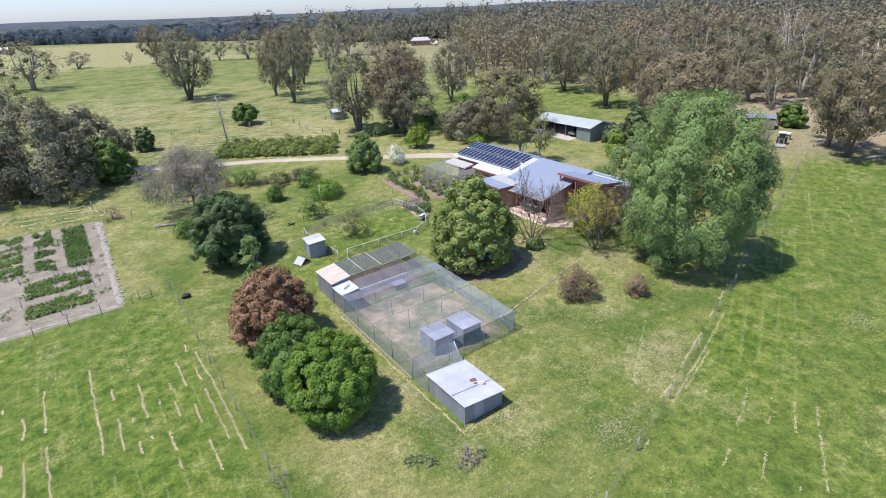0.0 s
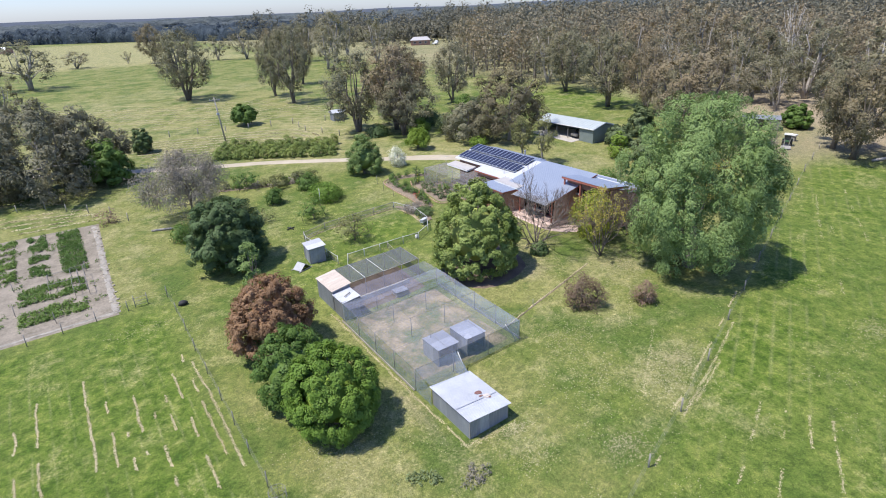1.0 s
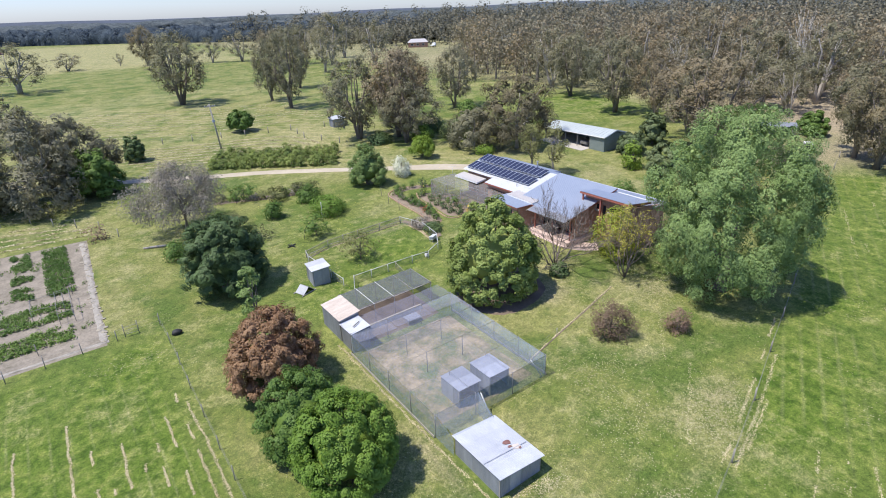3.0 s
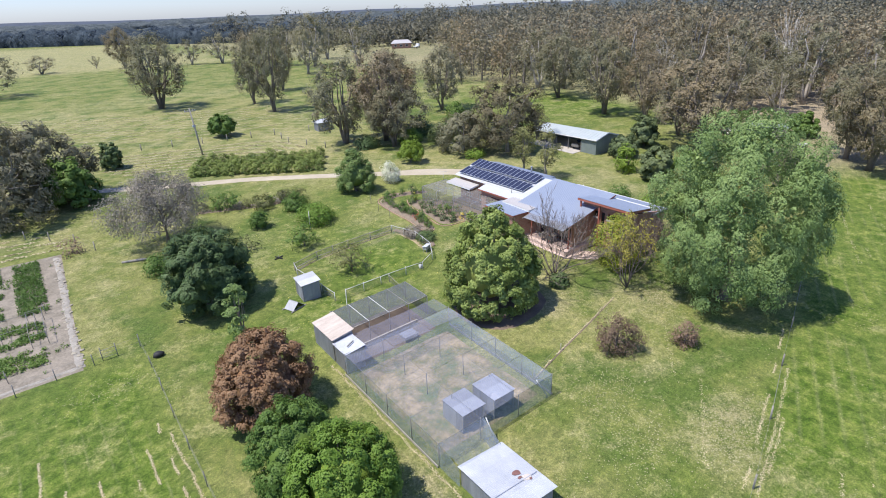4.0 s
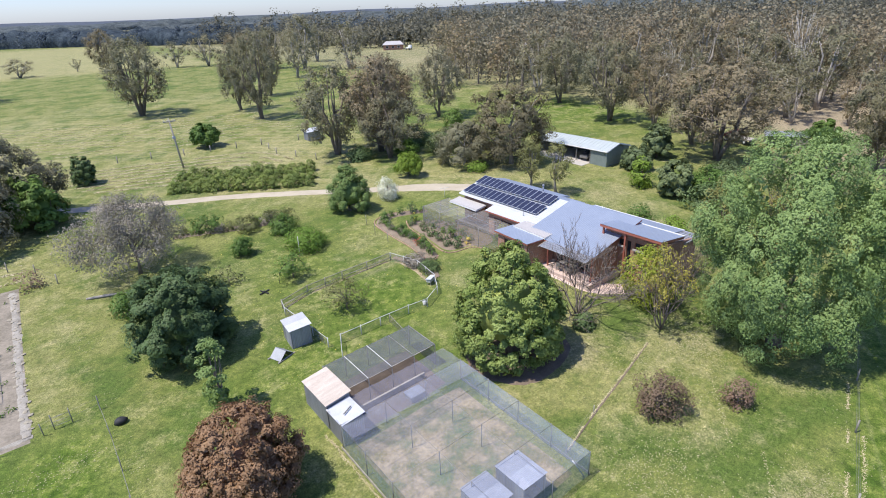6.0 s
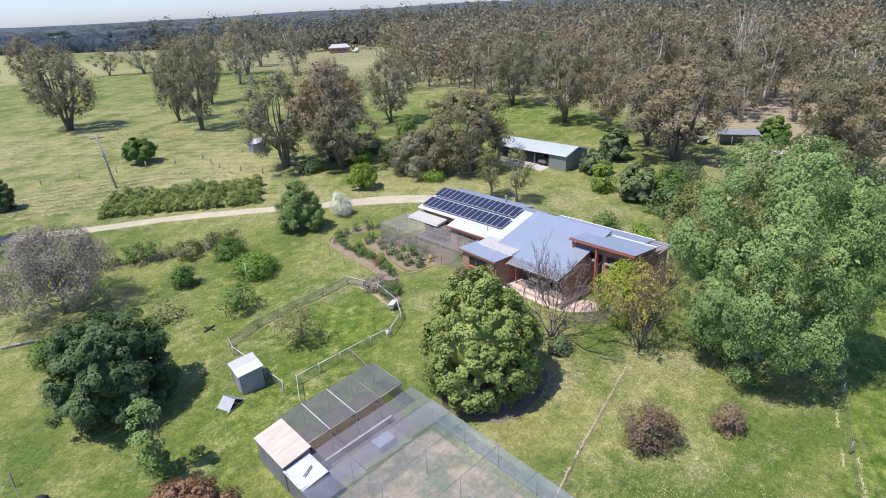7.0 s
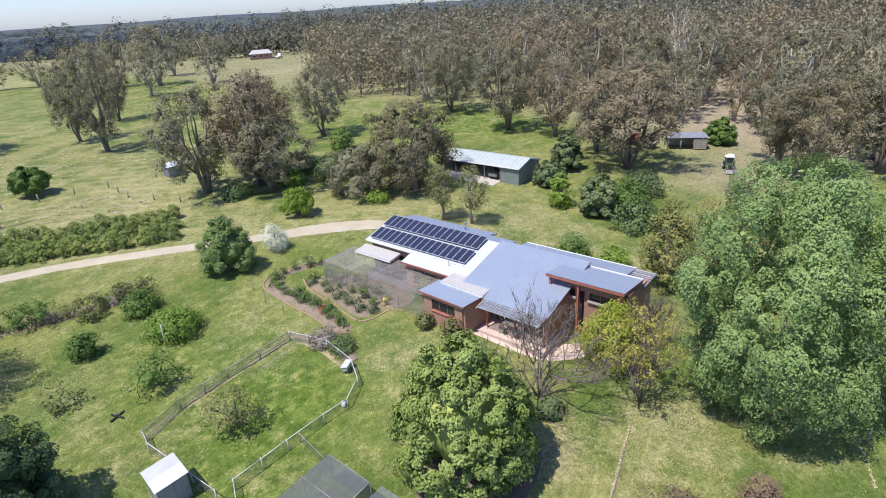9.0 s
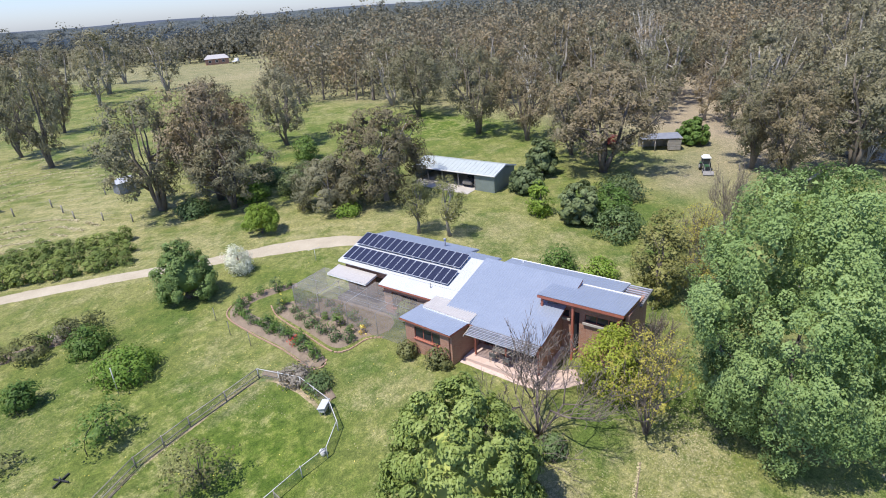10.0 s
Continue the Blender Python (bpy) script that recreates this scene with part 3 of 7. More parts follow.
KINDS = {
    "willow": dict(profile=[(0.09, 0.36), (0.2, 0.68), (0.34, 0.95), (0.5, 1.0), (0.66, 0.9), (0.8, 0.68), (0.91, 0.4), (0.98, 0.12)], n=1280, r=0.033, count=120, size=0.165, slim=0.5, droop=1.0, flat=1.2, lobes=64, lobe=0.108, stretch=1.35, taper=0.3, reach=0.4, jitter=0.3, leaf=L_WILLOW, bark=BARK, trunk=0.03, limbs=3, fork=0.12, inner=0.6, wobble=0.15),
    "magnolia": dict(profile=[(0.03, 0.75), (0.15, 0.97), (0.35, 1.0), (0.55, 0.9), (0.75, 0.68), (0.9, 0.40), (0.95, 0.2)], n=1400, r=0.033, count=33, size=0.235, jitter=0.35, slim=0.5, droop=0.1, flat=0.8, lobes=200, lobe=0.055, stretch=0.9, leaf=L_MAGNOLIA, bark=BARK, trunk=0.03, limbs=10, fork=0.1, inner=0.84, wobble=0.07, middle=0.55),
    "dome": dict(profile=[(0.08, 0.75), (0.25, 0.98), (0.45, 1.0), (0.65, 0.9), (0.82, 0.68), (0.94, 0.42), (0.98, 0.2)], n=810, r=0.04, count=52, size=0.16, slim=0.5, droop=0.2, flat=0.8, lobes=90, lobe=0.105, stretch=0.9, leaf=L_GREEN, bark=BARK, trunk=0.03, limbs=4, fork=0.1, inner=0.6, wobble=0.1, reach=0.4, middle=0.55),
    "gum": dict(profile=[(0.26, 0.35), (0.4, 0.8), (0.58, 1.0), (0.75, 0.9), (0.9, 0.6), (0.98, 0.2)], n=62, r=0.125, count=62, size=0.5, slim=0.32, droop=0.6, flat=0.75, leaf=L_GUM, bark=PALE_BARK, trunk=0.026, limbs=13, fork=0.22, inner=0.42, wobble=0.3),
    "open": dict(profile=[(0.2, 0.5), (0.4, 0.9), (0.6, 1.0), (0.8, 0.8), (0.97, 0.3)], n=60, r=0.11, count=30, size=0.34, slim=0.5, droop=0.3, flat=0.8, leaf=L_OLIVE, bark=TWIG, trunk=0.02, limbs=16, fork=0.1, inner=0.4, wobble=0.25),
    "shrub": dict(profile=[(0.05, 0.8), (0.3, 1.0), (0.6, 0.95), (0.85, 0.6), (0.98, 0.2)], n=40, r=0.19, count=36, size=0.26, slim=0.5, droop=0.2, flat=0.9, leaf=L_SHRUB, bark=TWIG, trunk=0.03, limbs=8, fork=0.03, inner=0.45, wobble=0.2),
}


def plant(name, label, category, x, y, tall, spread, kind, seed, group="", **over):
    """A tree or shrub: an empty at its foot with a woody part and a crown of leaves."""
    k = {**KINDS[kind], **over}
    rng = np.random.default_rng(seed)
    ob = thing(name, label, category, (x, y, gz(x, y) - 0.03), group)
    ways = None
    if "lobes" in k:
        c, ways, mid, size = lobed_centres(rng, k["profile"], tall, spread, k["lobes"], k["n"] // k["lobes"], k["lobe"], k["stretch"], k["inner"], k["wobble"], k.get("taper", 0.0))
    else:
        c = clump_centres(rng, k["profile"], tall, spread, k["n"], k["inner"], k["wobble"])
        c[:, :2] *= 1 - k["r"] * 0.9
    rad = spread * k["r"] * (0.7 + 0.6 * rng.random(len(c)))
    part("trunk" if tall > 3 else "stems", woody(rng, tall, spread, c, max(0.03, k["trunk"] * tall), k["fork"], k["limbs"], stems=k.get("stems", 1), reach=k.get("reach", 0.8)), k["bark"], ob)
    data = leaf_arrays(rng, c, rad, k["count"], k["size"], k["slim"], k["droop"], k["flat"], up=k.get("up", 0.35), core=(0, 0, tall * 0.4), lean=ways, jitter=k.get("jitter", 0.2))
    data[0][:, 2] = np.maximum(data[0][:, 2], 0.06)
    part("crown", leaf_mesh("crown", *data), k["leaf"], ob)
    if "middle" in k:
        part("inner_crown", shaded_middle(rng, tall, spread, k["middle"]), k["leaf"], ob)
    if "lobes" in k:
        part("inner_sprays" if "middle" in k else "inner_crown", inner_leaves(rng, mid, size * 0.9, 20, k["stretch"], k["size"] * 2.4), k["leaf"], ob)
    return ob


def bare_tree(name, label, x, y, tall, spread, seed, depth=5, leaf=None, count=0):
    """A leafless tree: limbs fork again and again into fine twigs."""
    rng = np.random.default_rng(seed)
    ob = thing(name, label, "tree", (x, y, gz(x, y) - 0.03))
    v, f, tips, tv, tf = [], [], [], [], []

    def grow(p, d, length, r, level):
        m = p + d * length * 0.5 + Vector(rng.normal(size=3)) * length * 0.045
        q = p + d * length + Vector((0, 0, 0.10 * length))
        tube_data(*((v, f) if level < 2 else (tv, tf)), *(([p, m, q], [r, r * 0.82, r * 0.62]) if level < 4 else ([p, q], [r, r * 0.62])), 6 if level < 2 else 4 if level < 3 else 3)
        if level >= depth:
            tips.append(q)
            return
        for i in range(3):
            turn = 0.42 if level < 2 else 0.3
            e = (d + Vector(rng.normal(size=3)) * turn * spread / tall * 1.6 + Vector((0, 0, 0.12 * level))).normalized()
            if e.z < 0.05:
                e.z = 0.15
            grow((q, q, m)[i], e.normalized(), length * rng.uniform(0.56, 0.86), max(r * 0.6, 0.013), level + 1)

    for i in range(6):
        a = i * 1.047 + rng.random() * 0.6
        out = (0.9, 0.2, 0.5, 1.5, 0.35, 0.7)[i] * rng.uniform(0.8, 1.1) * spread / tall
        grow(Vector((0, 0, 0)), Vector((out * math.cos(a), out * math.sin(a), 1)).normalized(), tall * 0.27, tall * 0.0085, 0)
    far = sorted(math.hypot(q.x, q.y) for q in tips)[int(len(tips) * 0.93)]
    su, sz = 0.5 * spread / far, tall / max(q.z for q in tips)
    for q in (*v, *tv, *tips):
        q.x, q.y, q.z = q.x * su, q.y * su, q.z * sz
    part("trunk", mesh_from("trunk", v, f, True), TWIG, ob)
    part("bare_crown", mesh_from("bare_crown", tv, tf, True), TWIG, ob)
    if count:
        c = np.array([tuple(t) for t in tips])
        c = c[rng.random(len(c)) < 0.36]
        data = leaf_arrays(rng, c, np.full(len(c), 0.30), count, 0.17, 0.5, 0.3, 0.9, 0.2)
        part("crown", leaf_mesh("crown", *data), leaf, ob)
    return ob


def wpart(name, data, material, parent, label=""):
    """Like part(), for a mesh given in world coordinates."""
    ob = part(name, data, material, parent, label)
    m = Matrix.Identity(4)
    p = parent
    while p:
        m = p.matrix_basis @ m
        p = p.parent
    ob.data.transform(m.inverted())
    return ob


def spline(pts, step=0.8, closed=False):
    """Points of a smooth curve through pts (tuples of any length)."""
    p = [np.array(q, float) for q in pts]
    n = len(p)
    out = []
    for i in range(n if closed else n - 1):
        a, b, c, d = (p[(i + k) % n] if closed else p[min(max(i + k, 0), n - 1)] for k in (-1, 0, 1, 2))
        m = max(1, int(np.linalg.norm(c[:2] - b[:2]) / step))
        for j in range(m):
            t = j / m
            out.append(0.5 * (2 * b + (c - a) * t + (2 * a - 5 * b + 4 * c - d) * t * t + (3 * b - a - 3 * c + d) * t ** 3))
    if not closed:
        out.append(p[-1])
    return out


def ribbon(pts, lift, ragged=0.12, step=0.8, cross=5, crown=0.0):
    """A strip of (x, y, width) laid along the ground."""
    q = spline(pts, step)
    verts, faces = [], []
    for i, (x, y, w) in enumerate(q):
        a, b = q[max(i - 1, 0)], q[min(i + 1, len(q) - 1)]
        d = Vector((b[0] - a[0], b[1] - a[1])).normalized()
        for k in range(cross + 1):
            s = k / cross - 0.5
            o = w * s + (random.uniform(-ragged, ragged) if k in (0, cross) else 0)
            X, Y = x - d.y * o, y + d.x * o
            z = gz(X, Y) + (lift + crown * (1 - 4 * s * s) if 0 < k < cross else -0.05)
            verts.append((X, Y, z))
    c = cross + 1
    for i in range(len(q) - 1):
        faces += [(i * c + k, i * c + k + 1, i * c + c + k + 1, i * c + c + k) for k in range(cross)]
    return mesh_from("strip", verts, faces, True)


def patch(outline, lift, rings=6, ragged=0.06, step=0.6, smooth=True, mound=0.0):
    """A bed with a rounded outline, star-shaped about its middle."""
    o = spline(outline, step, True) if smooth else [np.array(p, float) for p in outline]
    mx, my = np.mean([p[0] for p in o]), np.mean([p[1] for p in o])
    verts, faces = [(mx, my, gz(mx, my) + lift + mound)], []
    n = len(o)
    for r in range(1, rings + 1):
        for p in o:
            s = r / rings * (1 + random.uniform(-ragged, ragged) * 0.3)
            x, y = mx + (p[0] - mx) * s, my + (p[1] - my) * s
            verts.append((x, y, gz(x, y) + (lift + mound * (1 - (r / rings) ** 2) if r < rings else -0.05)))
    for k in range(n):
        faces.append((0, 1 + k, 1 + (k + 1) % n))
    for r in range(rings - 1):
        a, b = 1 + r * n, 1 + (r + 1) * n
        faces += [(a + k, b + k, b + (k + 1) % n, a + (k + 1) % n) for k in range(n)]
    return mesh_from("patch", verts, faces, True)


def strip_thing(name, label, category, me, mat, kind="structure"):
    me.materials.append(mat)
    return tagged(new(name, me), label, category, "", kind)


# ---- ground ----
def build_ground():
    n, a, b = 264, 6.0, 25.4
    s = np.sinh(np.linspace(-a, a, n + 1)) * b
    X, Y = np.meshgrid(40 + s, 50 + s, indexing="ij")
    X, Y = X.ravel(), Y.ravel()
    Z = height(X, Y)
    me = bpy.data.meshes.new("ground")
    me.vertices.add(len(X))
    me.vertices.foreach_set("co", np.stack([X, Y, Z], 1).astype(np.float32).ravel())
    i, j = np.meshgrid(np.arange(n), np.arange(n), indexing="ij")
    q = (i * (n + 1) + j).ravel()
    idx = np.stack([q, q + n + 1, q + n + 2, q + 1], 1).astype(np.int32)
    me.loops.add(idx.size)
    me.loops.foreach_set("vertex_index", idx.ravel())
    me.polygons.add(len(idx))
    me.polygons.foreach_set("loop_start", np.arange(0, idx.size, 4, dtype=np.int32))
    me.polygons.foreach_set("use_smooth", np.ones(len(idx), bool))
    me.update(calc_edges=True)

    def soft(v, w):
        return 1 / (1 + np.exp(np.clip(-v / w, -60, 60)))

    def spot(cx, cy, rx, ry):
        return np.exp(-(((X - cx) / rx) ** 2 + ((Y - cy) / ry) ** 2))

    fence = 14.0 + (X - 23.6) * 0.302 - Y
    east = soft(fence, 0.3)
    west = soft(4.5 - X, 0.3) * soft(54 - Y, 0.8)
    north = soft(Y - (112 - 0.68 * X), 2.0) * soft(62 - X, 8) * soft(200 - Y, 8)
    wood = soft(X - 100 - 0.05 * (Y - 50), 3)
    dry = 0.14 - 0.24 * west + 0.16 * spot(18, 72, 9, 9) + 0.14 * spot(36, 52, 5, 9) + 0.5 * soft(Y - 318 + 0.25 * (X - 20), 5) * soft(640 - Y, 20) * soft(95 - X, 8) + 0.34 * north + 0.22 * spot(2, 70, 9, 16) + 0.45 * spot(31, 18, 4, 3) + 0.1 * spot(24, 20, 4, 3) + 0.4 * spot(-9, 91, 12, 6) + 0.6 * soft(Y - 318 + 0.25 * (X - 20), 5) * soft(640 - Y, 20) * soft(95 - X, 8) - 0.1 * soft(Y - 205, 6) * soft(312 - Y, 6)
    dry += 0.35 * spot(62, 74, 9, 8) + 0.3 * spot(28, 37, 3, 5) + 0.4 * spot(41, 30, 6, 5) + 0.15 * spot(33, 34, 7, 5) + 0.08 * spot(27, 25, 6, 4) + 0.3 * spot(70, 58, 8, 8) + 0.75 * spot(165, 222, 32, 10) + 0.3 * spot(-6, 110, 10, 14) + 0.25 * wood
    dry += 0.3 * spot(45, 112, 6, 8) + 0.25 * spot(97, 20, 10, 8) + 0.22 * spot(11, 24, 5, 6) - 0.12 * east + 0.55 * spot(55, 60, 3, 3) + 0.3 * spot(37, 43, 3, 8) + 0.2 * spot(40, 33, 6, 6) + 0.35 * spot(60, 55, 8, 12)
    lush = 0.2 + 0.6 * east + 0.25 * spot(26, 25, 4, 4) + 0.72 * west + 0.4 * spot(26.5, 18.4, 3, 2) + 0.35 * spot(20, 50, 9, 4) + 0.3 * spot(24, 66, 9, 9) + 0.4 * spot(17.3, 18.8, 2, 1.4) + 0.85 * spot(28, 55, 6, 5) + 0.85 * spot(110, 96, 16, 22) + 0.35 * spot(48, 71, 6, 6) + 0.4 * spot(88, 122, 14, 8) + 0.2 * spot(27, 71, 13, 13) + 0.3 * spot(14, 48, 7, 10) + 0.3 * spot(30, 45, 8, 5) + 0.3 * spot(36, 20, 8, 5) - 0.08 * north
    bare = 0.0 + 0.4 * spot(95, 43, 9, 7) + 0.45 * spot(108, 34, 12, 8) + 0.8 * wood * soft(X - 128, 6) * soft(60 - Y, 8) + 0.5 * spot(16, 20.8, 3, 0.7) + 0.6 * spot(15.6, 27, 0.6, 5) + 0.35 * spot(36.5, 41.5, 2.5, 1) + 0.5 * spot(35, 36.5, 2.4, 2.2) + 0.4 * spot(-4, 112, 6, 6)
    bare += 0.35 * soft(X - 103, 4) * soft(70 - Y, 10) + 0.1 * spot(90, 40, 12, 10)
    bare += 0.24 * spot(33, 66, 4, 2.5) + 0.36 * spot(31.5, 59.5, 4.5, 0.8) + 0.22 * spot(20, 70, 7, 7) + 0.22 * spot(28, 84, 6, 1.2) + 0.26 * spot(68, 58, 6, 5) + 0.2 * spot(36, 52, 3, 6) + 0.35 * spot(67, 75, 5, 5) + 0.42 * soft(X - 118, 4)
    zone = np.stack([dry, lush, bare, np.ones_like(X)], 1).clip(0, 1).astype(np.float32)
    rows = np.stack([west * soft(48 - Y, 3), east * soft(X - 22, 4), north, np.ones_like(X)], 1).clip(0, 1).astype(np.float32)
    for nm, arr in (("zone", zone), ("rows", rows)):
        me.color_attributes.new(nm, "FLOAT_COLOR", "POINT").data.foreach_set("color", arr.ravel())
    me.materials.append(GRASS)
    return tagged(new("ground", me), "mown green and straw-flecked grass paddocks and lawn", "ground", "", "structure")


build_ground()
strip_thing("driveway", "pale gravel driveway curving past the lawn to the house", "driveway", ribbon([(-30, 131, 3.0), (-5, 114.5, 3.0), (10, 105, 2.9), (20.2, 98.7, 2.8), (28, 94.6, 2.8), (37, 88.2, 2.8), (45.8, 81.3, 3.0), (51.0, 77.4, 4.2), (55.6, 72.6, 4.0), (57.6, 67.5, 2.5)], 0.03, 0.2), GRAVEL)
strip_thing("path", "worn paved strip beside the house front", "path", ribbon([(42.9, 47.4, 1.6), (43.2, 44.2, 2.4), (43.6, 41.2, 2.6), (45.4, 39.2, 2.0)], 0.05, 0.05, 0.5), PAVER)
strip_thing("garden_bed", "curved rose bed of bare brown soil", "garden bed", ribbon([(45.3, 69.0, 1.0), (43.2, 70.3, 1.5), (40.6, 71.1, 1.7), (38.8, 69.6, 2.0), (38.4, 66, 2.1), (38.1, 61.6, 2.0), (37.3, 57.9, 1.7), (37.2, 56.9, 0.6)], 0.05, 0.06, 0.5, 6, 0.08), SOIL)
strip_thing("garden_bed", "oval rose bed of bare brown soil beside the netted cage", "garden bed", patch([(40.8, 67.6), (40.3, 65.8), (39.6, 61.5), (38.9, 57.6), (39.6, 56.5), (41.2, 56.0), (43, 54.5), (45, 56), (45.3, 62), (44.3, 65.6), (42.4, 67.6)], 0.05, 6, 0.02, 0.6, True, 0.08), SOIL)
strip_thing("garden_bed", "narrow shrub bed along the pen's fence", "garden bed", ribbon([(34.3, 60.6, 0.7), (35.0, 58, 1.3), (35.3, 55.5, 1.3), (34.8, 53.4, 0.6)], 0.04, 0.05, 0.5, 5, 0.05), SOIL)
strip_thing("garden_bed", "mulched brown bed under the dense broad-leaved tree", "garden bed", patch([(27.6, 38.5), (29.5, 36.0), (32.5, 35.6), (35.6, 36.6), (36.6, 38.4), (37.4, 41), (36.6, 43.2), (33.6, 44), (29.5, 43.4), (27.6, 41.6)], 0.035, 5, 0.08), DARK_SOIL)
strip_thing("bare_yard", "dry straw and bare soil floor of the netted run", "yard", patch([(16.6, 28.7), (21.5, 28.6), (26.3, 28.7), (26.3, 34), (26.3, 40.2), (21.5, 40.3), (16.6, 40.2), (16.6, 34)], 0.03, 7, 0.05, 0.6, False), STRAW_SOIL)
strip_thing("bare_yard", "dark bare soil in the mesh-roofed run", "yard", patch([(16.6, 40.3), (26.1, 40.3), (26.1, 46.3), (18.5, 46.3), (16.6, 45.6)], 0.034, 5, 0.03, 0.6, False), DARK_SOIL)
strip_thing("patio", "concrete and brick patio under the verandah", "patio", mesh_from("patio", [(x, y, z) for z in (3.0, 3.5) for x, y in ((42.6, 47.2), (42.6, 41.0), (47.6, 41.0), (47.6, 47.2))], [(0, 1, 5, 4), (1, 2, 6, 5), (2, 3, 7, 6), (3, 0, 4, 7), (4, 5, 6, 7)]), PAVER)
strip_thing("slab", "concrete apron in front of the machinery shed", "slab", mesh_from("slab", [(x, y, gz(x, y) + z) for z in (-0.7, 0.05) for x, y in ((75.4, 78), (75.4, 67.6), (83, 67.6), (83, 78))], [(0, 1, 5, 4), (1, 2, 6, 5), (2, 3, 7, 6), (3, 0, 4, 7), (4, 5, 6, 7)]), CONCRETE)

strip_thing("garden_bed", "pale soil strip under the orchard row", "garden bed", ribbon([(17.5, 84.6, 1.2), (21.5, 83.2, 2.0), (25.4, 81.6, 2.2), (29.6, 80.6, 1.2)], 0.03, 0.3, 0.6, 5, 0.04), SOIL)
# ---- vegetable garden ----
strip_thing("vegetable_plot", "pale trampled soil of a fenced vegetable plot", "garden plot", patch([(2.3, 83.2), (1.7, 69), (1.2, 53.4), (-8, 53.6), (-19.4, 53.8), (-19.9, 69), (-20.2, 85.5), (-9, 84.4)], 0.03, 8, 0.02, 0.8, False), plain("trodden_soil", (0.115, 0.102, 0.070), (0.345, 0.295, 0.235), 0.55, 0.95, 0, 5, 0.8))


def weed_bed(name, label, x0, x1, y0, y1, seed, mat, gaps, size=0.22, tall=0.4, dens=34):
    """A patch of leafy growth: tufts of upright blades and leaves."""
    rng = np.random.default_rng(seed)
    n = int((x1 - x0) * (y1 - y0) * dens)
    c = np.stack([x0 + (x1 - x0) * rng.random(n), y0 + (y1 - y0) * rng.random(n)], 1)
    keep = np.array([noise.noise(Vector((p[0] * 0.6 + seed, p[1] * 0.6, 3.1))) > gaps for p in c])
    c = c[keep]
    centres = np.stack([c[:, 0], c[:, 1], height(c[:, 0], c[:, 1]) + 0.12], 1)
    rad = 0.12 + 0.14 * rng.random(len(c))
    d = leaf_arrays(rng, centres, rad, 6, size, 0.4, -0.7, tall / 0.35, 0.3, 0.7)
    d[0][:, 2] = np.maximum(d[0][:, 2], height(d[0][:, 0], d[0][:, 1]) + 0.05)
    me = leaf_mesh(name, *d)
    me.materials.append(mat)
    return tagged(new(name, me), label, "plants", "", "stuff")


weed_bed("vegetable_rows", "lush green vegetable bed", -3.3, -0.9, 67.8, 81.6, 1, L_SHRUB, -0.45)
weed_bed("vegetable_rows", "patchy weedy vegetable bed", -6.3, -4.4, 68.2, 82, 2, L_SHRUB, 0.0)
weed_bed("vegetable_rows", "patchy green vegetable bed", -10.5, -7.5, 69.5, 82.4, 3, L_SHRUB, -0.1)
weed_bed("vegetable_rows", "green vegetable bed crossed by a trodden track", -7.3, -1.6, 62.2, 65.9, 4, L_SHRUB, -0.25)
weed_bed("vegetable_rows", "green vegetable bed", -7.3, -1.8, 57.6, 60.6, 5, L_SHRUB, -0.35)
weed_bed("weeds", "scattered weeds over the trodden vegetable plot", -17.5, 0.2, 55.8, 82, 8, L_SHRUB, 0.28, 0.2, 0.25, 9)
weed_bed("weeds", "low grey-green weeds behind the low iron shed", 10.6, 13.2, 20.6, 22.2, 6, L_SAGE, -0.1, 0.16, 0.4)
weed_bed("weeds", "grey flowering weeds behind the low iron shed", 13.9, 16.0, 19.2, 20.6, 7, L_GREY, -0.2, 0.16, 0.5)
BROKEN = plain("broken_concrete", (0.17, 0.155, 0.125), (0.42, 0.385, 0.33), 1.1, 0.95, 0, 7, 0.8)
strip_thing("plot_border", "pale broken concrete border of the vegetable plot", "border", ribbon([(0.25, 55.3, 0.9), (0.3, 62, 0.7), (0.55, 70, 0.9), (0.75, 77, 0.7), (0.85, 81.5, 0.9)], 0.045, 0.3, 0.5), BROKEN)
strip_thing("plot_border", "pale broken concrete border of the vegetable plot", "border", ribbon([(0.6, 55.25, 0.6), (-6, 55.3, 0.5), (-12, 55.5, 0.6), (-18, 55.8, 0.5)], 0.045, 0.15, 0.5), BROKEN)
edge_row = thing("stone_edging", "row of dull tan broken stones along the vegetable plot", "edging", (0.0, 68.0, gz(0.0, 68.0)))
stone_me = []
TAN_STONE = plain("tan_stone", (0.26, 0.225, 0.165), (0.42, 0.375, 0.29), 2.0, 0.9, 0, 14, 0.5)
for k in range(4):
    bm = bmesh.new()
    bmesh.ops.create_icosphere(bm, subdivisions=1, radius=0.2)
    for vert in bm.verts:
        vert.co = Vector((vert.co.x * 1.4, vert.co.y, vert.co.z * 0.5)) * random.uniform(0.7, 1.2)
    me = bpy.data.meshes.new("stone")
    bm.to_mesh(me)
    bm.free()
    me.materials.append(TAN_STONE)
    stone_me.append(me)
for k in range(64):
    y = 55.6 + 25.4 * k / 63 + random.uniform(-0.3, 0.3)
    x = 0.25 + 0.6 * (y - 55.4) / 26 + random.uniform(-0.5, 0.4)
    ob = new("stone", stone_me[k % 4])
    ob.parent = edge_row
    ob.matrix_basis = edge_row.matrix_basis.inverted() @ pose(x, y, gz(x, y) + 0.05, 0, 0, random.uniform(0, 360)) @ Matrix.Scale(random.uniform(0.3, 0.95), 4)
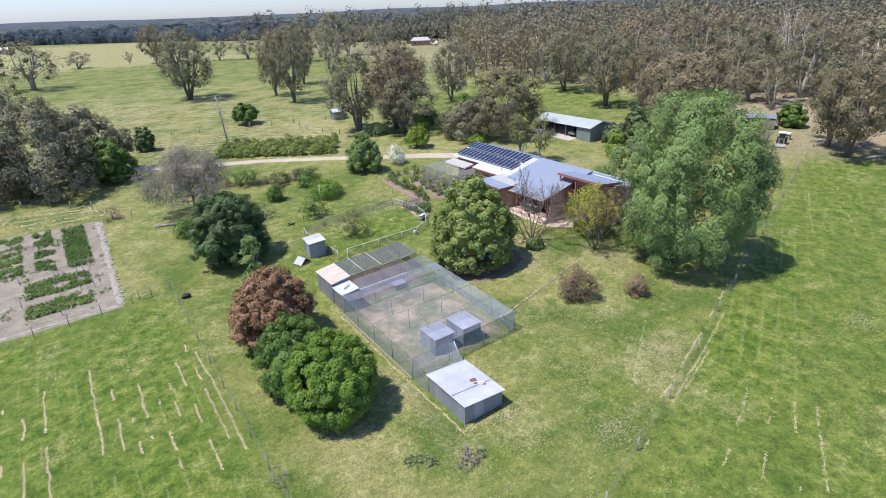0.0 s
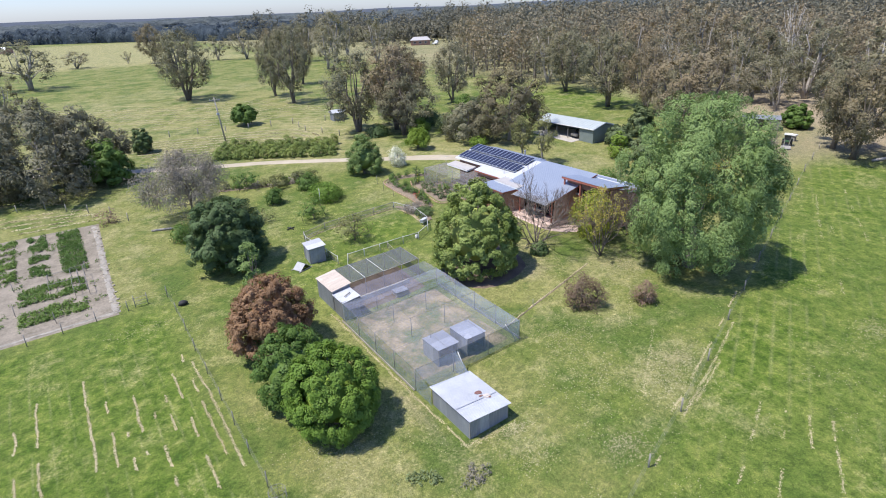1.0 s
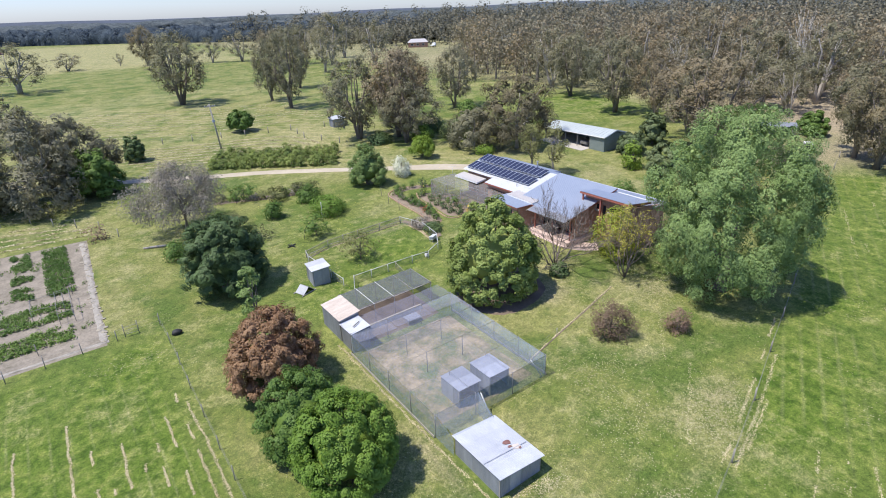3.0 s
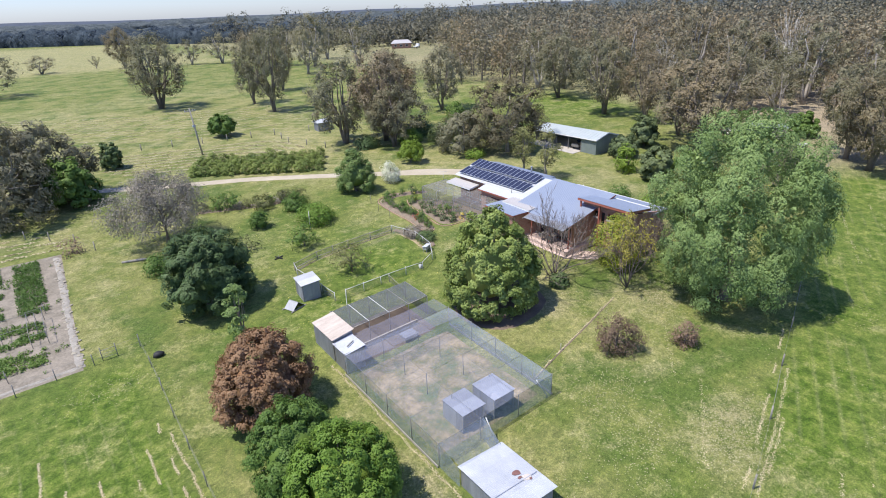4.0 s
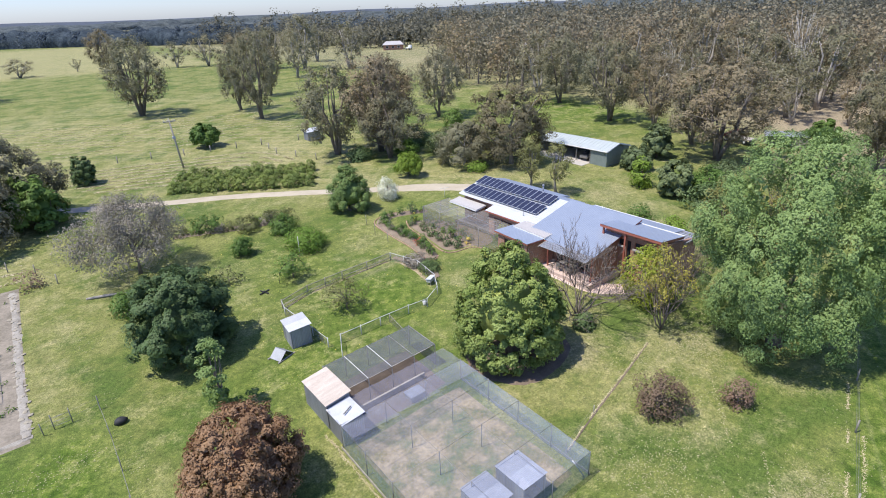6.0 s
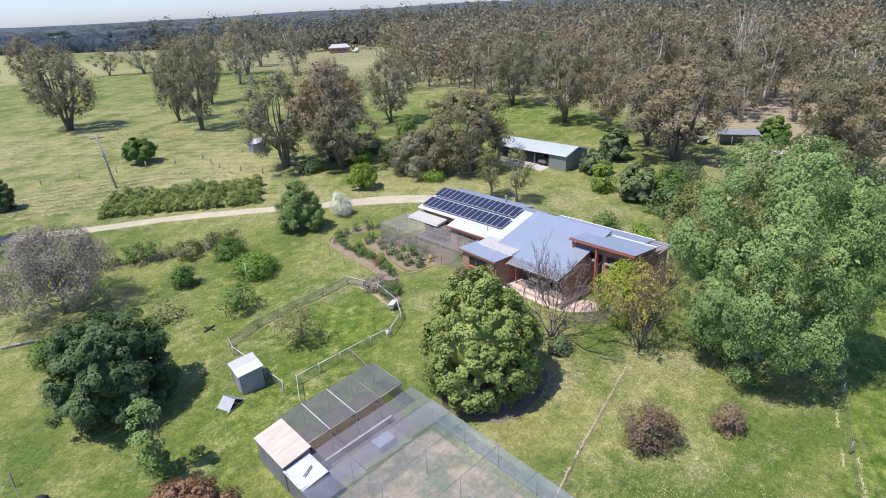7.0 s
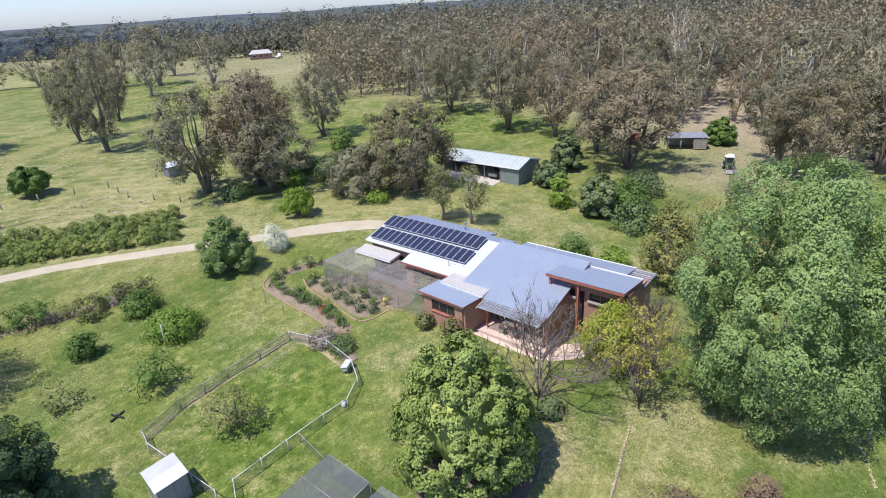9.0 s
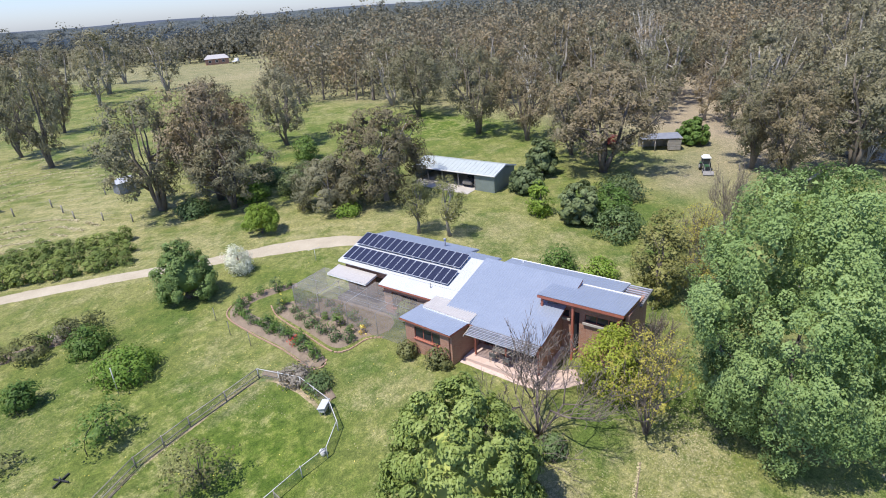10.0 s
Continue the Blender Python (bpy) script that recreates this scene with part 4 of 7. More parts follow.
for x0, x1, y0, y1 in ((-4.6, -2.0, 63.0, 65.6), (-2.6, -1.4, 61.0, 66.0)):
    tr = thing("garden_trellis", "dark steel trellis frame standing over a vegetable bed", "trellis", (x0, y0, gz(x0, y0)), "garden trellises")
    for x in (x0, x1):
        for y in (y0, y1):
            wpart("post", tube([(x, y, gz(x, y) - 0.1), (x, y, gz(x, y) + 1.3)], 0.025, 5), STEEL, tr)
    for y in (y0, y1):
        wpart("bar", tube([(x0, y, gz(x0, y) + 1.28), (x1, y, gz(x1, y) + 1.28)], 0.02, 5), STEEL, tr)
    for x in (x0, x1):
        wpart("bar", tube([(x, y0, gz(x, y0) + 1.28), (x, y1, gz(x, y1) + 1.28)], 0.02, 5), STEEL, tr)
for x, y in ((-7.6, 60.5), (-7.7, 66.4), (-4.5, 56.6), (-1.2, 67.2)):
    st = thing("garden_stake", "dark stake standing in the vegetable plot", "stake", (x, y, gz(x, y)), "garden stakes")
    part("pole", tube([(0, 0, -0.2), (random.uniform(-0.1, 0.1), 0.05, 1.2)], 0.03, 5), STEEL, st)

# ---- house ----
house = thing("house", "single-storey brick house with pale metal roofs and solar panels", "house", (46.0, 48.0, 3.45))
FLOOR = 3.45


def roof(corners, mat, label, trim=FASCIA, thick=0.14, pitch=0.22):
    """A ribbed metal roof on a boarded deck: corners a, b along the eave, then c, d on the high side."""
    a, b, c, d = (Vector(q) for q in corners)
    deck = wpart("roof", slab([a, b, c, d], thick), trim, house, label)
    up = Vector((0, 0, 0.035))
    me = corrugated(a + up, b - a, d - a, pitch, 0.012)
    skew = c - (b + d - a)
    for q in me.vertices:
        o = q.co - a
        s, t = o.dot(b - a) / (b - a).length_squared, o.dot(d - a) / (d - a).length_squared
        q.co += skew * min(1, max(0, s)) * min(1, max(0, t))
    sheet = wpart("roof_sheet", me, mat, house)
    return deck, sheet


def wall(p0, p1, z0, z1a, z1b=None, thick=0.22, openings=(), mat=BRICK, parent=None):
    """A wall from p0 to p1 with openings (s0, s1, h0, h1) in metres along it and above its foot."""
    parent = parent or house
    z1b = z1a if z1b is None else z1b
    p0, p1 = Vector((*p0, 0)), Vector((*p1, 0))
    u = (p1 - p0).normalized()
    nrm = Vector((-u.y, u.x, 0)) * thick / 2
    length = (p1 - p0).length
    bm = bmesh.new()

    def block(s0, s1, h0, h1, h1b):
        low = [(s0, h0), (s1, h0), (s1, h1b), (s0, h1)]
        for_v = [[bm.verts.new(p0 + u * s + nrm * k + Vector((0, 0, z0 + h))) for s, h in low] for k in (-1, 1)]
        bm.faces.new(for_v[0])
        bm.faces.new(for_v[1][::-1])
        for i in range(4):
            j = (i + 1) % 4
            bm.faces.new((for_v[0][j], for_v[0][i], for_v[1][i], for_v[1][j]))

    def top(s):
        return (z1a + (z1b - z1a) * s / length) - z0

    s = 0.0
    for s0, s1, h0, h1 in sorted(openings):
        if s0 > s:
            block(s, s0, 0, top(s), top(s0))
        if h0 > 0.01:
            block(s0, s1, 0, h0, h0)
        if top(s0) - h1 > 0.02:
            block(s0, s1, h1, top(s0), top(s1))
        s = s1
    if s < length - 0.001:
        block(s, length, 0, top(s), top(length))
    bmesh.ops.remove_doubles(bm, verts=bm.verts, dist=0.002)
    w = wpart("wall", bm, mat, parent)
    for s0, s1, h0, h1 in openings:
        count = max(1, round((s1 - s0) / 0.9))
        fr = bmesh.new()
        m = Matrix(((u.x, -u.y, 0, p0.x), (u.y, u.x, 0, p0.y), (0, 0, 1, z0), (0, 0, 0, 1)))
        for q0, q1, r0, r1 in [(s0, s1, h0, h0 + 0.07), (s0, s1, h1 - 0.07, h1)] + [(s0 + (s1 - s0) * i / count - 0.03, s0 + (s1 - s0) * i / count + 0.03, h0 + 0.07, h1 - 0.07) for i in range(count + 1)]:
            box(max(q0, s0), min(q1, s1), -0.05, 0.05, r0, r1, fr)
        fr.transform(m)
        win = wpart("window", fr, FASCIA, parent, "brown timber window frame")
        for i in range(count):
            g = box(s0 + (s1 - s0) * i / count + 0.03, s0 + (s1 - s0) * (i + 1) / count - 0.03, -0.01, 0.01, h0 + 0.07, h1 - 0.07)
            g.transform(m)
            wpart("pane", g, GLASS, win)
        if h0 > 0.3:
            sl = box(s0 - 0.08, s1 + 0.08, -0.2, 0.2, h0 - 0.07, h0 - 0.003)
            sl.transform(m)
            wpart("sill", sl, FASCIA, win)
    return w


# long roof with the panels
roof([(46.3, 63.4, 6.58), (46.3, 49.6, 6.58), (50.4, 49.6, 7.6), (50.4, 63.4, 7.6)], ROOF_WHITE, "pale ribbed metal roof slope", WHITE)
roof([(53.5, 52.3, 6.9), (53.5, 62.9, 6.9), (50.4, 62.9, 7.597), (50.4, 52.3, 7.597)], ROOF_SKY_TINTED, "ribbed metal roof slope tinted with sky reflection", WHITE)
roof([(52.2, 49.2, 7.2), (52.2, 52.25, 7.2), (50.4, 52.25, 7.594), (50.4, 49.2, 7.594)], ROOF_SKY_TINTED, "ribbed metal roof slope tinted with sky reflection", WHITE)
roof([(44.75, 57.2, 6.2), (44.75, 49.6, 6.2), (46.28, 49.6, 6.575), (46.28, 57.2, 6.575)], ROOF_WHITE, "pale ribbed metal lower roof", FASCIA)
roof([(44.8, 63.6, 5.78), (44.8, 58.8, 5.78), (46.4, 58.8, 6.0), (46.4, 63.6, 6.0)], ROOF_CREAM, "cream metal porch roof", WHITE)
# living room roof, a little proud of the long one
roof([(43.2, 49.7, 6.12), (43.2, 41.1, 6.12), (50.5, 41.1, 7.86), (50.5, 49.7, 7.86)], ROOF_SKY_TINTED, "ribbed metal roof slope tinted with sky reflection", FASCIA)
# wing
roof([(50.4, 43.1, 7.42), (50.4, 36.7, 7.42), (46.6, 36.7, 7.95), (46.6, 43.1, 7.95)], ROOF_SKY_TINTED, "skillion roof tinted with sky reflection, with a red fascia", FASCIA, 0.22)
roof([(53.7, 38.4, 6.6), (53.7, 49.0, 6.6), (50.55, 49.0, 7.1), (50.55, 38.4, 7.1)], ROOF_SKY_TINTED, "low back roof tinted with sky reflection", WHITE)
wpart("gutter", box(50.42, 50.54, 36.7, 43.1, 7.36, 7.5), WHITE, house, "white metal gutter")
wpart("gutter", box(53.7, 53.82, 38.4, 49.0, 6.5, 6.64), WHITE, house, "white metal gutter")
wpart("gutter", box(46.2, 46.3, 57.2, 63.4, 6.46, 6.6), WHITE, house, "white metal gutter")
for i in range(9):
    wpart("slat", box(50.6 + 0.34 * i, 50.72 + 0.34 * i, 36.7, 38.35, 6.62, 6.7), ZINC, house)
wpart("beam", box(50.6, 53.5, 36.6, 36.7, 6.55, 6.7), STEEL, house)
# studio, turned a little
roof([(41.5, 52.3, 6.08), (41.25, 47.4, 6.08), (43.45, 46.95, 6.22), (43.8, 51.8, 6.22)], ROOF_SKY_TINTED, "flat roof of the front room tinted with sky reflection", FASCIA)
roof([(43.4, 51.4, 6.34), (43.15, 46.9, 6.34), (44.95, 46.95, 6.42), (45.05, 51.3, 6.42)], ROOF_CREAM, "cream flat roof with a white parapet", WHITE)
wpart("parapet", box(45.1, 45.19, 46.9, 51.3, 6.2, 6.56), WHITE, house, "white parapet")
wall((41.85, 51.95), (41.65, 47.75), FLOOR - 0.6, 6.03, None, 0.22, [(0.9, 3.4, 1.7, 2.75)])
wall((41.65, 47.65), (44.6, 47.15), FLOOR - 0.6, 6.03)
wall((41.95, 51.95), (44.6, 51.75), FLOOR - 0.6, 6.03)
# long block
wall((45.3, 57.0), (45.3, 52.2), FLOOR - 0.4, 6.2, None, 0.22, [(0.8, 3.6, 0.9, 2.5)])
wall((46.9, 63.1), (46.9, 57.1), FLOOR - 0.4, 6.6, None, 0.22, [(1.0, 2.2, 0.4, 2.5), (3.6, 4.6, 0.42, 2.5)])
wall((45.3, 57.05), (46.9, 57.05), FLOOR - 0.4, 6.2, 6.6)
wall((46.9, 63.1), (52.9, 63.1), FLOOR - 0.8, 6.6, 6.9)
wall((52.9, 63.0), (52.9, 52.4), FLOOR - 0.8, 6.9)
wall((52.9, 52.5), (51.8, 52.5), FLOOR - 0.8, 6.9)
wall((51.8, 52.4), (51.8, 49.1), FLOOR - 0.8, 7.1)
# living room
wall((44.9, 47.2), (44.9, 41.6), FLOOR, 6.35, None, 0.22, [(0.5, 4.9, 0.05, 2.2)])
wall((43.9, 41.5), (50.3, 41.5), FLOOR - 0.5, 6.1, 7.6)
# wing
wall((47.5, 42.9), (47.5, 37.0), FLOOR - 0.8, 7.7, None, 0.22, [(0.35, 2.0, 3.5, 4.2), (2.35, 2.8, 0.9, 4.2), (3.2, 5.8, 3.5, 4.2)])
for y0, y1 in ((40.75, 42.65), (37.15, 39.8)):
    wpart("band", box(47.2, 47.29, y0, y1, FLOOR + 2.6, FLOOR + 2.78), CONCRETE, house, "pale weathered timber band")
wall((47.5, 36.7), (53.2, 37.0), FLOOR - 0.8, 7.5, 6.5)
wall((53.2, 37.0), (53.2, 49.0), FLOOR - 0.8, 6.45)
wall((53.2, 49.0), (51.8, 49.0), FLOOR - 0.8, 6.45)
for y in (42.8, 40.4, 37.1):
    wpart("post", box(46.75, 46.9, y - 0.08, y + 0.08, FLOOR - 0.8, 7.7), FASCIA, house, "dark red timber post")
for y in (46.6, 44.0, 41.4):
    wpart("post", box(43.3, 43.42, y - 0.06, y + 0.06, FLOOR - 0.3, 6.05), FASCIA, house, "dark red timber post")
for i in range(8):
    wpart("slat", box(42.2 + 0.14 * i, 42.26 + 0.14 * i, 41.2, 46.7, 5.86 + 0.03 * i, 5.93 + 0.03 * i), ZINC, house)
for y in (46.8, 44.1, 41.4):
    wpart("beam", slab([(42.1, y - 0.04, 5.85), (42.1, y + 0.04, 5.85), (43.3, y + 0.04, 6.1), (43.3, y - 0.04, 6.1)], 0.09), TIMBER, house)
wpart("floor", box(45.0, 52.8, 41.7, 62.9, FLOOR - 0.4, FLOOR - 0.05), INSIDE, house)
wpart("flue", tube([(52.2, 55.2, 7.1), (52.2, 55.2, 7.9)], 0.09, 8), ZINC, house, "grey metal flue")
wpart("flue_cowl", tube([(52.2, 55.2, 7.9), (52.2, 55.2, 8.0)], [0.16, 0.12], 8), ZINC, house)
wpart("vent_pipe", tube([(45.9, 52.4, 6.4), (45.9, 52.4, 7.0)], 0.035, 6), STEEL, house)
wpart("vent_pipe", tube([(53.2, 47.6, 6.5), (53.2, 47.6, 6.95)], 0.05, 6), WHITE, house)
# solar panels: two rows of sixteen on tilt frames
one = thing("solar_panel", "dark blue solar panel in an aluminium frame on the roof", "solar panel", (0, 0, 0), "solar panels on the roof")
fr = bmesh.new()
for x0, x1, y0, y1 in ((-0.9, 0.9, -0.36, -0.33), (-0.9, 0.9, 0.33, 0.36), (-0.9, -0.87, -0.33, 0.33), (0.87, 0.9, -0.33, 0.33)):
    box(x0, x1, y0, y1, -0.02, 0.025, fr)
part("frame", fr, ALUMINIUM, one, "thin aluminium frame")
part("glass", box(-0.868, 0.868, -0.328, 0.328, -0.012, 0.012), PANEL_CELL, one, "dark blue glass")
for x in (-0.5, 0.5):
    part("bracket", box(x - 0.02, x + 0.02, -0.3, 0.3, -0.2 - 0.12 * (x > 0), -0.022), ALUMINIUM, one)
tilt = -math.degrees(math.atan2(0.42, 1.5))
for r, (x, z) in enumerate(((49.45, 7.68), (47.35, 7.12))):
    for i in range(16):
        m = pose(x, 62.75 - 0.745 * i - 0.12 * r, z, 0, tilt, 0)
        if r == 0 and i == 0:
            one.matrix_world = m
        else:
            copy_thing(one, m)


# netted garden cage beside the house
def net(corners, mat, sag=0.15, n=10):
    """A hung net between four corners."""
    a, b, c, d = (Vector(q) for q in corners)
    v, f = [], []
    for i in range(n + 1):
        for j in range(n + 1):
            s, t = i / n, j / n
            p = a.lerp(b, s).lerp(d.lerp(c, s), t)
            p.z -= sag * 16 * s * (1 - s) * t * (1 - t) * (0.7 + 0.6 * random.random())
            p += Vector((random.uniform(-0.03, 0.03), random.uniform(-0.03, 0.03), random.uniform(-0.03, 0.03)))
            v.append(p)
    for i in range(n):
        for j in range(n):
            q = i * (n + 1) + j
            f.append((q, q + 1, q + n + 2, q + n + 1))
    return mesh_from("net", v, f, True)


cage = thing("garden_cage", "netted garden cage with grey mesh on poles", "cage", (43.5, 58.5, gz(43.5, 58.5)))
CX, CY = (41.9, 44.6), (51.9, 55.2, 58.6, 62.0, 65.2)
for y in CY:
    for x in CX:
        wpart("pole", tube([(x, y, gz(x, y) - 0.1), (x, y, 5.45)], 0.035, 6), STEEL, cage)
    wpart("crossbar", tube([(CX[0], y, 5.42), (46.0, y, 5.5)], 0.025, 6), ZINC_WALL, cage)
for y0, y1 in zip(CY, CY[1:]):
    wpart("netting", net([(CX[0], y0, 5.45), (46.0, y0, 5.52), (46.0, y1, 5.52), (CX[0], y1, 5.45)], NET_GREY, 0.12), NET_GREY, cage, "grey bird netting")
    wpart("netting", net([(CX[0], y0, 5.42), (CX[0], y1, 5.42), (CX[0] - 0.05, y1, gz(CX[0], y1)), (CX[0] - 0.05, y0, gz(CX[0], y0))], NET_GREY, 0.0), NET_GREY, cage, "grey bird netting")
for x in (42.8, 43.7, 44.6, 45.4):
    wpart("rail", tube([(x, CY[0], 5.44), (x, CY[-1], 5.44)], 0.012, 5), ZINC_WALL, cage)
wpart("netting", net([(CX[0], CY[-1], 5.42), (46.0, CY[-1], 5.5), (46.0, CY[-1], 3.3), (CX[0], CY[-1], 3.0)], NET_GREY, 0.0), NET_GREY, cage, "grey bird netting")


# ---- poultry yard ----
def iron_shed(name, label, category, x0, x1, y0, y1, hw, he, sheets=4, roof_mat=ZINC_BRIGHT, over=0.12, open_side="", rust=False, across=False):
    """A corrugated iron shed; its skillion roof falls from height hw on the west side to he on the east side."""
    g = gz((x0 + x1) / 2, (y0 + y1) / 2)
    ob = thing(name, label, category, (x0, y0, g))
    X, Y = x1 - x0, y1 - y0
    low = -0.25

    def side(a, u, ha, hb, tag):
        if tag == open_side:
            return
        u = Vector(u)
        n = max(2, round(u.length / 0.8))
        for i in range(n):
            h = ha + (hb - ha) * (i + 0.5) / n - 0.05
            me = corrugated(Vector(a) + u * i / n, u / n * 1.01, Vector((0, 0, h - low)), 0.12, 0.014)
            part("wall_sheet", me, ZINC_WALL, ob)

    side((0, Y, low), (0, -Y, 0), hw, hw, "west")
    side((0, 0, low), (X, 0, 0), hw, he, "south")
    side((X, 0, low), (0, Y, 0), he, he, "east")
    side((X, Y, low), (-X, 0, 0), he, hw, "north")
    fall = Vector((X + 2 * over, 0, he - hw))
    if across:
        for i in range(sheets):
            s = (Y + 2 * over) / sheets
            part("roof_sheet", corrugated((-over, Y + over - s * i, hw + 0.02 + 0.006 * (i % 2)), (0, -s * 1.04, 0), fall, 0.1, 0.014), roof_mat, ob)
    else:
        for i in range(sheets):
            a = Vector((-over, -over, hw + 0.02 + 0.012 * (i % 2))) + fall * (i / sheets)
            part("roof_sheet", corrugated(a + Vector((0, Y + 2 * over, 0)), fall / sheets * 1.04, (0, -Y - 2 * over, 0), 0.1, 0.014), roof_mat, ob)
    for x, y, h in ((0.05, 0.05, hw), (X - 0.05, 0.05, he), (0.05, Y - 0.05, hw), (X - 0.05, Y - 0.05, he)):
        part("corner_post", box(x - 0.05, x + 0.05, y - 0.05, y + 0.05, low, h - 0.04), TIMBER, ob)
    return ob


shed = iron_shed("iron_shed", "low corrugated iron shed with a pale patched roof", "shed", 16.55, 19.8, 22.3, 26.5, 1.5, 1.22, 4, ZINC_BRIGHT, 0.15, across=True)
for cx, cy, r0, mat, label in ((2.3, 1.9, 0.26, RUST, "rusted hole in the roof"), (2.5, 1.35, 0.24, RUSTY_ROOF, "rust-stained patch"), (2.15, 1.55, 0.12, RUST, "rusted spot"), (2.62, 1.15, 0.1, RUST, "rusted spot")):
    ring = []
    for k in range(11):
        a, q = k * 0.571, r0 * random.uniform(0.55, 1.15)
        X, Y = cx + 1.25 * q * math.cos(a), cy + q * math.sin(a)
        ring.append((X, Y, 1.5 + (1.22 - 1.5) * (X + 0.15) / 3.55 + 0.052))
    part("rust_patch", slab(ring, 0.012), mat, shed, label)
part("roof_seam", slab([(-0.1, 1.28, 1.55), (-0.1, 1.33, 1.55), (3.3, 1.33, 1.283), (3.3, 1.28, 1.283)], 0.016), ZINC_WALL, shed)
iron_shed("poultry_house", "tall corrugated iron poultry house with a rusty cream roof", "shed", 16.5, 18.3, 42.3, 45.7, 1.95, 2.25, 3, RUSTY_ROOF, 0.1, across=True)
lean = iron_shed("feed_shed", "small zinc-roofed feed shed beside the poultry house", "shed", 16.5, 18.1, 40.2, 42.1, 1.75, 1.95, 2, ZINC_BRIGHT, 0.1, across=True)
part("pipe", tube([(0.5, 0.6, 1.98), (1.2, 0.9, 2.05)], 0.05, 6), STEEL, lean)
iron_shed("hutch", "square hutch with a flat zinc roof inside the run", "hutch", 19.25, 21.15, 29.6, 31.7, 1.5, 1.5, 2, ZINC, 0.05, "south", across=True)
iron_shed("hutch", "square hutch with a flat zinc roof inside the run", "hutch", 21.75, 23.6, 29.3, 31.5, 1.6, 1.6, 2, ZINC, 0.05, "south", across=True)
privy = iron_shed("outhouse", "small upright corrugated iron hut with a zinc roof", "shed", 18.55, 20.3, 52.7, 54.8, 1.7, 1.85, 2, ZINC_PALE, 0.12, across=True)
privy.matrix_world = pose(18.6, 52.6, gz(19.4, 53.6), 0, 0, -6)
ramp_ob = thing("iron_ark", "small tent-shaped iron shelter on the grass", "shelter", (17.5, 52.3, gz(17.5, 52.3)), rz=20)
part("roof_sheet", corrugated((-0.7, -0.55, 0.05), (0, 1.2, 0), (0.75, 0, 0.6), 0.1, 0.014), ZINC_PALE, ramp_ob)
part("roof_sheet", corrugated((0.8, 0.65, 0.05), (0, -1.2, 0), (-0.72, 0, 0.6), 0.1, 0.014), ZINC_PALE, ramp_ob)
part("skid", box(-0.9, 0.9, -0.6, -0.5, 0, 0.08), TIMBER, ramp_ob)
part("skid", box(-0.9, 0.9, 0.6, 0.7, 0, 0.08), TIMBER, ramp_ob)

run = thing("netted_run", "poultry run covered with pale blue bird netting", "enclosure", (21, 34, gz(21, 34)))
RX0, RX1, RY0, RY1, RH = 16.4, 26.5, 28.45, 40.2, 1.85


def at(x, y, h):
    return (x, y, gz(x, y) + h)


cells_x, cells_y = (RX0, 19.8, 23.2, RX1), (RY0, 31.4, 34.3, 37.2, RY1)
for i, x in enumerate(cells_x):
    for j, y in enumerate(cells_y):
        wpart("post", tube([at(x, y, -0.2), at(x, y, RH + 0.06)], 0.03, 6), STEEL, run)
for a, b in zip(cells_x, cells_x[1:]):
    for c, d in zip(cells_y, cells_y[1:]):
        wpart("netting", net([at(a, c, RH), at(b, c, RH), at(b, d, RH), at(a, d, RH)], NET_BLUE, 0.22, 8), NET_BLUE, run, "pale blue bird netting")
for c, d in zip(cells_y, cells_y[1:]):
    for x in (RX0, RX1):
        wpart("netting", net([at(x, c, RH), at(x, d, RH), at(x, d, 0), at(x, c, 0)], NET_SIDE, 0.0, 5), NET_SIDE, run, "blue-green side netting")
for a, b in zip(cells_x, cells_x[1:]):
    wpart("netting", net([at(a, RY0, RH), at(b, RY0, RH), at(b, RY0, 0), at(a, RY0, 0)], NET_SIDE, 0.0, 5), NET_SIDE, run, "blue-green side netting")
wpart("netting", net([at(16.5, 26.5, 1.5), at(19.7, 26.5, 1.3), at(20.0, RY0, RH), at(16.4, RY0, RH)], NET_BLUE, 0.15, 6), NET_BLUE, run, "pale blue bird netting")
wpart("netting", net([at(16.4, 26.5, 1.5), at(16.4, RY0, RH), at(16.4, RY0, 0), at(16.4, 26.5, 0)], NET_SIDE, 0.0, 5), NET_SIDE, run, "blue-green side netting")
wpart("netting", net([at(19.7, 26.5, 1.3), at(20, RY0, RH), at(20, RY0, 0), at(19.7, 26.5, 0)], NET_SIDE, 0.0, 5), NET_SIDE, run, "blue-green side netting")
for a, b in zip(cells_x, cells_x[1:]):
    wpart("shade_net", net([at(a, 38.6, RH + 0.05), at(b, 38.4, RH + 0.05), at(b, 42.3, RH - 0.1), at(a, 42.3, RH - 0.1)], NET_DENSE, 0.2, 7), NET_DENSE, run, "grey shade net laid over the end of the run")
for y in cells_y:
    wpart("wire", tube([at(RX0, y, RH), at(RX1, y, RH)], 0.012, 4), STEEL, run)
for x in cells_x:
    wpart("wire", tube([at(x, RY0, RH), at(x, RY1, RH)], 0.012, 4), STEEL, run)
for x in (RX0 - 0.12, RX1 + 0.12):
    wpart("kickboard", slab([at(x - 0.03, RY0, 0.16), at(x + 0.03, RY0, 0.16), at(x + 0.03, RY1, 0.16), at(x - 0.03, RY1, 0.16)], 0.3), TIMBER, run, "grey timber kickboard")
wpart("brace", tube([at(26.2, 28.6, 0.1), at(25.2, 28.7, RH)], 0.04, 6), RAIL, run)
wpart("brace", tube([at(20.4, 27.6, 0.1), at(20.2, 28.4, 1.7)], 0.04, 6), RAIL, run)

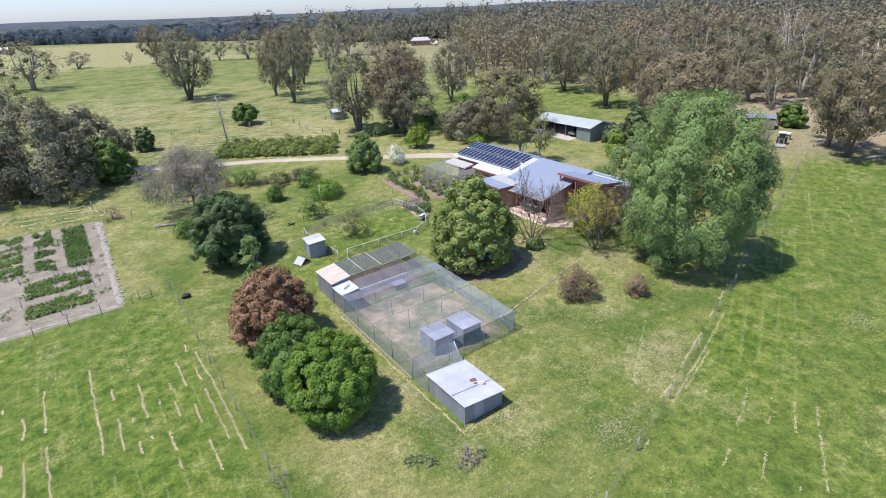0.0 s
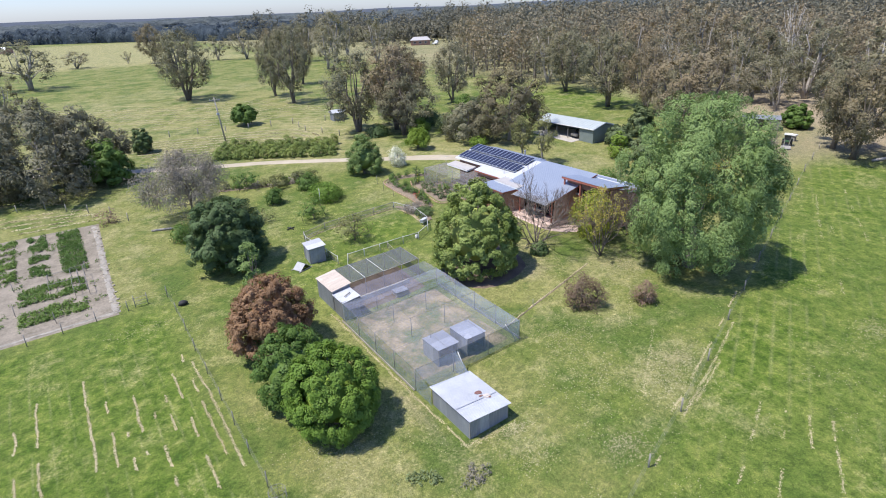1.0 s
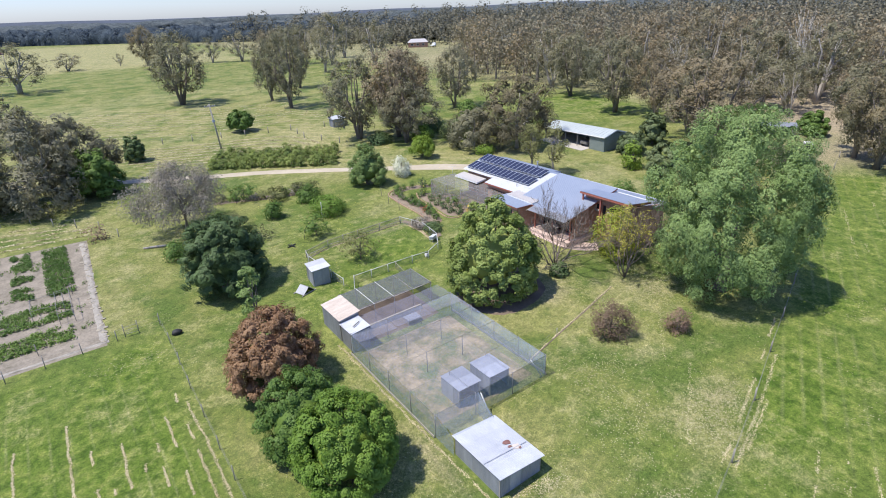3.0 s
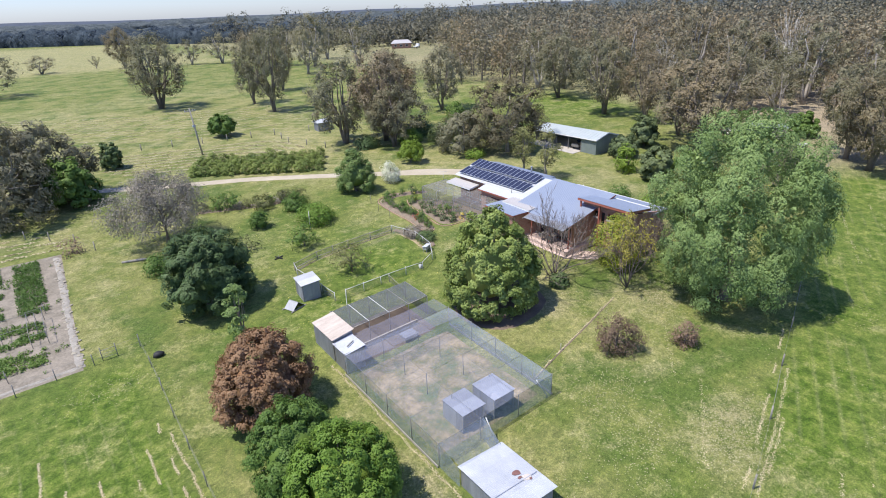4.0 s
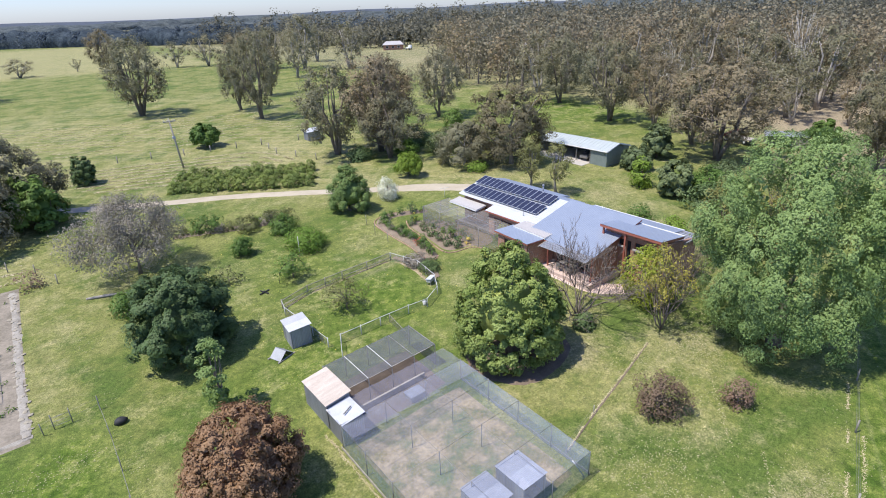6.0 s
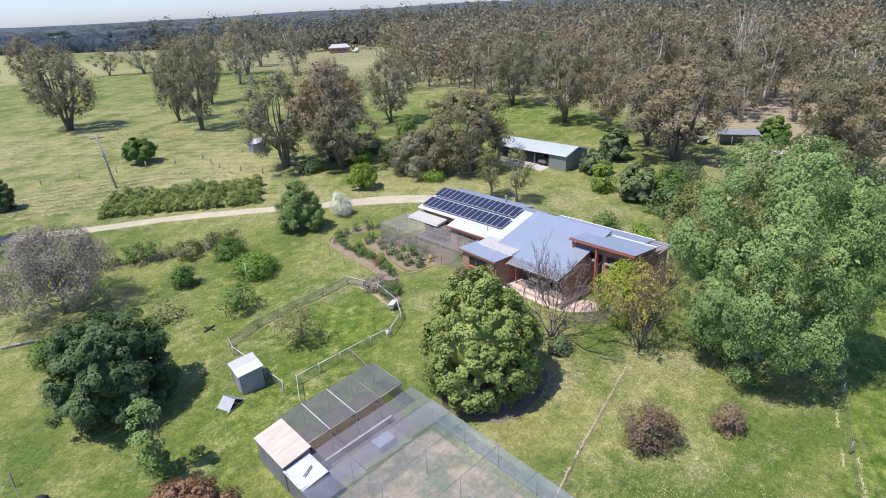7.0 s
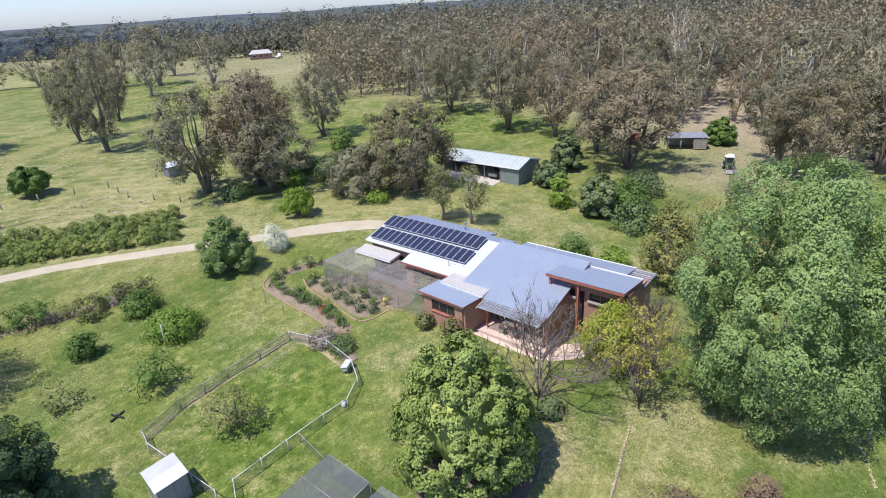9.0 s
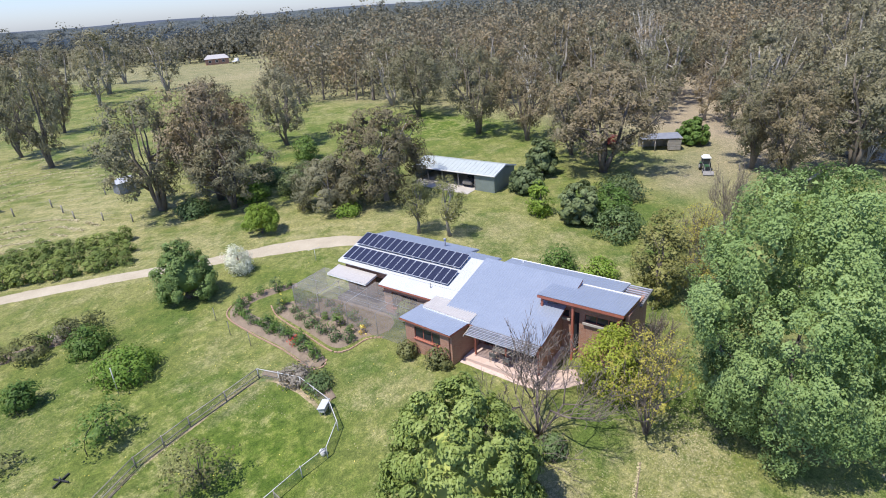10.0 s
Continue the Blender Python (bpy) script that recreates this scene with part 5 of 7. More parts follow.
mesh_run = thing("mesh_run", "long low run roofed and walled with black shade mesh", "enclosure", (22, 44.5, gz(22, 44.5)))
MX, MY, MH = (18.4, 20.2, 22.2, 24.2, 26.2), (42.9, 46.4), 1.9
for x in MX:
    for y in MY:
        wpart("post", tube([at(x, y, -0.2), at(x, y, MH)], 0.035, 6), STEEL, mesh_run)
    wpart("crossbar", tube([at(x, MY[0], MH), at(x, MY[1], MH)], 0.035, 6), RAIL if x in (20.2, 22.2) else STEEL, mesh_run)
for a, b in zip(MX, MX[1:]):
    wpart("shade_mesh", net([at(a, MY[0], MH), at(b, MY[0], MH), at(b, MY[1], MH), at(a, MY[1], MH)], NET_BLACK, 0.06, 6), NET_BLACK, mesh_run, "black shade mesh")
    wpart("shade_mesh", net([at(a, MY[1], MH), at(b, MY[1], MH), at(b, MY[1], 0), at(a, MY[1], 0)], NET_BLACK, 0, 5), NET_BLACK, mesh_run, "black shade mesh")
    wpart("rail", tube([at(a, MY[0], MH), at(b, MY[0], MH)], 0.03, 6), TIMBER, mesh_run)
wpart("shade_mesh", net([at(26.2, MY[0], MH), at(26.2, MY[1], MH), at(26.2, MY[1], 0), at(26.2, MY[0], 0)], NET_BLACK, 0, 5), NET_BLACK, mesh_run, "black shade mesh")
wpart("low_wall", slab([at(18.4, 42.2, 0.5), at(24.6, 42.2, 0.5), at(24.6, 42.35, 0.5), at(18.4, 42.35, 0.5)], 0.7), TIMBER, mesh_run, "low timber divider")
lid = thing("timber_box", "low grey timber box with a flat lid in the run", "box", at(22.8, 41.0, 0.02))
part("box_body", box(-0.6, 0.6, -0.4, 0.4, 0, 0.45), TIMBER, lid)
part("lid", box(-0.68, 0.68, -0.48, 0.48, 0.454, 0.5), ZINC, lid, "pale zinc lid")


# ---- fences ----
def post_fence(name, label, pts, spacing, h, rails, post_mat, rail_mat, post_r=0.05, rail_r=0.03, mesh=None, group=""):
    """A fence along pts: posts, rails at the given heights, and wire netting where given."""
    ob = thing(name, label, "fence", at(*pts[0], 0), group)
    q = [Vector((*p, 0)) for p in pts]
    stops = []
    for a, b in zip(q, q[1:]):
        n = max(1, round((b - a).length / spacing))
        stops += [a.lerp(b, i / n) for i in range(n)]
    stops.append(q[-1])
    for s in stops:
        lean = random.uniform(-0.04, 0.04)
        wpart("post", tube([at(s.x, s.y, -0.25), at(s.x + lean, s.y + lean, h + random.uniform(-0.04, 0.1))], post_r, 6), post_mat, ob)
    for a, b in zip(stops, stops[1:]):
        for k in rails:
            wpart("rail" if rail_r > 0.015 else "wire", tube([at(a.x, a.y, k), at(b.x, b.y, k)], rail_r, 5), rail_mat, ob)
        if mesh:
            wpart("wire_netting", net([at(a.x, a.y, h - 0.05), at(b.x, b.y, h - 0.05), at(b.x, b.y, 0.02), at(a.x, a.y, 0.02)], mesh, 0, 2), mesh, ob, "wire netting")
    return ob


post_fence("pen_fence", "curved pen fence with pale top rails and wire netting", [(33.7, 60.4), (34.6, 56.6), (34.0, 53.0), (32.8, 51.0), (30.8, 50.0), (28.9, 50.3), (26.0, 50.5), (22.1, 50.6)], 2.3, 0.9, (0.86,), RAIL, RAIL, 0.038, 0.03, WIRE_MESH)
post_fence("pen_fence", "weathered brown rail fence of the pen with wire netting", [(20.7, 59.3), (23.8, 60.3), (27.8, 60.5), (33.7, 60.4)], 2.6, 0.9, (0.3, 0.86), TIMBER, TIMBER, 0.05, 0.035, WIRE_MESH)
post_fence("pen_fence", "short pale rail fence between the iron hut and the pen", [(21.0, 50.8), (20.4, 58.0), (20.7, 59.3)], 2.6, 0.9, (0.86,), RAIL, RAIL, 0.038, 0.03, WIRE_MESH)
strip_thing("fence_strip", "bare tan strip of soil under the pen fence", "soil strip", ribbon([(20.9, 59.2, 0.3), (23.8, 60.1, 0.4), (27.8, 60.35, 0.4), (33.3, 60.2, 0.5), (34.2, 57.0, 0.7), (33.6, 53.6, 0.4)], 0.02, 0.12, 0.5), STRAW_SOIL)
post_fence("pen_fence", "short braced fence joining the pen to the mesh run", [(22.1, 50.6), (21.1, 48.6)], 2.4, 0.85, (0.8,), RAIL, RAIL, 0.035, 0.025, WIRE_MESH)
post_fence("pen_fence", "short rail fence joining the pen to the mesh run", [(26.9, 50.4), (26.4, 46.8)], 3.4, 0.8, (0.75,), TIMBER, TIMBER, 0.035, 0.022, WIRE_MESH)
post_fence("paddock_fence", "thin wire fence on grey posts between lawn and paddock", [(14, 11.0), (23.6, 14.0), (29.3, 15.6), (35.7, 17.5), (42.0, 19.5), (47.7, 21.2), (87.1, 33.5), (101.0, 37.4)], 6.4, 1.05, (0.3, 0.65, 0.98), TIMBER, STEEL, 0.055, 0.006)
post_fence("paddock_fence", "thin wire fence on steel posts beside the lawn", [(4.8, 20), (4.7, 30.0), (4.7, 36.3), (4.7, 44), (4.8, 51.4), (4.7, 55.2)], 4.0, 1.15, (0.35, 0.7, 1.05), STEEL, STEEL, 0.03, 0.006)
post_fence("paddock_fence", "thin wire fence along the vegetable plot", [(4.7, 55.2), (1.2, 54.8), (-6.8, 53.9), (-16, 53.6)], 3.0, 1.1, (0.5, 1.0), STEEL, STEEL, 0.035, 0.006)
strip_thing("lawn_edging", "dark earth edge of the mown lawn under the low fence", "edging", ribbon([(26.8, 30.4, 0.14), (31.0, 31.4, 0.16), (35.0, 32.2, 0.16), (40.3, 33.3, 0.1)], 0.02, 0.05, 0.5), DARK_SOIL)
post_fence("garden_fence", "low wire fence on posts across the lawn", [(26.9, 30.5), (31.0, 31.5)], 3.4, 0.7, (0.35, 0.65), TIMBER, STEEL, 0.035, 0.006)
post_fence("paddock_fence", "wire fence on timber posts across the far paddock", [(14.0, 130), (30, 124.5), (43.6, 120.6), (50.5, 118.6), (57.5, 117.2)], 5.0, 1.2, (0.4, 0.8, 1.1), TIMBER, STEEL, 0.09, 0.008)
post_fence("paddock_fence", "wire fence on timber posts beside the vines", [(43.6, 120.6), (43.0, 112), (46.5, 103)], 4.0, 1.2, (0.4, 0.8, 1.1), TIMBER, STEEL, 0.09, 0.008)
post_fence("paddock_fence", "timber-posted fence along the lane at the old trees", [(-14, 98), (-4, 93.5), (3.2, 84.8), (4.8, 80.5)], 4.0, 1.1, (0.4, 1.0), TIMBER, STEEL, 0.06, 0.006)

gate = thing("small_gate", "narrow steel gate in the wire fence", "gate", at(2.4, 55.05, 0))
for x in (-0.55, 0.55):
    part("post", tube([(x, 0, -0.2), (x, 0, 1.25)], 0.035, 6), STEEL, gate)
for z in (0.25, 0.6, 0.95):
    part("bar", tube([(-0.52, 0, z), (0.52, 0, z)], 0.018, 5), STEEL, gate)

trough = thing("feed_hopper", "pale grey feed hopper on legs by the pen fence", "feeder", at(33.6, 53.1, 0), rz=25)
trough.scale = (0.8, 0.8, 0.8)
part("bin", box(-0.6, 0.6, -0.3, 0.3, 0.35, 0.75, None, 0.04), ZINC_PALE, trough)
part("lid", slab([(-0.68, -0.36, 0.9), (0.68, -0.36, 0.9), (0.68, 0.36, 0.78), (-0.68, 0.36, 0.78)], 0.04), ZINC_BRIGHT, trough, "bright sloping lid")
for x in (-0.5, 0.5):
    for y in (-0.22, 0.22):
        part("leg", box(x - 0.03, x + 0.03, y - 0.03, y + 0.03, -0.1, 0.352), TIMBER, trough)
tyre = thing("wire_tree_guard", "round wire guard round a small dark shrub", "tree guard", at(4.9, 25.3, 0))
for k in range(10):
    w = k * 0.6283
    part("wire", tube([(0.5 * math.cos(w), 0.5 * math.sin(w), -0.05), (0.5 * math.cos(w), 0.5 * math.sin(w), 0.85)], 0.012, 4), STEEL, tyre)
for z in (0.3, 0.6, 0.85):
    part("hoop", tube([(0.5 * math.cos(w * 0.3927), 0.5 * math.sin(w * 0.3927), z) for w in range(17)], 0.012, 4), STEEL, tyre)
bag = thing("dark_bundle", "dark bundle of plastic lying by the fence post", "bundle", at(5.6, 52.6, 0))
v, f = [], []
for i in range(7):
    for k in range(10):
        a, w = i / 6 * math.pi, k * 0.6283
        rr = 0.36 * math.sin(a) * (0.8 + 0.3 * random.random()) + 0.01
        v.append((rr * math.cos(w) * 1.3, rr * math.sin(w), 0.2 + 0.26 * math.cos(a)))
for i in range(6):
    for k in range(10):
        f.append((i * 10 + k, i * 10 + 10 + k, i * 10 + 10 + (k + 1) % 10, i * 10 + (k + 1) % 10))
part("cover", mesh_from("cover", v, f, True), BLACK, bag)

pole = thing("power_pole", "leaning timber power pole with a crossarm", "power pole", at(27.4, 115.5, 0))
part("shaft", tube([(0, 0, -0.4), (-0.55, 0.35, 8.6)], [0.17, 0.11], 8), TIMBER, pole)
part("crossarm", box(-1.5, 0.5, 0.28, 0.42, 8.0, 8.16), TIMBER, pole)
for x in (-1.4, -0.8, 0.0, 0.4):
    part("insulator", tube([(x, 0.35, 8.16), (x, 0.35, 8.36)], [0.05, 0.03], 6), WHITE, pole)
part("switch_box", box(-0.65, -0.15, 0.05, 0.35, 5.2, 5.6), ZINC, pole)
sprinkler = thing("garden_tap_post", "thin standpipe with a crossbar on the lawn", "standpipe", at(50.2, 71.4, 0))
part("pipe", tube([(0, 0, -0.1), (0, 0, 1.5)], 0.025, 6), RAIL, sprinkler)
part("crossbar", tube([(-0.6, 0.3, 1.45), (0.6, -0.3, 1.5)], 0.02, 6), RAIL, sprinkler)
log_ob = thing("fallen_log", "grey fallen log on the grass under the feathery tree", "log", at(8.2, 73.6, 0))
part("stem", tube([(-1.6, 0.8, 0.1), (0, 0.1, 0.16), (1.9, -0.7, 0.12)], [0.12, 0.15, 0.08], 8), PALE_BARK, log_ob)

# ---- machinery shed ----
garage = thing("machinery_shed", "long grey-green metal machinery shed with open bays", "shed", (80.3, 73, gz(80.3, 73) - 0.1))
GX0, GX1, GY0, GY1, GB, GE, GR = 77.4, 83.2, 64.4, 78.2, 3.0, 5.75, 6.6
wpart("roof", slab([(GX0 - 0.2, GY1 + 0.2, GE), (GX0 - 0.2, GY0 - 0.2, GE), (80.3, GY0 - 0.2, GR), (80.3, GY1 + 0.2, GR)], 0.1), GARAGE_ROOF, garage, "pale green-grey metal roof")
wpart("roof", slab([(80.3, GY1 + 0.2, GR), (80.3, GY0 - 0.2, GR), (GX1 + 0.2, GY0 - 0.2, GE), (GX1 + 0.2, GY1 + 0.2, GE)], 0.1), GARAGE_ROOF, garage, "pale green-grey metal roof")
for i in range(20):
    y = GY0 + 0.2 + i * (GY1 - GY0 - 0.4) / 19
    wpart("roof_rib", slab([(GX0 - 0.2, y + 0.03, GE + 0.045), (GX0 - 0.2, y - 0.03, GE + 0.045), (80.3, y - 0.03, GR + 0.045), (80.3, y + 0.03, GR + 0.045)], 0.04), GARAGE_ROOF, garage)
wpart("wall", corrugated((GX0, 67.5, GB - 0.5), (0, GY0 - 67.5, 0), (0, 0, GE - GB + 0.4), 0.25, 0.012), GREEN_PAINT, garage)
wpart("wall", corrugated((GX0, GY0, GB - 0.5), (2.9, 0, 0), (0, 0, GE - GB + 0.5), 0.25, 0.012), GREEN_PAINT, garage)
wpart("wall", corrugated((80.3, GY0, GB - 0.5), (2.9, 0, 0), (0, 0, GE - GB + 0.5), 0.25, 0.012), GREEN_PAINT, garage)
wpart("gable", slab([(GX0, GY0 + 0.05, GE), (GX0, GY0 - 0.02, GE), (80.3, GY0 - 0.02, GR - 0.1), (80.3, GY0 + 0.05, GR - 0.1)], 0.35), GREEN_PAINT, garage)
wpart("gable", slab([(80.3, GY0 + 0.05, GR - 0.1), (80.3, GY0 - 0.02, GR - 0.1), (GX1, GY0 - 0.02, GE), (GX1, GY0 + 0.05, GE)], 0.35), GREEN_PAINT, garage)
wpart("gable", slab([(79.2, GY0 + 0.05, GE + 0.4), (79.2, GY0 - 0.02, GE + 0.4), (81.4, GY0 - 0.02, GE + 0.4), (81.4, GY0 + 0.05, GE + 0.4)], 0.6), GREEN_PAINT, garage)
wpart("wall", box(GX1 - 0.1, GX1, GY0, GY1, GB - 0.5, GE), GREEN_PAINT, garage)
wpart("wall", box(GX0, GX1, GY1 - 0.1, GY1, GB - 0.5, GE), GREEN_PAINT, garage)
wpart("partition", box(GX0 + 0.1, GX1 - 0.2, 67.5, 67.6, GB - 0.5, GE - 0.1), GREEN_PAINT, garage)
for y in (67.6, 70.4, 73.2, 75.8, 78.1):
    wpart("post", box(GX0, GX0 + 0.12, y - 0.06, y + 0.06, GB - 0.5, GE - 0.1), STEEL, garage)
for x0, z0, x1, z1 in ((GX0 - 0.2, GE, 80.3, GR), (80.3, GR, GX1 + 0.2, GE)):
    wpart("barge_board", slab([(x0, GY0 - 0.21, z0 + 0.06), (x0, GY0 - 0.25, z0 + 0.06), (x1, GY0 - 0.25, z1 + 0.06), (x1, GY0 - 0.21, z1 + 0.06)], 0.2), WHITE, garage, "white barge board")
wpart("gutter", box(GX0 - 0.32, GX0 - 0.21, GY0 - 0.2, GY1 + 0.2, GE - 0.12, GE), WHITE, garage)


# ---- vehicles ----
def wheel(parent, x, y, r, w):
    t = part("wheel", tube([(x, y - w / 2, r), (x, y - w * 0.4, r), (x, y + w * 0.4, r), (x, y + w / 2, r)], [r * 0.86, r, r, r * 0.86], 18), BLACK, parent, "black rubber tyre")
    part("rim", tube([(x, y - w * 0.52, r), (x, y + w * 0.52, r)], r * 0.5, 12), WHITE, t, "pale steel rim")


tractor = thing("tractor", "small tractor with a white cab roof and front loader", "tractor", at(98.8, 41.5, 0), rz=-158)
part("bonnet", box(0.2, 1.75, -0.36, 0.36, 0.75, 1.35, None, 0.08), TRACTOR_PAINT, tractor)
part("chassis", box(-0.9, 1.7, -0.25, 0.25, 0.5, 0.78), STEEL, tractor)
part("cab_floor", box(-1.1, 0.2, -0.6, 0.6, 0.9, 1.1, None, 0.04), TRACTOR_PAINT, tractor)
for x in (-1.05, 0.15):
    for y in (-0.6, 0.6):
        part("cab_pillar", box(x - 0.04, x + 0.04, y - 0.04, y + 0.04, 1.1, 2.35), STEEL, tractor)
part("cab_roof", box(-1.2, 0.35, -0.75, 0.75, 2.35, 2.55, None, 0.06), WHITE, tractor, "white cab roof")
part("windscreen", box(0.14, 0.16, -0.56, 0.56, 1.12, 2.34), GLASS, tractor, "tinted glass")
part("rear_glass", box(-1.06, -1.04, -0.56, 0.56, 1.12, 2.34), GLASS, tractor, "tinted glass")
part("seat", box(-0.8, -0.35, -0.25, 0.25, 1.1, 1.5, None, 0.05), BLACK, tractor)
for y in (-0.75, 0.75):
    part("mudguard", box(-1.2, -0.2, y - 0.2, y + 0.2, 1.38, 1.46, None, 0.03), TRACTOR_PAINT, tractor)
    wheel(tractor, -0.7, y, 0.68, 0.4)
    wheel(tractor, 1.3, y * 0.85, 0.42, 0.28)
    part("loader_arm", slab([(-0.1, y * 0.62 - 0.05, 1.5), (-0.1, y * 0.62 + 0.05, 1.5), (2.4, y * 0.62 + 0.05, 0.55), (2.4, y * 0.62 - 0.05, 0.55)], 0.14), STEEL, tractor)
part("bucket", slab([(2.35, -0.9, 0.65), (2.35, 0.9, 0.65), (2.95, 0.9, 0.16), (2.95, -0.9, 0.16)], 0.1), STEEL, tractor, "dark steel bucket")
part("grille", box(1.75, 1.79, -0.3, 0.3, 0.8, 1.28), BLACK, tractor)

tractor.scale = (0.8, 0.8, 0.8)
ute = thing("parked_vehicle", "dark vehicle parked in the open shed bay", "car", (79.5, 69.1, gz(79.5, 69.1) + 0.045), rz=180)
part("body", box(-1.9, 1.9, -0.8, 0.8, 0.35, 0.95, None, 0.12), STEEL, ute)
part("cabin", box(-0.9, 0.7, -0.72, 0.72, 0.954, 1.5, None, 0.18), GLASS, ute)
for x in (-1.2, 1.2):
    for y in (-0.75, 0.75):
        wheel(ute, x, y, 0.33, 0.2)

trailer = thing("old_red_truck", "old red farm truck half hidden under the gum trees", "truck", at(105.4, 57.6, 0), rz=75)
part("body", box(-1.0, 1.0, -0.9, 0.9, 0.6, 2.0, None, 0.15), RED_PAINT, trailer)
part("tray", box(-3.6, -1.05, -1.0, 1.0, 0.8, 1.0), TIMBER, trailer)
part("bonnet", box(1.0, 2.0, -0.7, 0.7, 0.6, 1.3, None, 0.12), RED_PAINT, trailer)
for x in (-2.6, 1.2):
    for y in (-0.85, 0.85):
        wheel(trailer, x, y, 0.42, 0.25)

shelter = thing("old_shelter", "old open timber shelter with a sagging tin roof", "shelter", at(107.6, 50.4, 0), rz=-62)
part("roof_sheet", corrugated((-3.2, -1.6, 2.0), (6.4, 0, 0), (0, 3.2, 0.25), 0.2, 0.02), ZINC_WALL, shelter)
for x in (-3, -1, 1, 3):
    for y in (-1.4, 1.4):
        part("post", tube([(x, y, -0.3), (x, y, 2.05 + 0.08 * y)], 0.07, 6), TIMBER, shelter)
for i in range(6):
    part("board", box(1.05, 2.95, -1.5, -1.45, 0.1 + i * 0.28, 0.34 + i * 0.28), TIMBER, shelter)
part("back_wall", box(-3, 3, 1.4, 1.46, 0, 1.9), TIMBER, shelter)
hive = thing("pump_box", "small white pump box on a stand", "box", at(102.9, 42.3, 0))
part("stand", box(-0.3, 0.3, -0.3, 0.3, -0.1, 0.9), TIMBER, hive)
part("lid", box(-0.45, 0.45, -0.45, 0.45, 0.904, 1.15, None, 0.04), WHITE, hive)
pump = iron_shed("pump_shed", "small pale iron pump shed by the far fence", "shed", 51.6, 54.2, 116.2, 118.2, 1.7, 1.7, 3, ZINC_BRIGHT, 0.25)
part("roof_ridge", slab([(-0.3, 0.9, 2.3), (-0.3, 1.1, 2.3), (2.9, 1.1, 2.3), (2.9, 0.9, 2.3)], 0.06), ZINC_BRIGHT, pump)
part("roof_sheet", slab([(-0.3, -0.3, 1.75), (2.9, -0.3, 1.75), (2.9, 0.9, 2.3), (-0.3, 0.9, 2.3)], 0.04), ZINC_BRIGHT, pump)
part("roof_sheet", slab([(-0.3, 1.1, 2.3), (2.9, 1.1, 2.3), (2.9, 2.3, 1.75), (-0.3, 2.3, 1.75)], 0.04), ZINC_BRIGHT, pump)


def far_house(name, label, x, y, w, d, h, roof_mat, rz):
    ob = thing(name, label, "house", at(x, y, 0), rz=rz)
    part("wall", box(-w / 2, w / 2, -d / 2, d / 2, -0.5, h), BRICK, ob)
    part("roof", slab([(-w / 2 - 0.5, -d / 2 - 0.5, h), (w / 2 + 0.5, -d / 2 - 0.5, h), (w / 2 - 1.5, 0, h + 1.7), (-w / 2 + 1.5, 0, h + 1.7)], 0.15), roof_mat, ob)
    part("roof", slab([(-w / 2 + 1.5, 0, h + 1.7), (w / 2 - 1.5, 0, h + 1.7), (w / 2 + 0.5, d / 2 + 0.5, h), (-w / 2 - 0.5, d / 2 + 0.5, h)], 0.15), roof_mat, ob)
    for i in range(3):
        win = part("window", box(-w / 2 + 1.5 + i * w / 3.5, -w / 2 + 2.9 + i * w / 3.5, -d / 2 - 0.06, -d / 2 - 0.002, 0.9, 2.1), WHITE, ob)
        part("pane", box(-w / 2 + 1.6 + i * w / 3.5, -w / 2 + 2.8 + i * w / 3.5, -d / 2 - 0.08, -d / 2 - 0.062, 1.0, 2.0), GLASS, win)
    return ob


far_house("neighbour_house", "distant brick house with a pale roof among trees", 187, 286, 11, 8, 2.7, ROOF_CREAM, -35)
far_house("neighbour_shed", "distant shed with a blue-grey roof among trees", 232, 262, 12, 8, 2.6, ROOF_SKY_TINTED, -35)
far_house("neighbour_shed", "distant pale farm shed across the paddocks", -20, 560, 18, 9, 3.0, WHITE, -30)

# ---- trees of the garden ----
plant("willow_tree", "tall spreading mid-green tree with drooping leafy limbs", "tree", 47.7, 26.9, 16.2, 14.8, "willow", 11)
plant("broadleaf_tree", "dense egg-shaped tree with large glossy leaves", "tree", 31.3, 40.0, 9.6, 8.3, "magnolia", 12)
plant("copper_tree", "rounded copper-brown leafed tree", "tree", 10.2, 40.4, 6.2, 6.9, "dome", 13, leaf=L_RED, size=0.18, lobes=190, n=1140, lobe=0.068, r=0.036, count=32, inner=0.76, middle=0.54)
plant("round_tree", "bright green round-headed tree with dense leaves", "tree", 10.4, 29.0, 6.0, 6.3, "dome", 14, lobes=250, n=1250, lobe=0.05, r=0.043, count=44, size=0.15, inner=0.8, middle=0.58, wobble=0.05)
plant("round_tree", "darker green round-headed tree against its brighter neighbour", "tree", 9.2, 32.6, 6.2, 5.6, "dome", 114, leaf=L_SHRUB, lobes=160, n=800, lobe=0.055, r=0.045, count=42, size=0.15, inner=0.8, middle=0.58, wobble=0.05)
plant("dark_tree", "dark green dense rounded tree", "tree", 11.9, 58.3, 7.3, 8.4, "dome", 15, leaf=L_DARK, size=0.2, count=76, wobble=0.2)
plant("loquat_tree", "slim young tree with pale leaf rosettes in tiers", "tree", 11.7, 49.2, 6.0, 2.9, "open", 16, leaf=L_FRESH, n=34, r=0.13, count=64, size=0.22, jitter=0.35, limbs=10, profile=[(0.1, 0.5), (0.3, 1.0), (0.45, 0.5), (0.62, 1.0), (0.78, 0.5), (0.97, 0.6)])
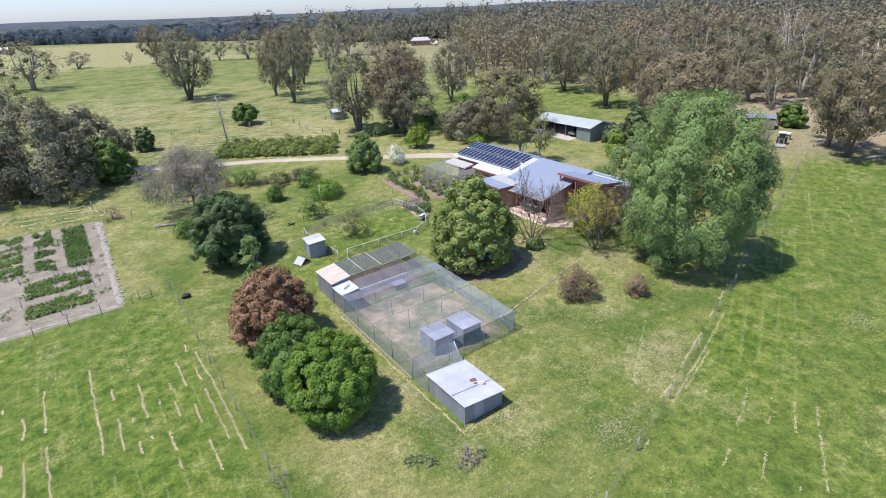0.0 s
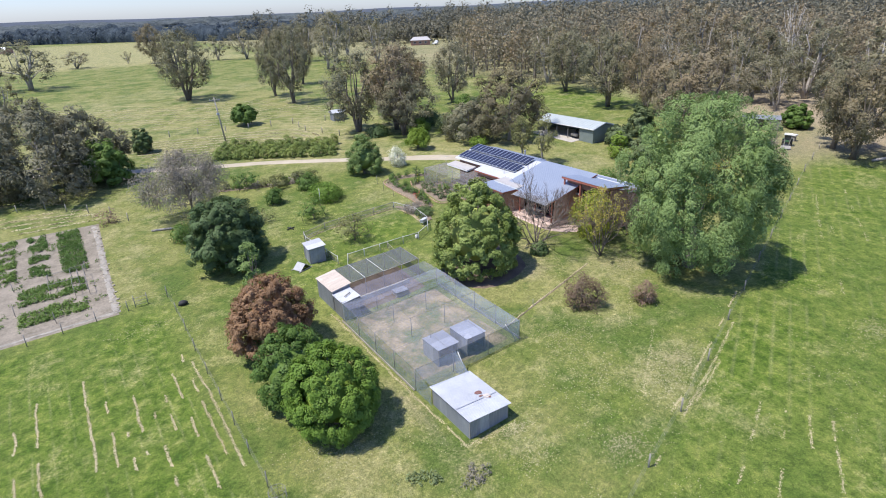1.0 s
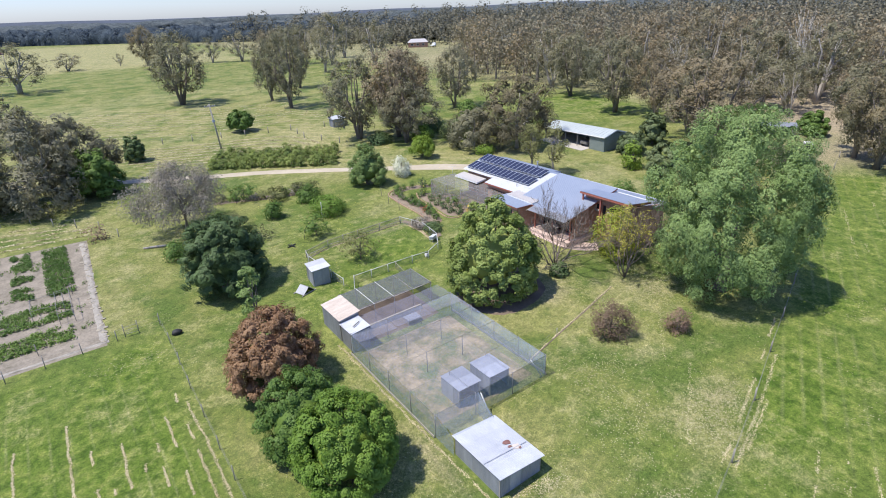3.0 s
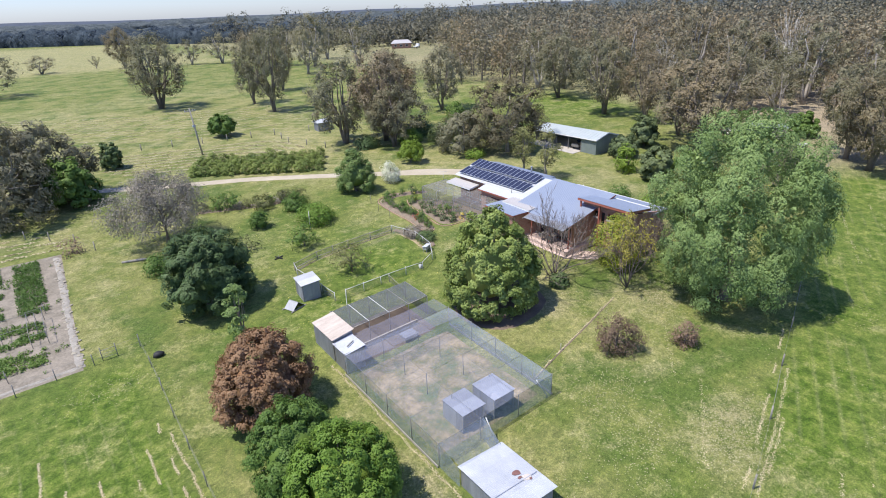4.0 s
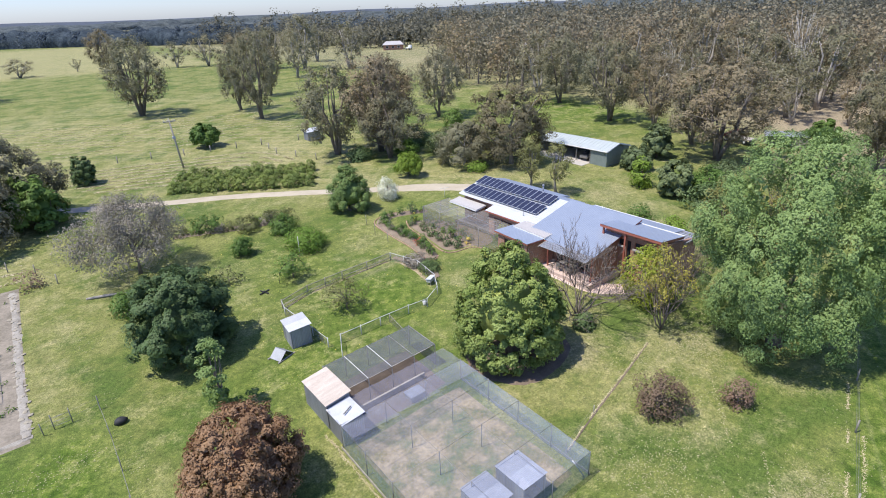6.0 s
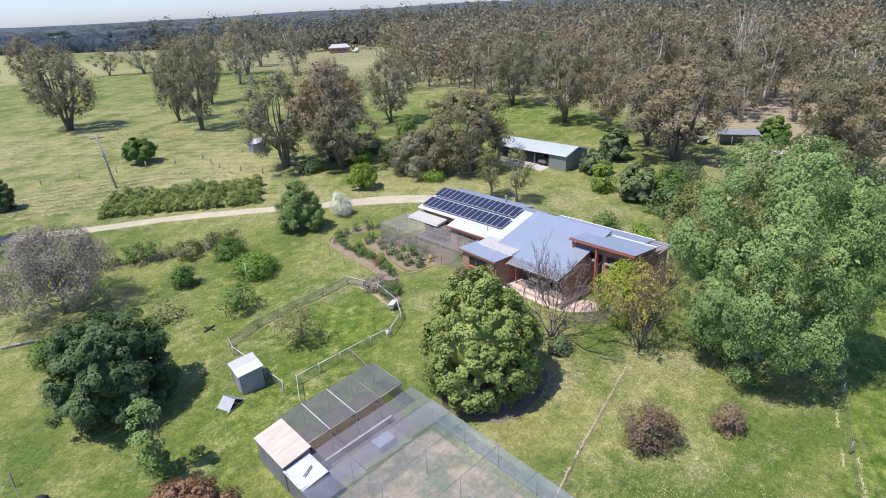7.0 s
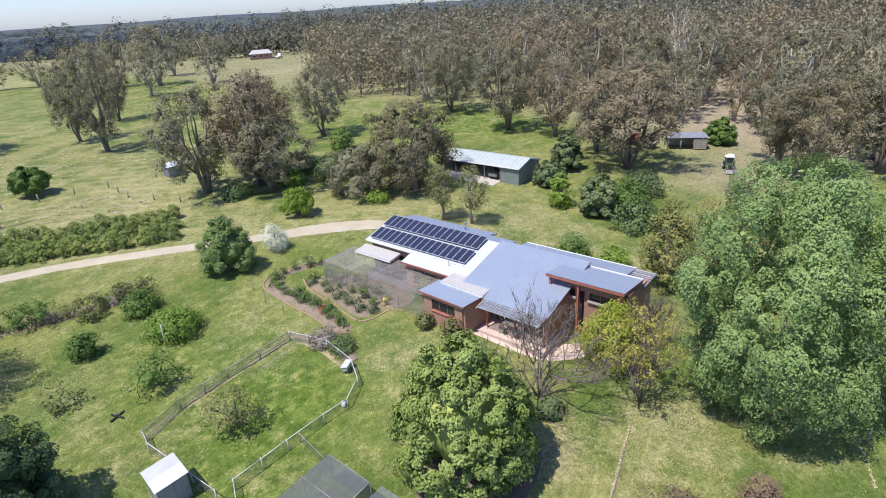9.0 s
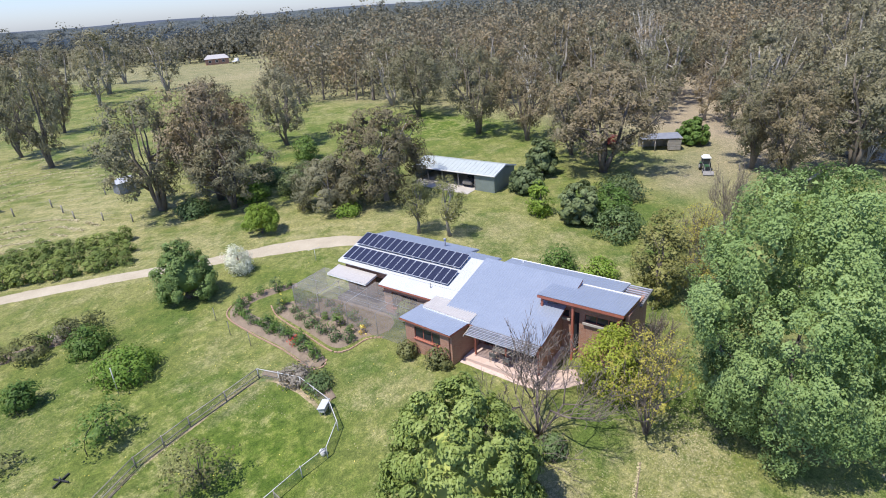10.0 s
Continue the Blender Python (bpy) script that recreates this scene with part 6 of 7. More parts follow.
plant("feathery_tree", "grey feathery tree with fine drooping foliage", "tree", 12.1, 76.9, 8.4, 11.0, "open", 17, leaf=L_GREY, n=470, r=0.055, count=60, size=0.18, slim=0.5, droop=1.0, flat=1.5, limbs=24, bark=BARK, inner=0.3, fork=0.22, wobble=0.3, up=0.1, profile=[(0.28, 0.8), (0.42, 1.0), (0.6, 0.98), (0.78, 0.8), (0.92, 0.5), (0.98, 0.2)])
bare_tree("leafless_tree", "leafless grey-brown tree with many fine upright twigs", 39.0, 39.3, 9.6, 10.4, 5, 5)
bare_tree("yellowing_tree", "twiggy tree with sparse yellow-green leaves", 42.6, 33.6, 8.0, 6.4, 8, 4, L_YELLOW, 11)
bare_tree("leafless_shrub", "leafless brown shrub against the house wing", 48.6, 35.0, 5.4, 4.5, 21, 5)
plant("yellow_bush", "bright yellow-green bush beside the brick wall", "bush", 44.8, 36.6, 5.4, 4.6, "shrub", 18, leaf=L_BUTTER, n=150, r=0.11, size=0.2, count=46)
plant("brown_bush", "rounded brown twiggy bush on the lawn", "bush", 34.2, 28.6, 3.0, 3.5, "shrub", 19, leaf=L_BROWN, n=80, r=0.13, size=0.16, count=50)
plant("brown_bush", "small rounded brown twiggy bush on the lawn", "bush", 38.9, 25.5, 2.2, 2.0, "shrub", 20, leaf=L_BROWN, n=50, r=0.15, size=0.14, count=40)
plant("green_tree", "full bright green garden tree by the driveway", "tree", 38.4, 77.0, 6.2, 6.0, "dome", 22, leaf=L_FRESH, n=480, r=0.05, count=40, lobes=60, lobe=0.09, size=0.2, jitter=0.3, profile=[(0.06, 0.8), (0.22, 1.0), (0.45, 0.92), (0.7, 0.7), (0.88, 0.42), (0.97, 0.15)])
plant("blossom_shrub", "white-flowering shrub beside the driveway", "shrub", 44.4, 77.0, 3.0, 3.2, "shrub", 23, leaf=L_BLOSSOM, n=90, r=0.14, size=0.18, count=44)
plant("weeping_tree", "small lime-green weeping tree on the lawn", "tree", 52.6, 83.4, 3.6, 4.6, "dome", 24, leaf=L_LIME, n=288, r=0.06, count=34, lobes=36, size=0.2, droop=0.9, flat=1.3, middle=0.4, profile=[(0.3, 0.9), (0.45, 1.0), (0.7, 0.85), (0.9, 0.5), (0.97, 0.2)])
plant("pen_tree", "small sparse olive tree inside the pen", "tree", 25.2, 55.0, 3.4, 4.0, "open", 25, leaf=L_OLIVE, count=22, size=0.22, n=50)
plant("low_bush", "green bush beside the dark tree", "bush", 9.2, 68.6, 2.0, 3.1, "shrub", 26)
plant("twiggy_bush", "sparse brown-leafed bush by the vegetable plot", "bush", 2.6, 81.6, 1.7, 3.0, "shrub", 27, leaf=L_BROWN, n=18, count=16)
plant("citrus_tree", "low round green citrus tree in the orchard", "fruit tree", 22.4, 73.5, 2.0, 2.5, "shrub", 28, "orchard trees")
plant("citrus_tree", "low round green citrus tree in the orchard", "fruit tree", 28.6, 76.6, 2.1, 3.5, "shrub", 29, "orchard trees", n=60, r=0.15)
plant("citrus_tree", "broad dark-green citrus tree in the orchard", "fruit tree", 28.4, 70.0, 2.3, 4.6, "shrub", 30, "orchard trees", leaf=L_GREEN, n=90, r=0.13)
plant("fruit_tree", "open sparse fruit tree in the orchard", "fruit tree", 24.2, 64.4, 2.8, 4.0, "open", 31, "orchard trees", leaf=L_SHRUB, n=34, size=0.24)
plant("fruit_tree", "open sparse fruit tree in the orchard", "fruit tree", 21.3, 83.0, 2.2, 4.5, "open", 32, "orchard trees", leaf=L_SHRUB, n=40, size=0.24)
plant("fruit_tree", "low pale-flowering fruit bush in the orchard", "fruit tree", 25.2, 80.4, 1.6, 4.0, "open", 33, "orchard trees", leaf=L_OLIVE, n=40, size=0.24)
plant("fruit_tree", "low pale-flowering fruit bush in the orchard", "fruit tree", 29.4, 80.6, 1.6, 4.0, "open", 34, "orchard trees", leaf=L_OLIVE, n=40, size=0.24)
plant("fruit_tree", "bare-branched fruit bush in the orchard", "fruit tree", 18.6, 67.8, 1.8, 3.4, "open", 35, "orchard trees", leaf=L_OLIVE, n=14, count=10)
stake = thing("tree_stake", "pale stake leaning by the citrus tree", "stake", at(26.9, 68.6, 0))
part("pole", tube([(0, 0, -0.2), (0.1, 0.05, 2.4)], 0.035, 6), RAIL, stake)
plant("understorey_bush", "dark green bush under the leafless tree", "bush", 38.2, 38.0, 1.2, 1.8, "shrub", 36, leaf=L_DARK)
plant("wall_shrub", "yellow-green shrub by the front room wall", "shrub", 41.0, 51.4, 1.3, 1.6, "shrub", 37, leaf=L_OLIVE, n=24)
plant("wall_shrub", "yellow-green shrub by the front room wall", "shrub", 41.3, 48.6, 1.3, 2.2, "shrub", 38, leaf=L_OLIVE, n=24)
plant("courtyard_shrub", "green shrub in the recess of the house front", "shrub", 45.0, 54.3, 1.8, 2.2, "shrub", 39, leaf=L_LIME, n=24)
plant("hedge_shrub", "grey-green flowering shrub along the pen fence", "shrub", 35.0, 57.6, 1.0, 2.6, "shrub", 40, leaf=L_GREY, n=40, size=0.2)
plant("hedge_shrub", "green shrub along the pen fence", "shrub", 35.2, 55.4, 0.9, 2.4, "shrub", 41, leaf=L_DARK, n=40, size=0.2)
for i, (x, y) in enumerate(((18.4, 84.2), (20.0, 84.0), (22.6, 82.6), (23.8, 82.2), (26.8, 81.4), (28.2, 81.0))):
    plant("berry_bush", "low pale-flecked bush in the orchard row", "bush", x, y, 1.1, 2.0, "shrub", 400 + i, "orchard row bushes", leaf=(L_OLIVE, L_SHRUB, L_GREY)[i % 3], n=18, count=24, size=0.2)
# behind the house
plant("young_gum", "slim young tree with pale yellow-green tufts behind the house", "tree", 61.6, 65.8, 7.4, 4.4, "gum", 42, leaf=L_TUFT, n=44, r=0.15, size=0.28, count=70, bark=PALE_BARK)
plant("young_gum", "slim young tree with olive tufts behind the house", "tree", 62.7, 62.1, 7.4, 4.2, "gum", 43, leaf=L_TUFT, n=36, r=0.14, size=0.28, count=70, bark=PALE_BARK)
plant("casuarina_tree", "broad brown-green drooping tree beside the machinery shed", "tree", 68.6, 76.6, 12.6, 12.5, "gum", 44, leaf=L_GUM_WARM, n=320, r=0.06, count=56, size=0.4, slim=0.3, lobes=32, lobe=0.13, stretch=0.9, droop=0.9, profile=[(0.08, 0.6), (0.3, 0.95), (0.55, 1.0), (0.8, 0.75), (0.97, 0.25)])
plant("casuarina_tree", "lower olive tree beside the casuarina", "tree", 62.6, 81.6, 7.0, 9.5, "gum", 45, leaf=L_GUM, n=200, r=0.07, count=48, size=0.38, lobes=24, lobe=0.13, stretch=0.9, profile=[(0.05, 0.8), (0.35, 1.0), (0.7, 0.8), (0.97, 0.3)])
plant("low_bush", "green bush at the foot of the casuarina", "bush", 62.0, 77.6, 1.6, 3.6, "shrub", 46, leaf=L_GREEN)
plant("garden_shrub", "green garden shrub behind the wing", "shrub", 60.6, 47.6, 2.6, 3.8, "shrub", 47, n=60, r=0.15)
plant("garden_shrub", "green garden shrub behind the wing", "shrub", 60.6, 43.4, 2.2, 3.6, "shrub", 48, n=60, r=0.15, leaf=L_GREEN)
plant("tall_bush", "tall dark tree with yellow-green tips beside the wing", "tree", 59.6, 37.6, 9.0, 4.6, "open", 49, leaf=L_TIPS, n=110, r=0.12, count=46, size=0.28, profile=[(0.06, 0.8), (0.4, 1.0), (0.75, 0.7), (0.97, 0.25)])
plant("shrubbery", "olive-green round shrub behind the lawn", "shrub", 73.2, 50.4, 4.8, 5.0, "dome", 50, leaf=L_SAGE, n=288, r=0.06, count=30, lobes=36, size=0.36)
plant("shrubbery", "light green young tree behind the lawn", "tree", 73.4, 55.6, 4.6, 3.4, "shrub", 51, leaf=L_LIME, n=50, r=0.17, size=0.34)
plant("shrubbery", "grey-green shrub beside the machinery shed", "shrub", 80.0, 60.8, 3.4, 4.8, "dome", 52, leaf=L_SAGE, n=288, r=0.06, count=28, lobes=36, size=0.36)
plant("shrubbery", "tall grey-green tree beside the machinery shed", "tree", 87.6, 62.0, 5.4, 4.8, "dome", 53, leaf=L_SAGE, n=288, r=0.06, count=30, lobes=36, size=0.4)
plant("shrubbery", "low dark shrub behind the lawn", "shrub", 72.0, 45.2, 2.8, 6.0, "shrub", 54, leaf=L_DARK, n=70, r=0.13, size=0.34)
plant("shrubbery", "low green shrub behind the lawn", "shrub", 77.5, 48.0, 3.4, 5.6, "shrub", 55, leaf=L_SHRUB, n=70, r=0.13, size=0.34)
plant("shrubbery", "grey-green low shrub by the yard", "shrub", 83.4, 48.6, 2.6, 6.5, "shrub", 56, leaf=L_SAGE, n=70, r=0.13, size=0.34)
bare_tree("leafless_tree", "leafless brown sapling beyond the weeping tree", 76.6, 35.0, 9.0, 6.0, 31, 5)
bare_tree("yellowing_tree", "twiggy sapling with sparse olive leaves beyond the weeping tree", 68.4, 36.4, 6.2, 6.5, 33, 5, L_YELLOW, 6)
bare_tree("yellowing_tree", "low spreading twiggy tree with thin yellow leaves", 63.8, 34.6, 4.2, 6.0, 35, 5, L_YELLOW, 5)
plant("round_shrub", "bright green round shrub by the yard", "shrub", 112.5, 46.4, 4.2, 5.2, "dome", 57, leaf=L_SHRUB, n=256, r=0.06, count=28, lobes=32, size=0.36)
for i, (x, y, h, w, lf) in enumerate(((60.5, 95.0, 2.4, 5.0, L_GREEN), (65.5, 98.5, 3.0, 6.0, L_DARK), (70.5, 96.0, 2.2, 5.0, L_SAGE), (66.0, 90.5, 3.6, 6.5, L_SAGE), (70.0, 87.0, 4.2, 7.0, L_GUM_WARM), (74.5, 92.5, 2.0, 4.0, L_GREEN), (52.5, 97.4, 1.8, 4.6, L_DARK), (78.0, 103.0, 4.0, 5.0, L_SHRUB), (76.0, 84.0, 3.8, 6.0, L_SAGE))):
    plant("understorey_shrub", ("dark green shrub under the gum trees", "sage-green shrub under the gum trees")[lf is L_SAGE], "shrub", x, y, h, w, "shrub", 300 + i, leaf=lf, n=70, r=0.13, size=0.36)
# paddock trees
plant("paddock_shrub", "upright dark oval shrub in the paddock", "shrub", 12.8, 117.8, 4.6, 3.9, "dome", 58, leaf=L_DARK, n=288, r=0.06, count=30, lobes=36, size=0.28)
plant("paddock_tree", "small round-headed green tree in the paddock", "tree", 35.2, 127.6, 4.4, 6.2, "dome", 59, leaf=L_SHRUB, n=288, r=0.06, count=28, lobes=36, size=0.36, profile=[(0.22, 0.6), (0.4, 1.0), (0.7, 0.9), (0.96, 0.3)])
plant("lane_tree", "bright green spreading tree by the lane", "tree", 5.2, 100.6, 6.8, 7.2, "dome", 60, leaf=L_SHRUB, n=288, r=0.06, count=32, lobes=36, size=0.42)

for i, (x, y, h, w) in enumerate(((-3.2, 99.8, 14.0, 15.0), (2.0, 106.0, 11.5, 12.0), (-10.4, 103.0, 12.0, 13.0))):
    plant("casuarina_tree", "dense dark brown-green drooping tree beside the lane", "tree", x, y, h, w, "gum", 310 + i, "trees beside the lane", leaf=L_GUM_LANE, n=360, r=0.055, count=46, size=0.42, slim=0.36, droop=1.0, lobes=40, lobe=0.115, stretch=1.0, inner=0.6, reach=0.6, profile=[(0.06, 0.7), (0.25, 0.98), (0.5, 1.0), (0.75, 0.76), (0.97, 0.25)])
EDGE_PROFILE = [(0.12, 0.5), (0.28, 0.85), (0.5, 1.0), (0.72, 0.9), (0.88, 0.62), (0.97, 0.25)]
LOW_PROFILE = [(0.06, 0.8), (0.3, 1.0), (0.6, 0.95), (0.85, 0.6), (0.97, 0.25)]
GUM_PROFILE = [(0.2, 0.4), (0.34, 0.78), (0.54, 1.0), (0.72, 0.92), (0.87, 0.66), (0.97, 0.25)]
GUM_NEAR = dict(n=392, r=0.05, count=29, size=0.32, slim=0.42, droop=1.0, up=0.25, flat=1.05, stems=4, lobes=56, lobe=0.1, stretch=0.95, taper=0.2, inner=0.5, wobble=0.35, jitter=0.16, profile=GUM_PROFILE, bark=BARK)
GUM = dict(n=130, r=0.066, count=25, size=0.38, slim=0.45, droop=1.0, up=0.25, flat=1.05, stems=3, lobes=26, lobe=0.115, stretch=0.95, taper=0.2, inner=0.45, wobble=0.38, jitter=0.16, profile=GUM_PROFILE, limbs=9)
gum_spots = [
    (33.6, 174.8, 19.0, 17.0), (49.5, 318.0, 18.0, 15.0), (54.4, 161.0, 16.8, 10.0), (53.8, 145.6, 19.0, 11.5), (69.8, 178.0, 15.0, 9.0),
    (51.0, 103.4, 15.5, 14.0), (57.8, 99.2, 16.8, 13.5), (56.4, 94.2, 11.0, 11.5), (63.0, 104.6, 16.0, 13.0), (83.4, 114.4, 14.8, 12.0),
    (113.4, 104.4, 15.5, 14.0), (104.8, 83.6, 15.5, 13.0), (104.0, 72.6, 14.0, 10.0), (92.4, 54.4, 15.6, 17.0), (98.6, 62.0, 13.0, 10.0),
    (102.6, 36.0, 14.0, 10.0), (98.4, 31.6, 14.0, 12.0), (106.8, 24.0, 17.0, 14.0),
    (-3.0, 245.0, 16.5, 22.0), (-9.0, 148.0, 14.0, 12.0), (-16.0, 155.0, 14.0, 14.0), (16.5, 327.0, 8.0, 15.0), (39.3, 332.0, 6.0, 4.5),
    (88.0, 294.0, 14.0, 16.0), (76.0, 302.0, 12.0, 12.0), (109.0, 236.0, 21.0, 20.0), (101.0, 250.0, 17.0, 14.0), (120.0, 218.0, 18.0, 16.0),
    (98.0, 282.0, 14.0, 14.0), (60.0, 318.0, 13.0, 14.0), (112.0, 300.0, 15.0, 16.0), (128.0, 262.0, 16.0, 15.0), (94.0, 211.0, 16.0, 13.0),
]
near_spots, far_spots = gum_spots[:18], gum_spots[18:]
starts = near_spots[:5] + far_spots[:5]
models = []
for i in range(10):
    models.append(plant("gum_tree", "tall gum tree with pale limbs and drooping grey-green clumps", "tree", *starts[i][:2], 16.0, 13.0, "gum", 70 + i, "gum trees", **(GUM_NEAR if i < 5 else GUM), leaf=(L_GUM, L_GUM_WARM, L_GUM)[i % 3]))
    x, y, h, w = starts[i]
    models[-1].scale = (w / 13.0, w / 13.0, h / 16.0)
rng = np.random.default_rng(5)


def copy_gum(model, x, y, h, w, label=""):
    ob = copy_thing(model, pose(x, y, gz(x, y) - 0.03, 0, 0, float(rng.random() * 360)))
    ob.scale = (w / 13.0, w / 13.0, h / 16.0)
    return ob


for x, y, h, w in near_spots[5:]:
    copy_gum(models[int(rng.integers(5))], x, y, h, w)
for x, y, h, w in far_spots[5:]:
    copy_gum(models[5 + int(rng.integers(5))], x, y, h, w)


# ---- woods ----
def wood_edge(y):
    return np.interp(y, [-80, -20, 12, 26, 36, 46, 60, 68, 90, 108, 122, 150, 200, 212, 236, 262, 300, 420], [104, 104, 107, 109, 116, 122, 116, 122, 124, 124, 118, 112, 150, 206, 232, 236, 170, 150])


near, far = [], []
for gy in np.arange(-80, 560, 8.6):
    for gx in np.arange(80, 560, 8.6):
        x, y = gx + rng.uniform(-3.6, 3.6), gy + rng.uniform(-3.6, 3.6)
        if x < wood_edge(y) + 2:
            continue
        d = math.hypot(x - 25, y - 30)
        sparse = 0.25 if y > 250 and x < 260 else 0.12
        if rng.random() < np.interp(d, [220, 280, 420, 560], [0, 0.3, 0.64, 0.8]):
            continue
        if rng.random() < sparse or math.hypot(x - 187, (y - 284) * 1.0) < 16 or math.hypot(x - 232, y - 260) < 13:
            continue
        h = rng.uniform(9, 19) if rng.random() < 0.8 else rng.uniform(18, 24)
        (near if d < 132 else far).append((x, y, h, min(14.5, h * rng.uniform(0.66, 1.0)) * float(np.interp(d, [220, 300, 500], [1.0, 1.1, 1.25]))))
for x, y, h, w in near:
    copy_gum(models[5 + int(rng.integers(5))], x, y, h, w)


def far_wood(name, label, spots, leaf, seed, per=8, count=22, size=1.4, trunks=True, slim=0.5, droop=0.4, flat=0.8, up=0.6, profile=GUM_PROFILE, full=0.2):
    """Trees too far off to count, as one mass of leaves and one of stems."""
    rng = np.random.default_rng(seed)
    cs, rs = [], []
    v, f = [], []
    for x, y, h, w in spots:
        z = gz(x, y)
        c = clump_centres(rng, profile, h, w * 0.85, per, 0.35, 0.3, True)
        cs.append(c + np.array([x, y, z]))
        rs.append(np.full(per, w * full) * rng.uniform(0.7, 1.3, per))
        if trunks:
            tube_data(v, f, [(x, y, z - 0.3), (x + rng.normal() * 0.5, y + rng.normal() * 0.5, z + h * 0.5)], [0.02 * h, 0.008 * h], 4)
    cs, rs = np.concatenate(cs), np.concatenate(rs)
    d = leaf_arrays(rng, cs, rs, count, size, slim, droop, flat, up=up, jitter=0.14)
    me = leaf_mesh(name, *d)
    me.materials.append(leaf)
    ob = tagged(new(name, me), label, "woods", "", "stuff")
    part("inner_crowns", inner_leaves(rng, cs, rs, 4, flat, size * 1.5), leaf, ob)
    if trunks:
        part("stems", mesh_from("stems", v, f), BARK, ob)
    return ob


def canopy(name, label, inside, x0, x1, y0, y1, step, tall, rise, mat, seed):
    """A closed, lumpy sheet of tree tops over the part of a field where inside(x, y) holds, let down to the ground at its rim."""
    r = np.random.default_rng(seed)
    nx, ny = int((x1 - x0) / step) + 1, int((y1 - y0) / step) + 1
    X, Y = np.meshgrid(x0 + step * np.arange(nx), y0 + step * np.arange(ny), indexing="ij")
    X, Y = X + r.uniform(-0.35, 0.35, X.shape) * step, Y + r.uniform(-0.35, 0.35, Y.shape) * step
    ok = np.array([[inside(a, b) for a, b in zip(p, q)] for p, q in zip(X, Y)])
    core = ok.copy()
    core[1:-1, 1:-1] &= ok[2:, 1:-1] & ok[:-2, 1:-1] & ok[1:-1, 2:] & ok[1:-1, :-2]
    lumps = np.array([[noise.noise(Vector((a / (3.2 * step), b / (3.2 * step), seed))) for a, b in zip(p, q)] for p, q in zip(X, Y)])
    Z = height(X, Y) + np.where(core, tall + rise * (1.3 * lumps + r.uniform(-0.6, 0.6, X.shape)), -0.3)
    faces = []
    for i in range(nx - 1):
        for j in range(ny - 1):
            if ok[i, j] and ok[i + 1, j] and ok[i, j + 1] and ok[i + 1, j + 1]:
                a = i * ny + j
                faces.append((a, a + ny, a + ny + 1, a + 1))
    me = mesh_from(name, np.stack([X.ravel(), Y.ravel(), Z.ravel()], 1), faces, True)
    me.materials.append(mat)
    return tagged(new(name, me), label, "woods", "", "stuff")


def belt_of_trees(name, label, pts, wide, tall, step, mat, seed):
    """A closed belt of trees along a line: steep lumpy sides and an uneven top."""
    r = np.random.default_rng(seed)
    q = spline([(a, b) for a, b in pts], step)
    prof = ((-0.5, 0.0), (-0.52, 0.45), (-0.42, 0.8), (-0.2, 0.97), (0.05, 1.0), (0.3, 0.9), (0.48, 0.5), (0.5, 0.0))
    verts, faces = [], []
    for i, (x, y) in enumerate(q):
        a, b = q[max(i - 1, 0)], q[min(i + 1, len(q) - 1)]
        d = Vector((b[0] - a[0], b[1] - a[1])).normalized()
        end = min(1.0, 0.25 + min(i, len(q) - 1 - i) / 3)
        hi = tall * end * (1 + 0.35 * noise.noise(Vector((x / (4 * step), y / (4 * step), seed))) + r.uniform(-0.12, 0.12))
        for s, h in prof:
            o = wide * s * (1 + r.uniform(-0.15, 0.15))
            X, Y = x - d.y * o + r.normal() * step * 0.12, y + d.x * o + r.normal() * step * 0.12
            verts.append((X, Y, gz(X, Y) - 0.3 + hi * h * (1 + (r.uniform(-0.16, 0.16) if h else 0))))
    m = len(prof)
    for i in range(len(q) - 1):
        faces += [(i * m + k, i * m + k + 1, i * m + m + k + 1, i * m + m + k) for k in range(m - 1)]
    me = mesh_from(name, verts, faces, True)
    me.materials.append(mat)
    return tagged(new(name, me), label, "woods", "", "stuff")


def deep_wood(x, y):
    """Well inside the gum woods, off the neighbours' clearings."""
    return x > wood_edge(y) + 14 and math.hypot(x - 25, y - 30) > 165 and math.hypot(x - 187, y - 284) > 62 and math.hypot(x - 232, y - 260) > 18 and noise.noise(Vector((x / 40, y / 40, 7.0))) < 0.32


middle = [s for s in far if math.hypot(s[0] - 25, s[1] - 30) < 235]
back = [s for s in far if math.hypot(s[0] - 25, s[1] - 30) >= 235]
far_wood("gum_woods", "dense grey-green gum woodland", middle[::2], L_WOODS, 91, 14, 24, 0.76, True, 0.58, 1.0, 0.9, 0.3, EDGE_PROFILE, 0.2)
far_wood("gum_woods", "dense brownish gum woodland", middle[1::2], L_WOODS_WARM, 92, 14, 24, 0.76, True, 0.58, 1.0, 0.9, 0.3, EDGE_PROFILE, 0.2)
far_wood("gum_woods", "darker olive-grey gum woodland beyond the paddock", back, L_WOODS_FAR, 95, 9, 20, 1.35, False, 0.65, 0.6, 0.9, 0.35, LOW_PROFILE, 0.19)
# sheet added to close the thin woods; shade between crowns is in its colour
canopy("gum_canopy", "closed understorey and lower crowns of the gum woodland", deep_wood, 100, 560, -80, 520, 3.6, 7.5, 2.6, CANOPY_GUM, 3)

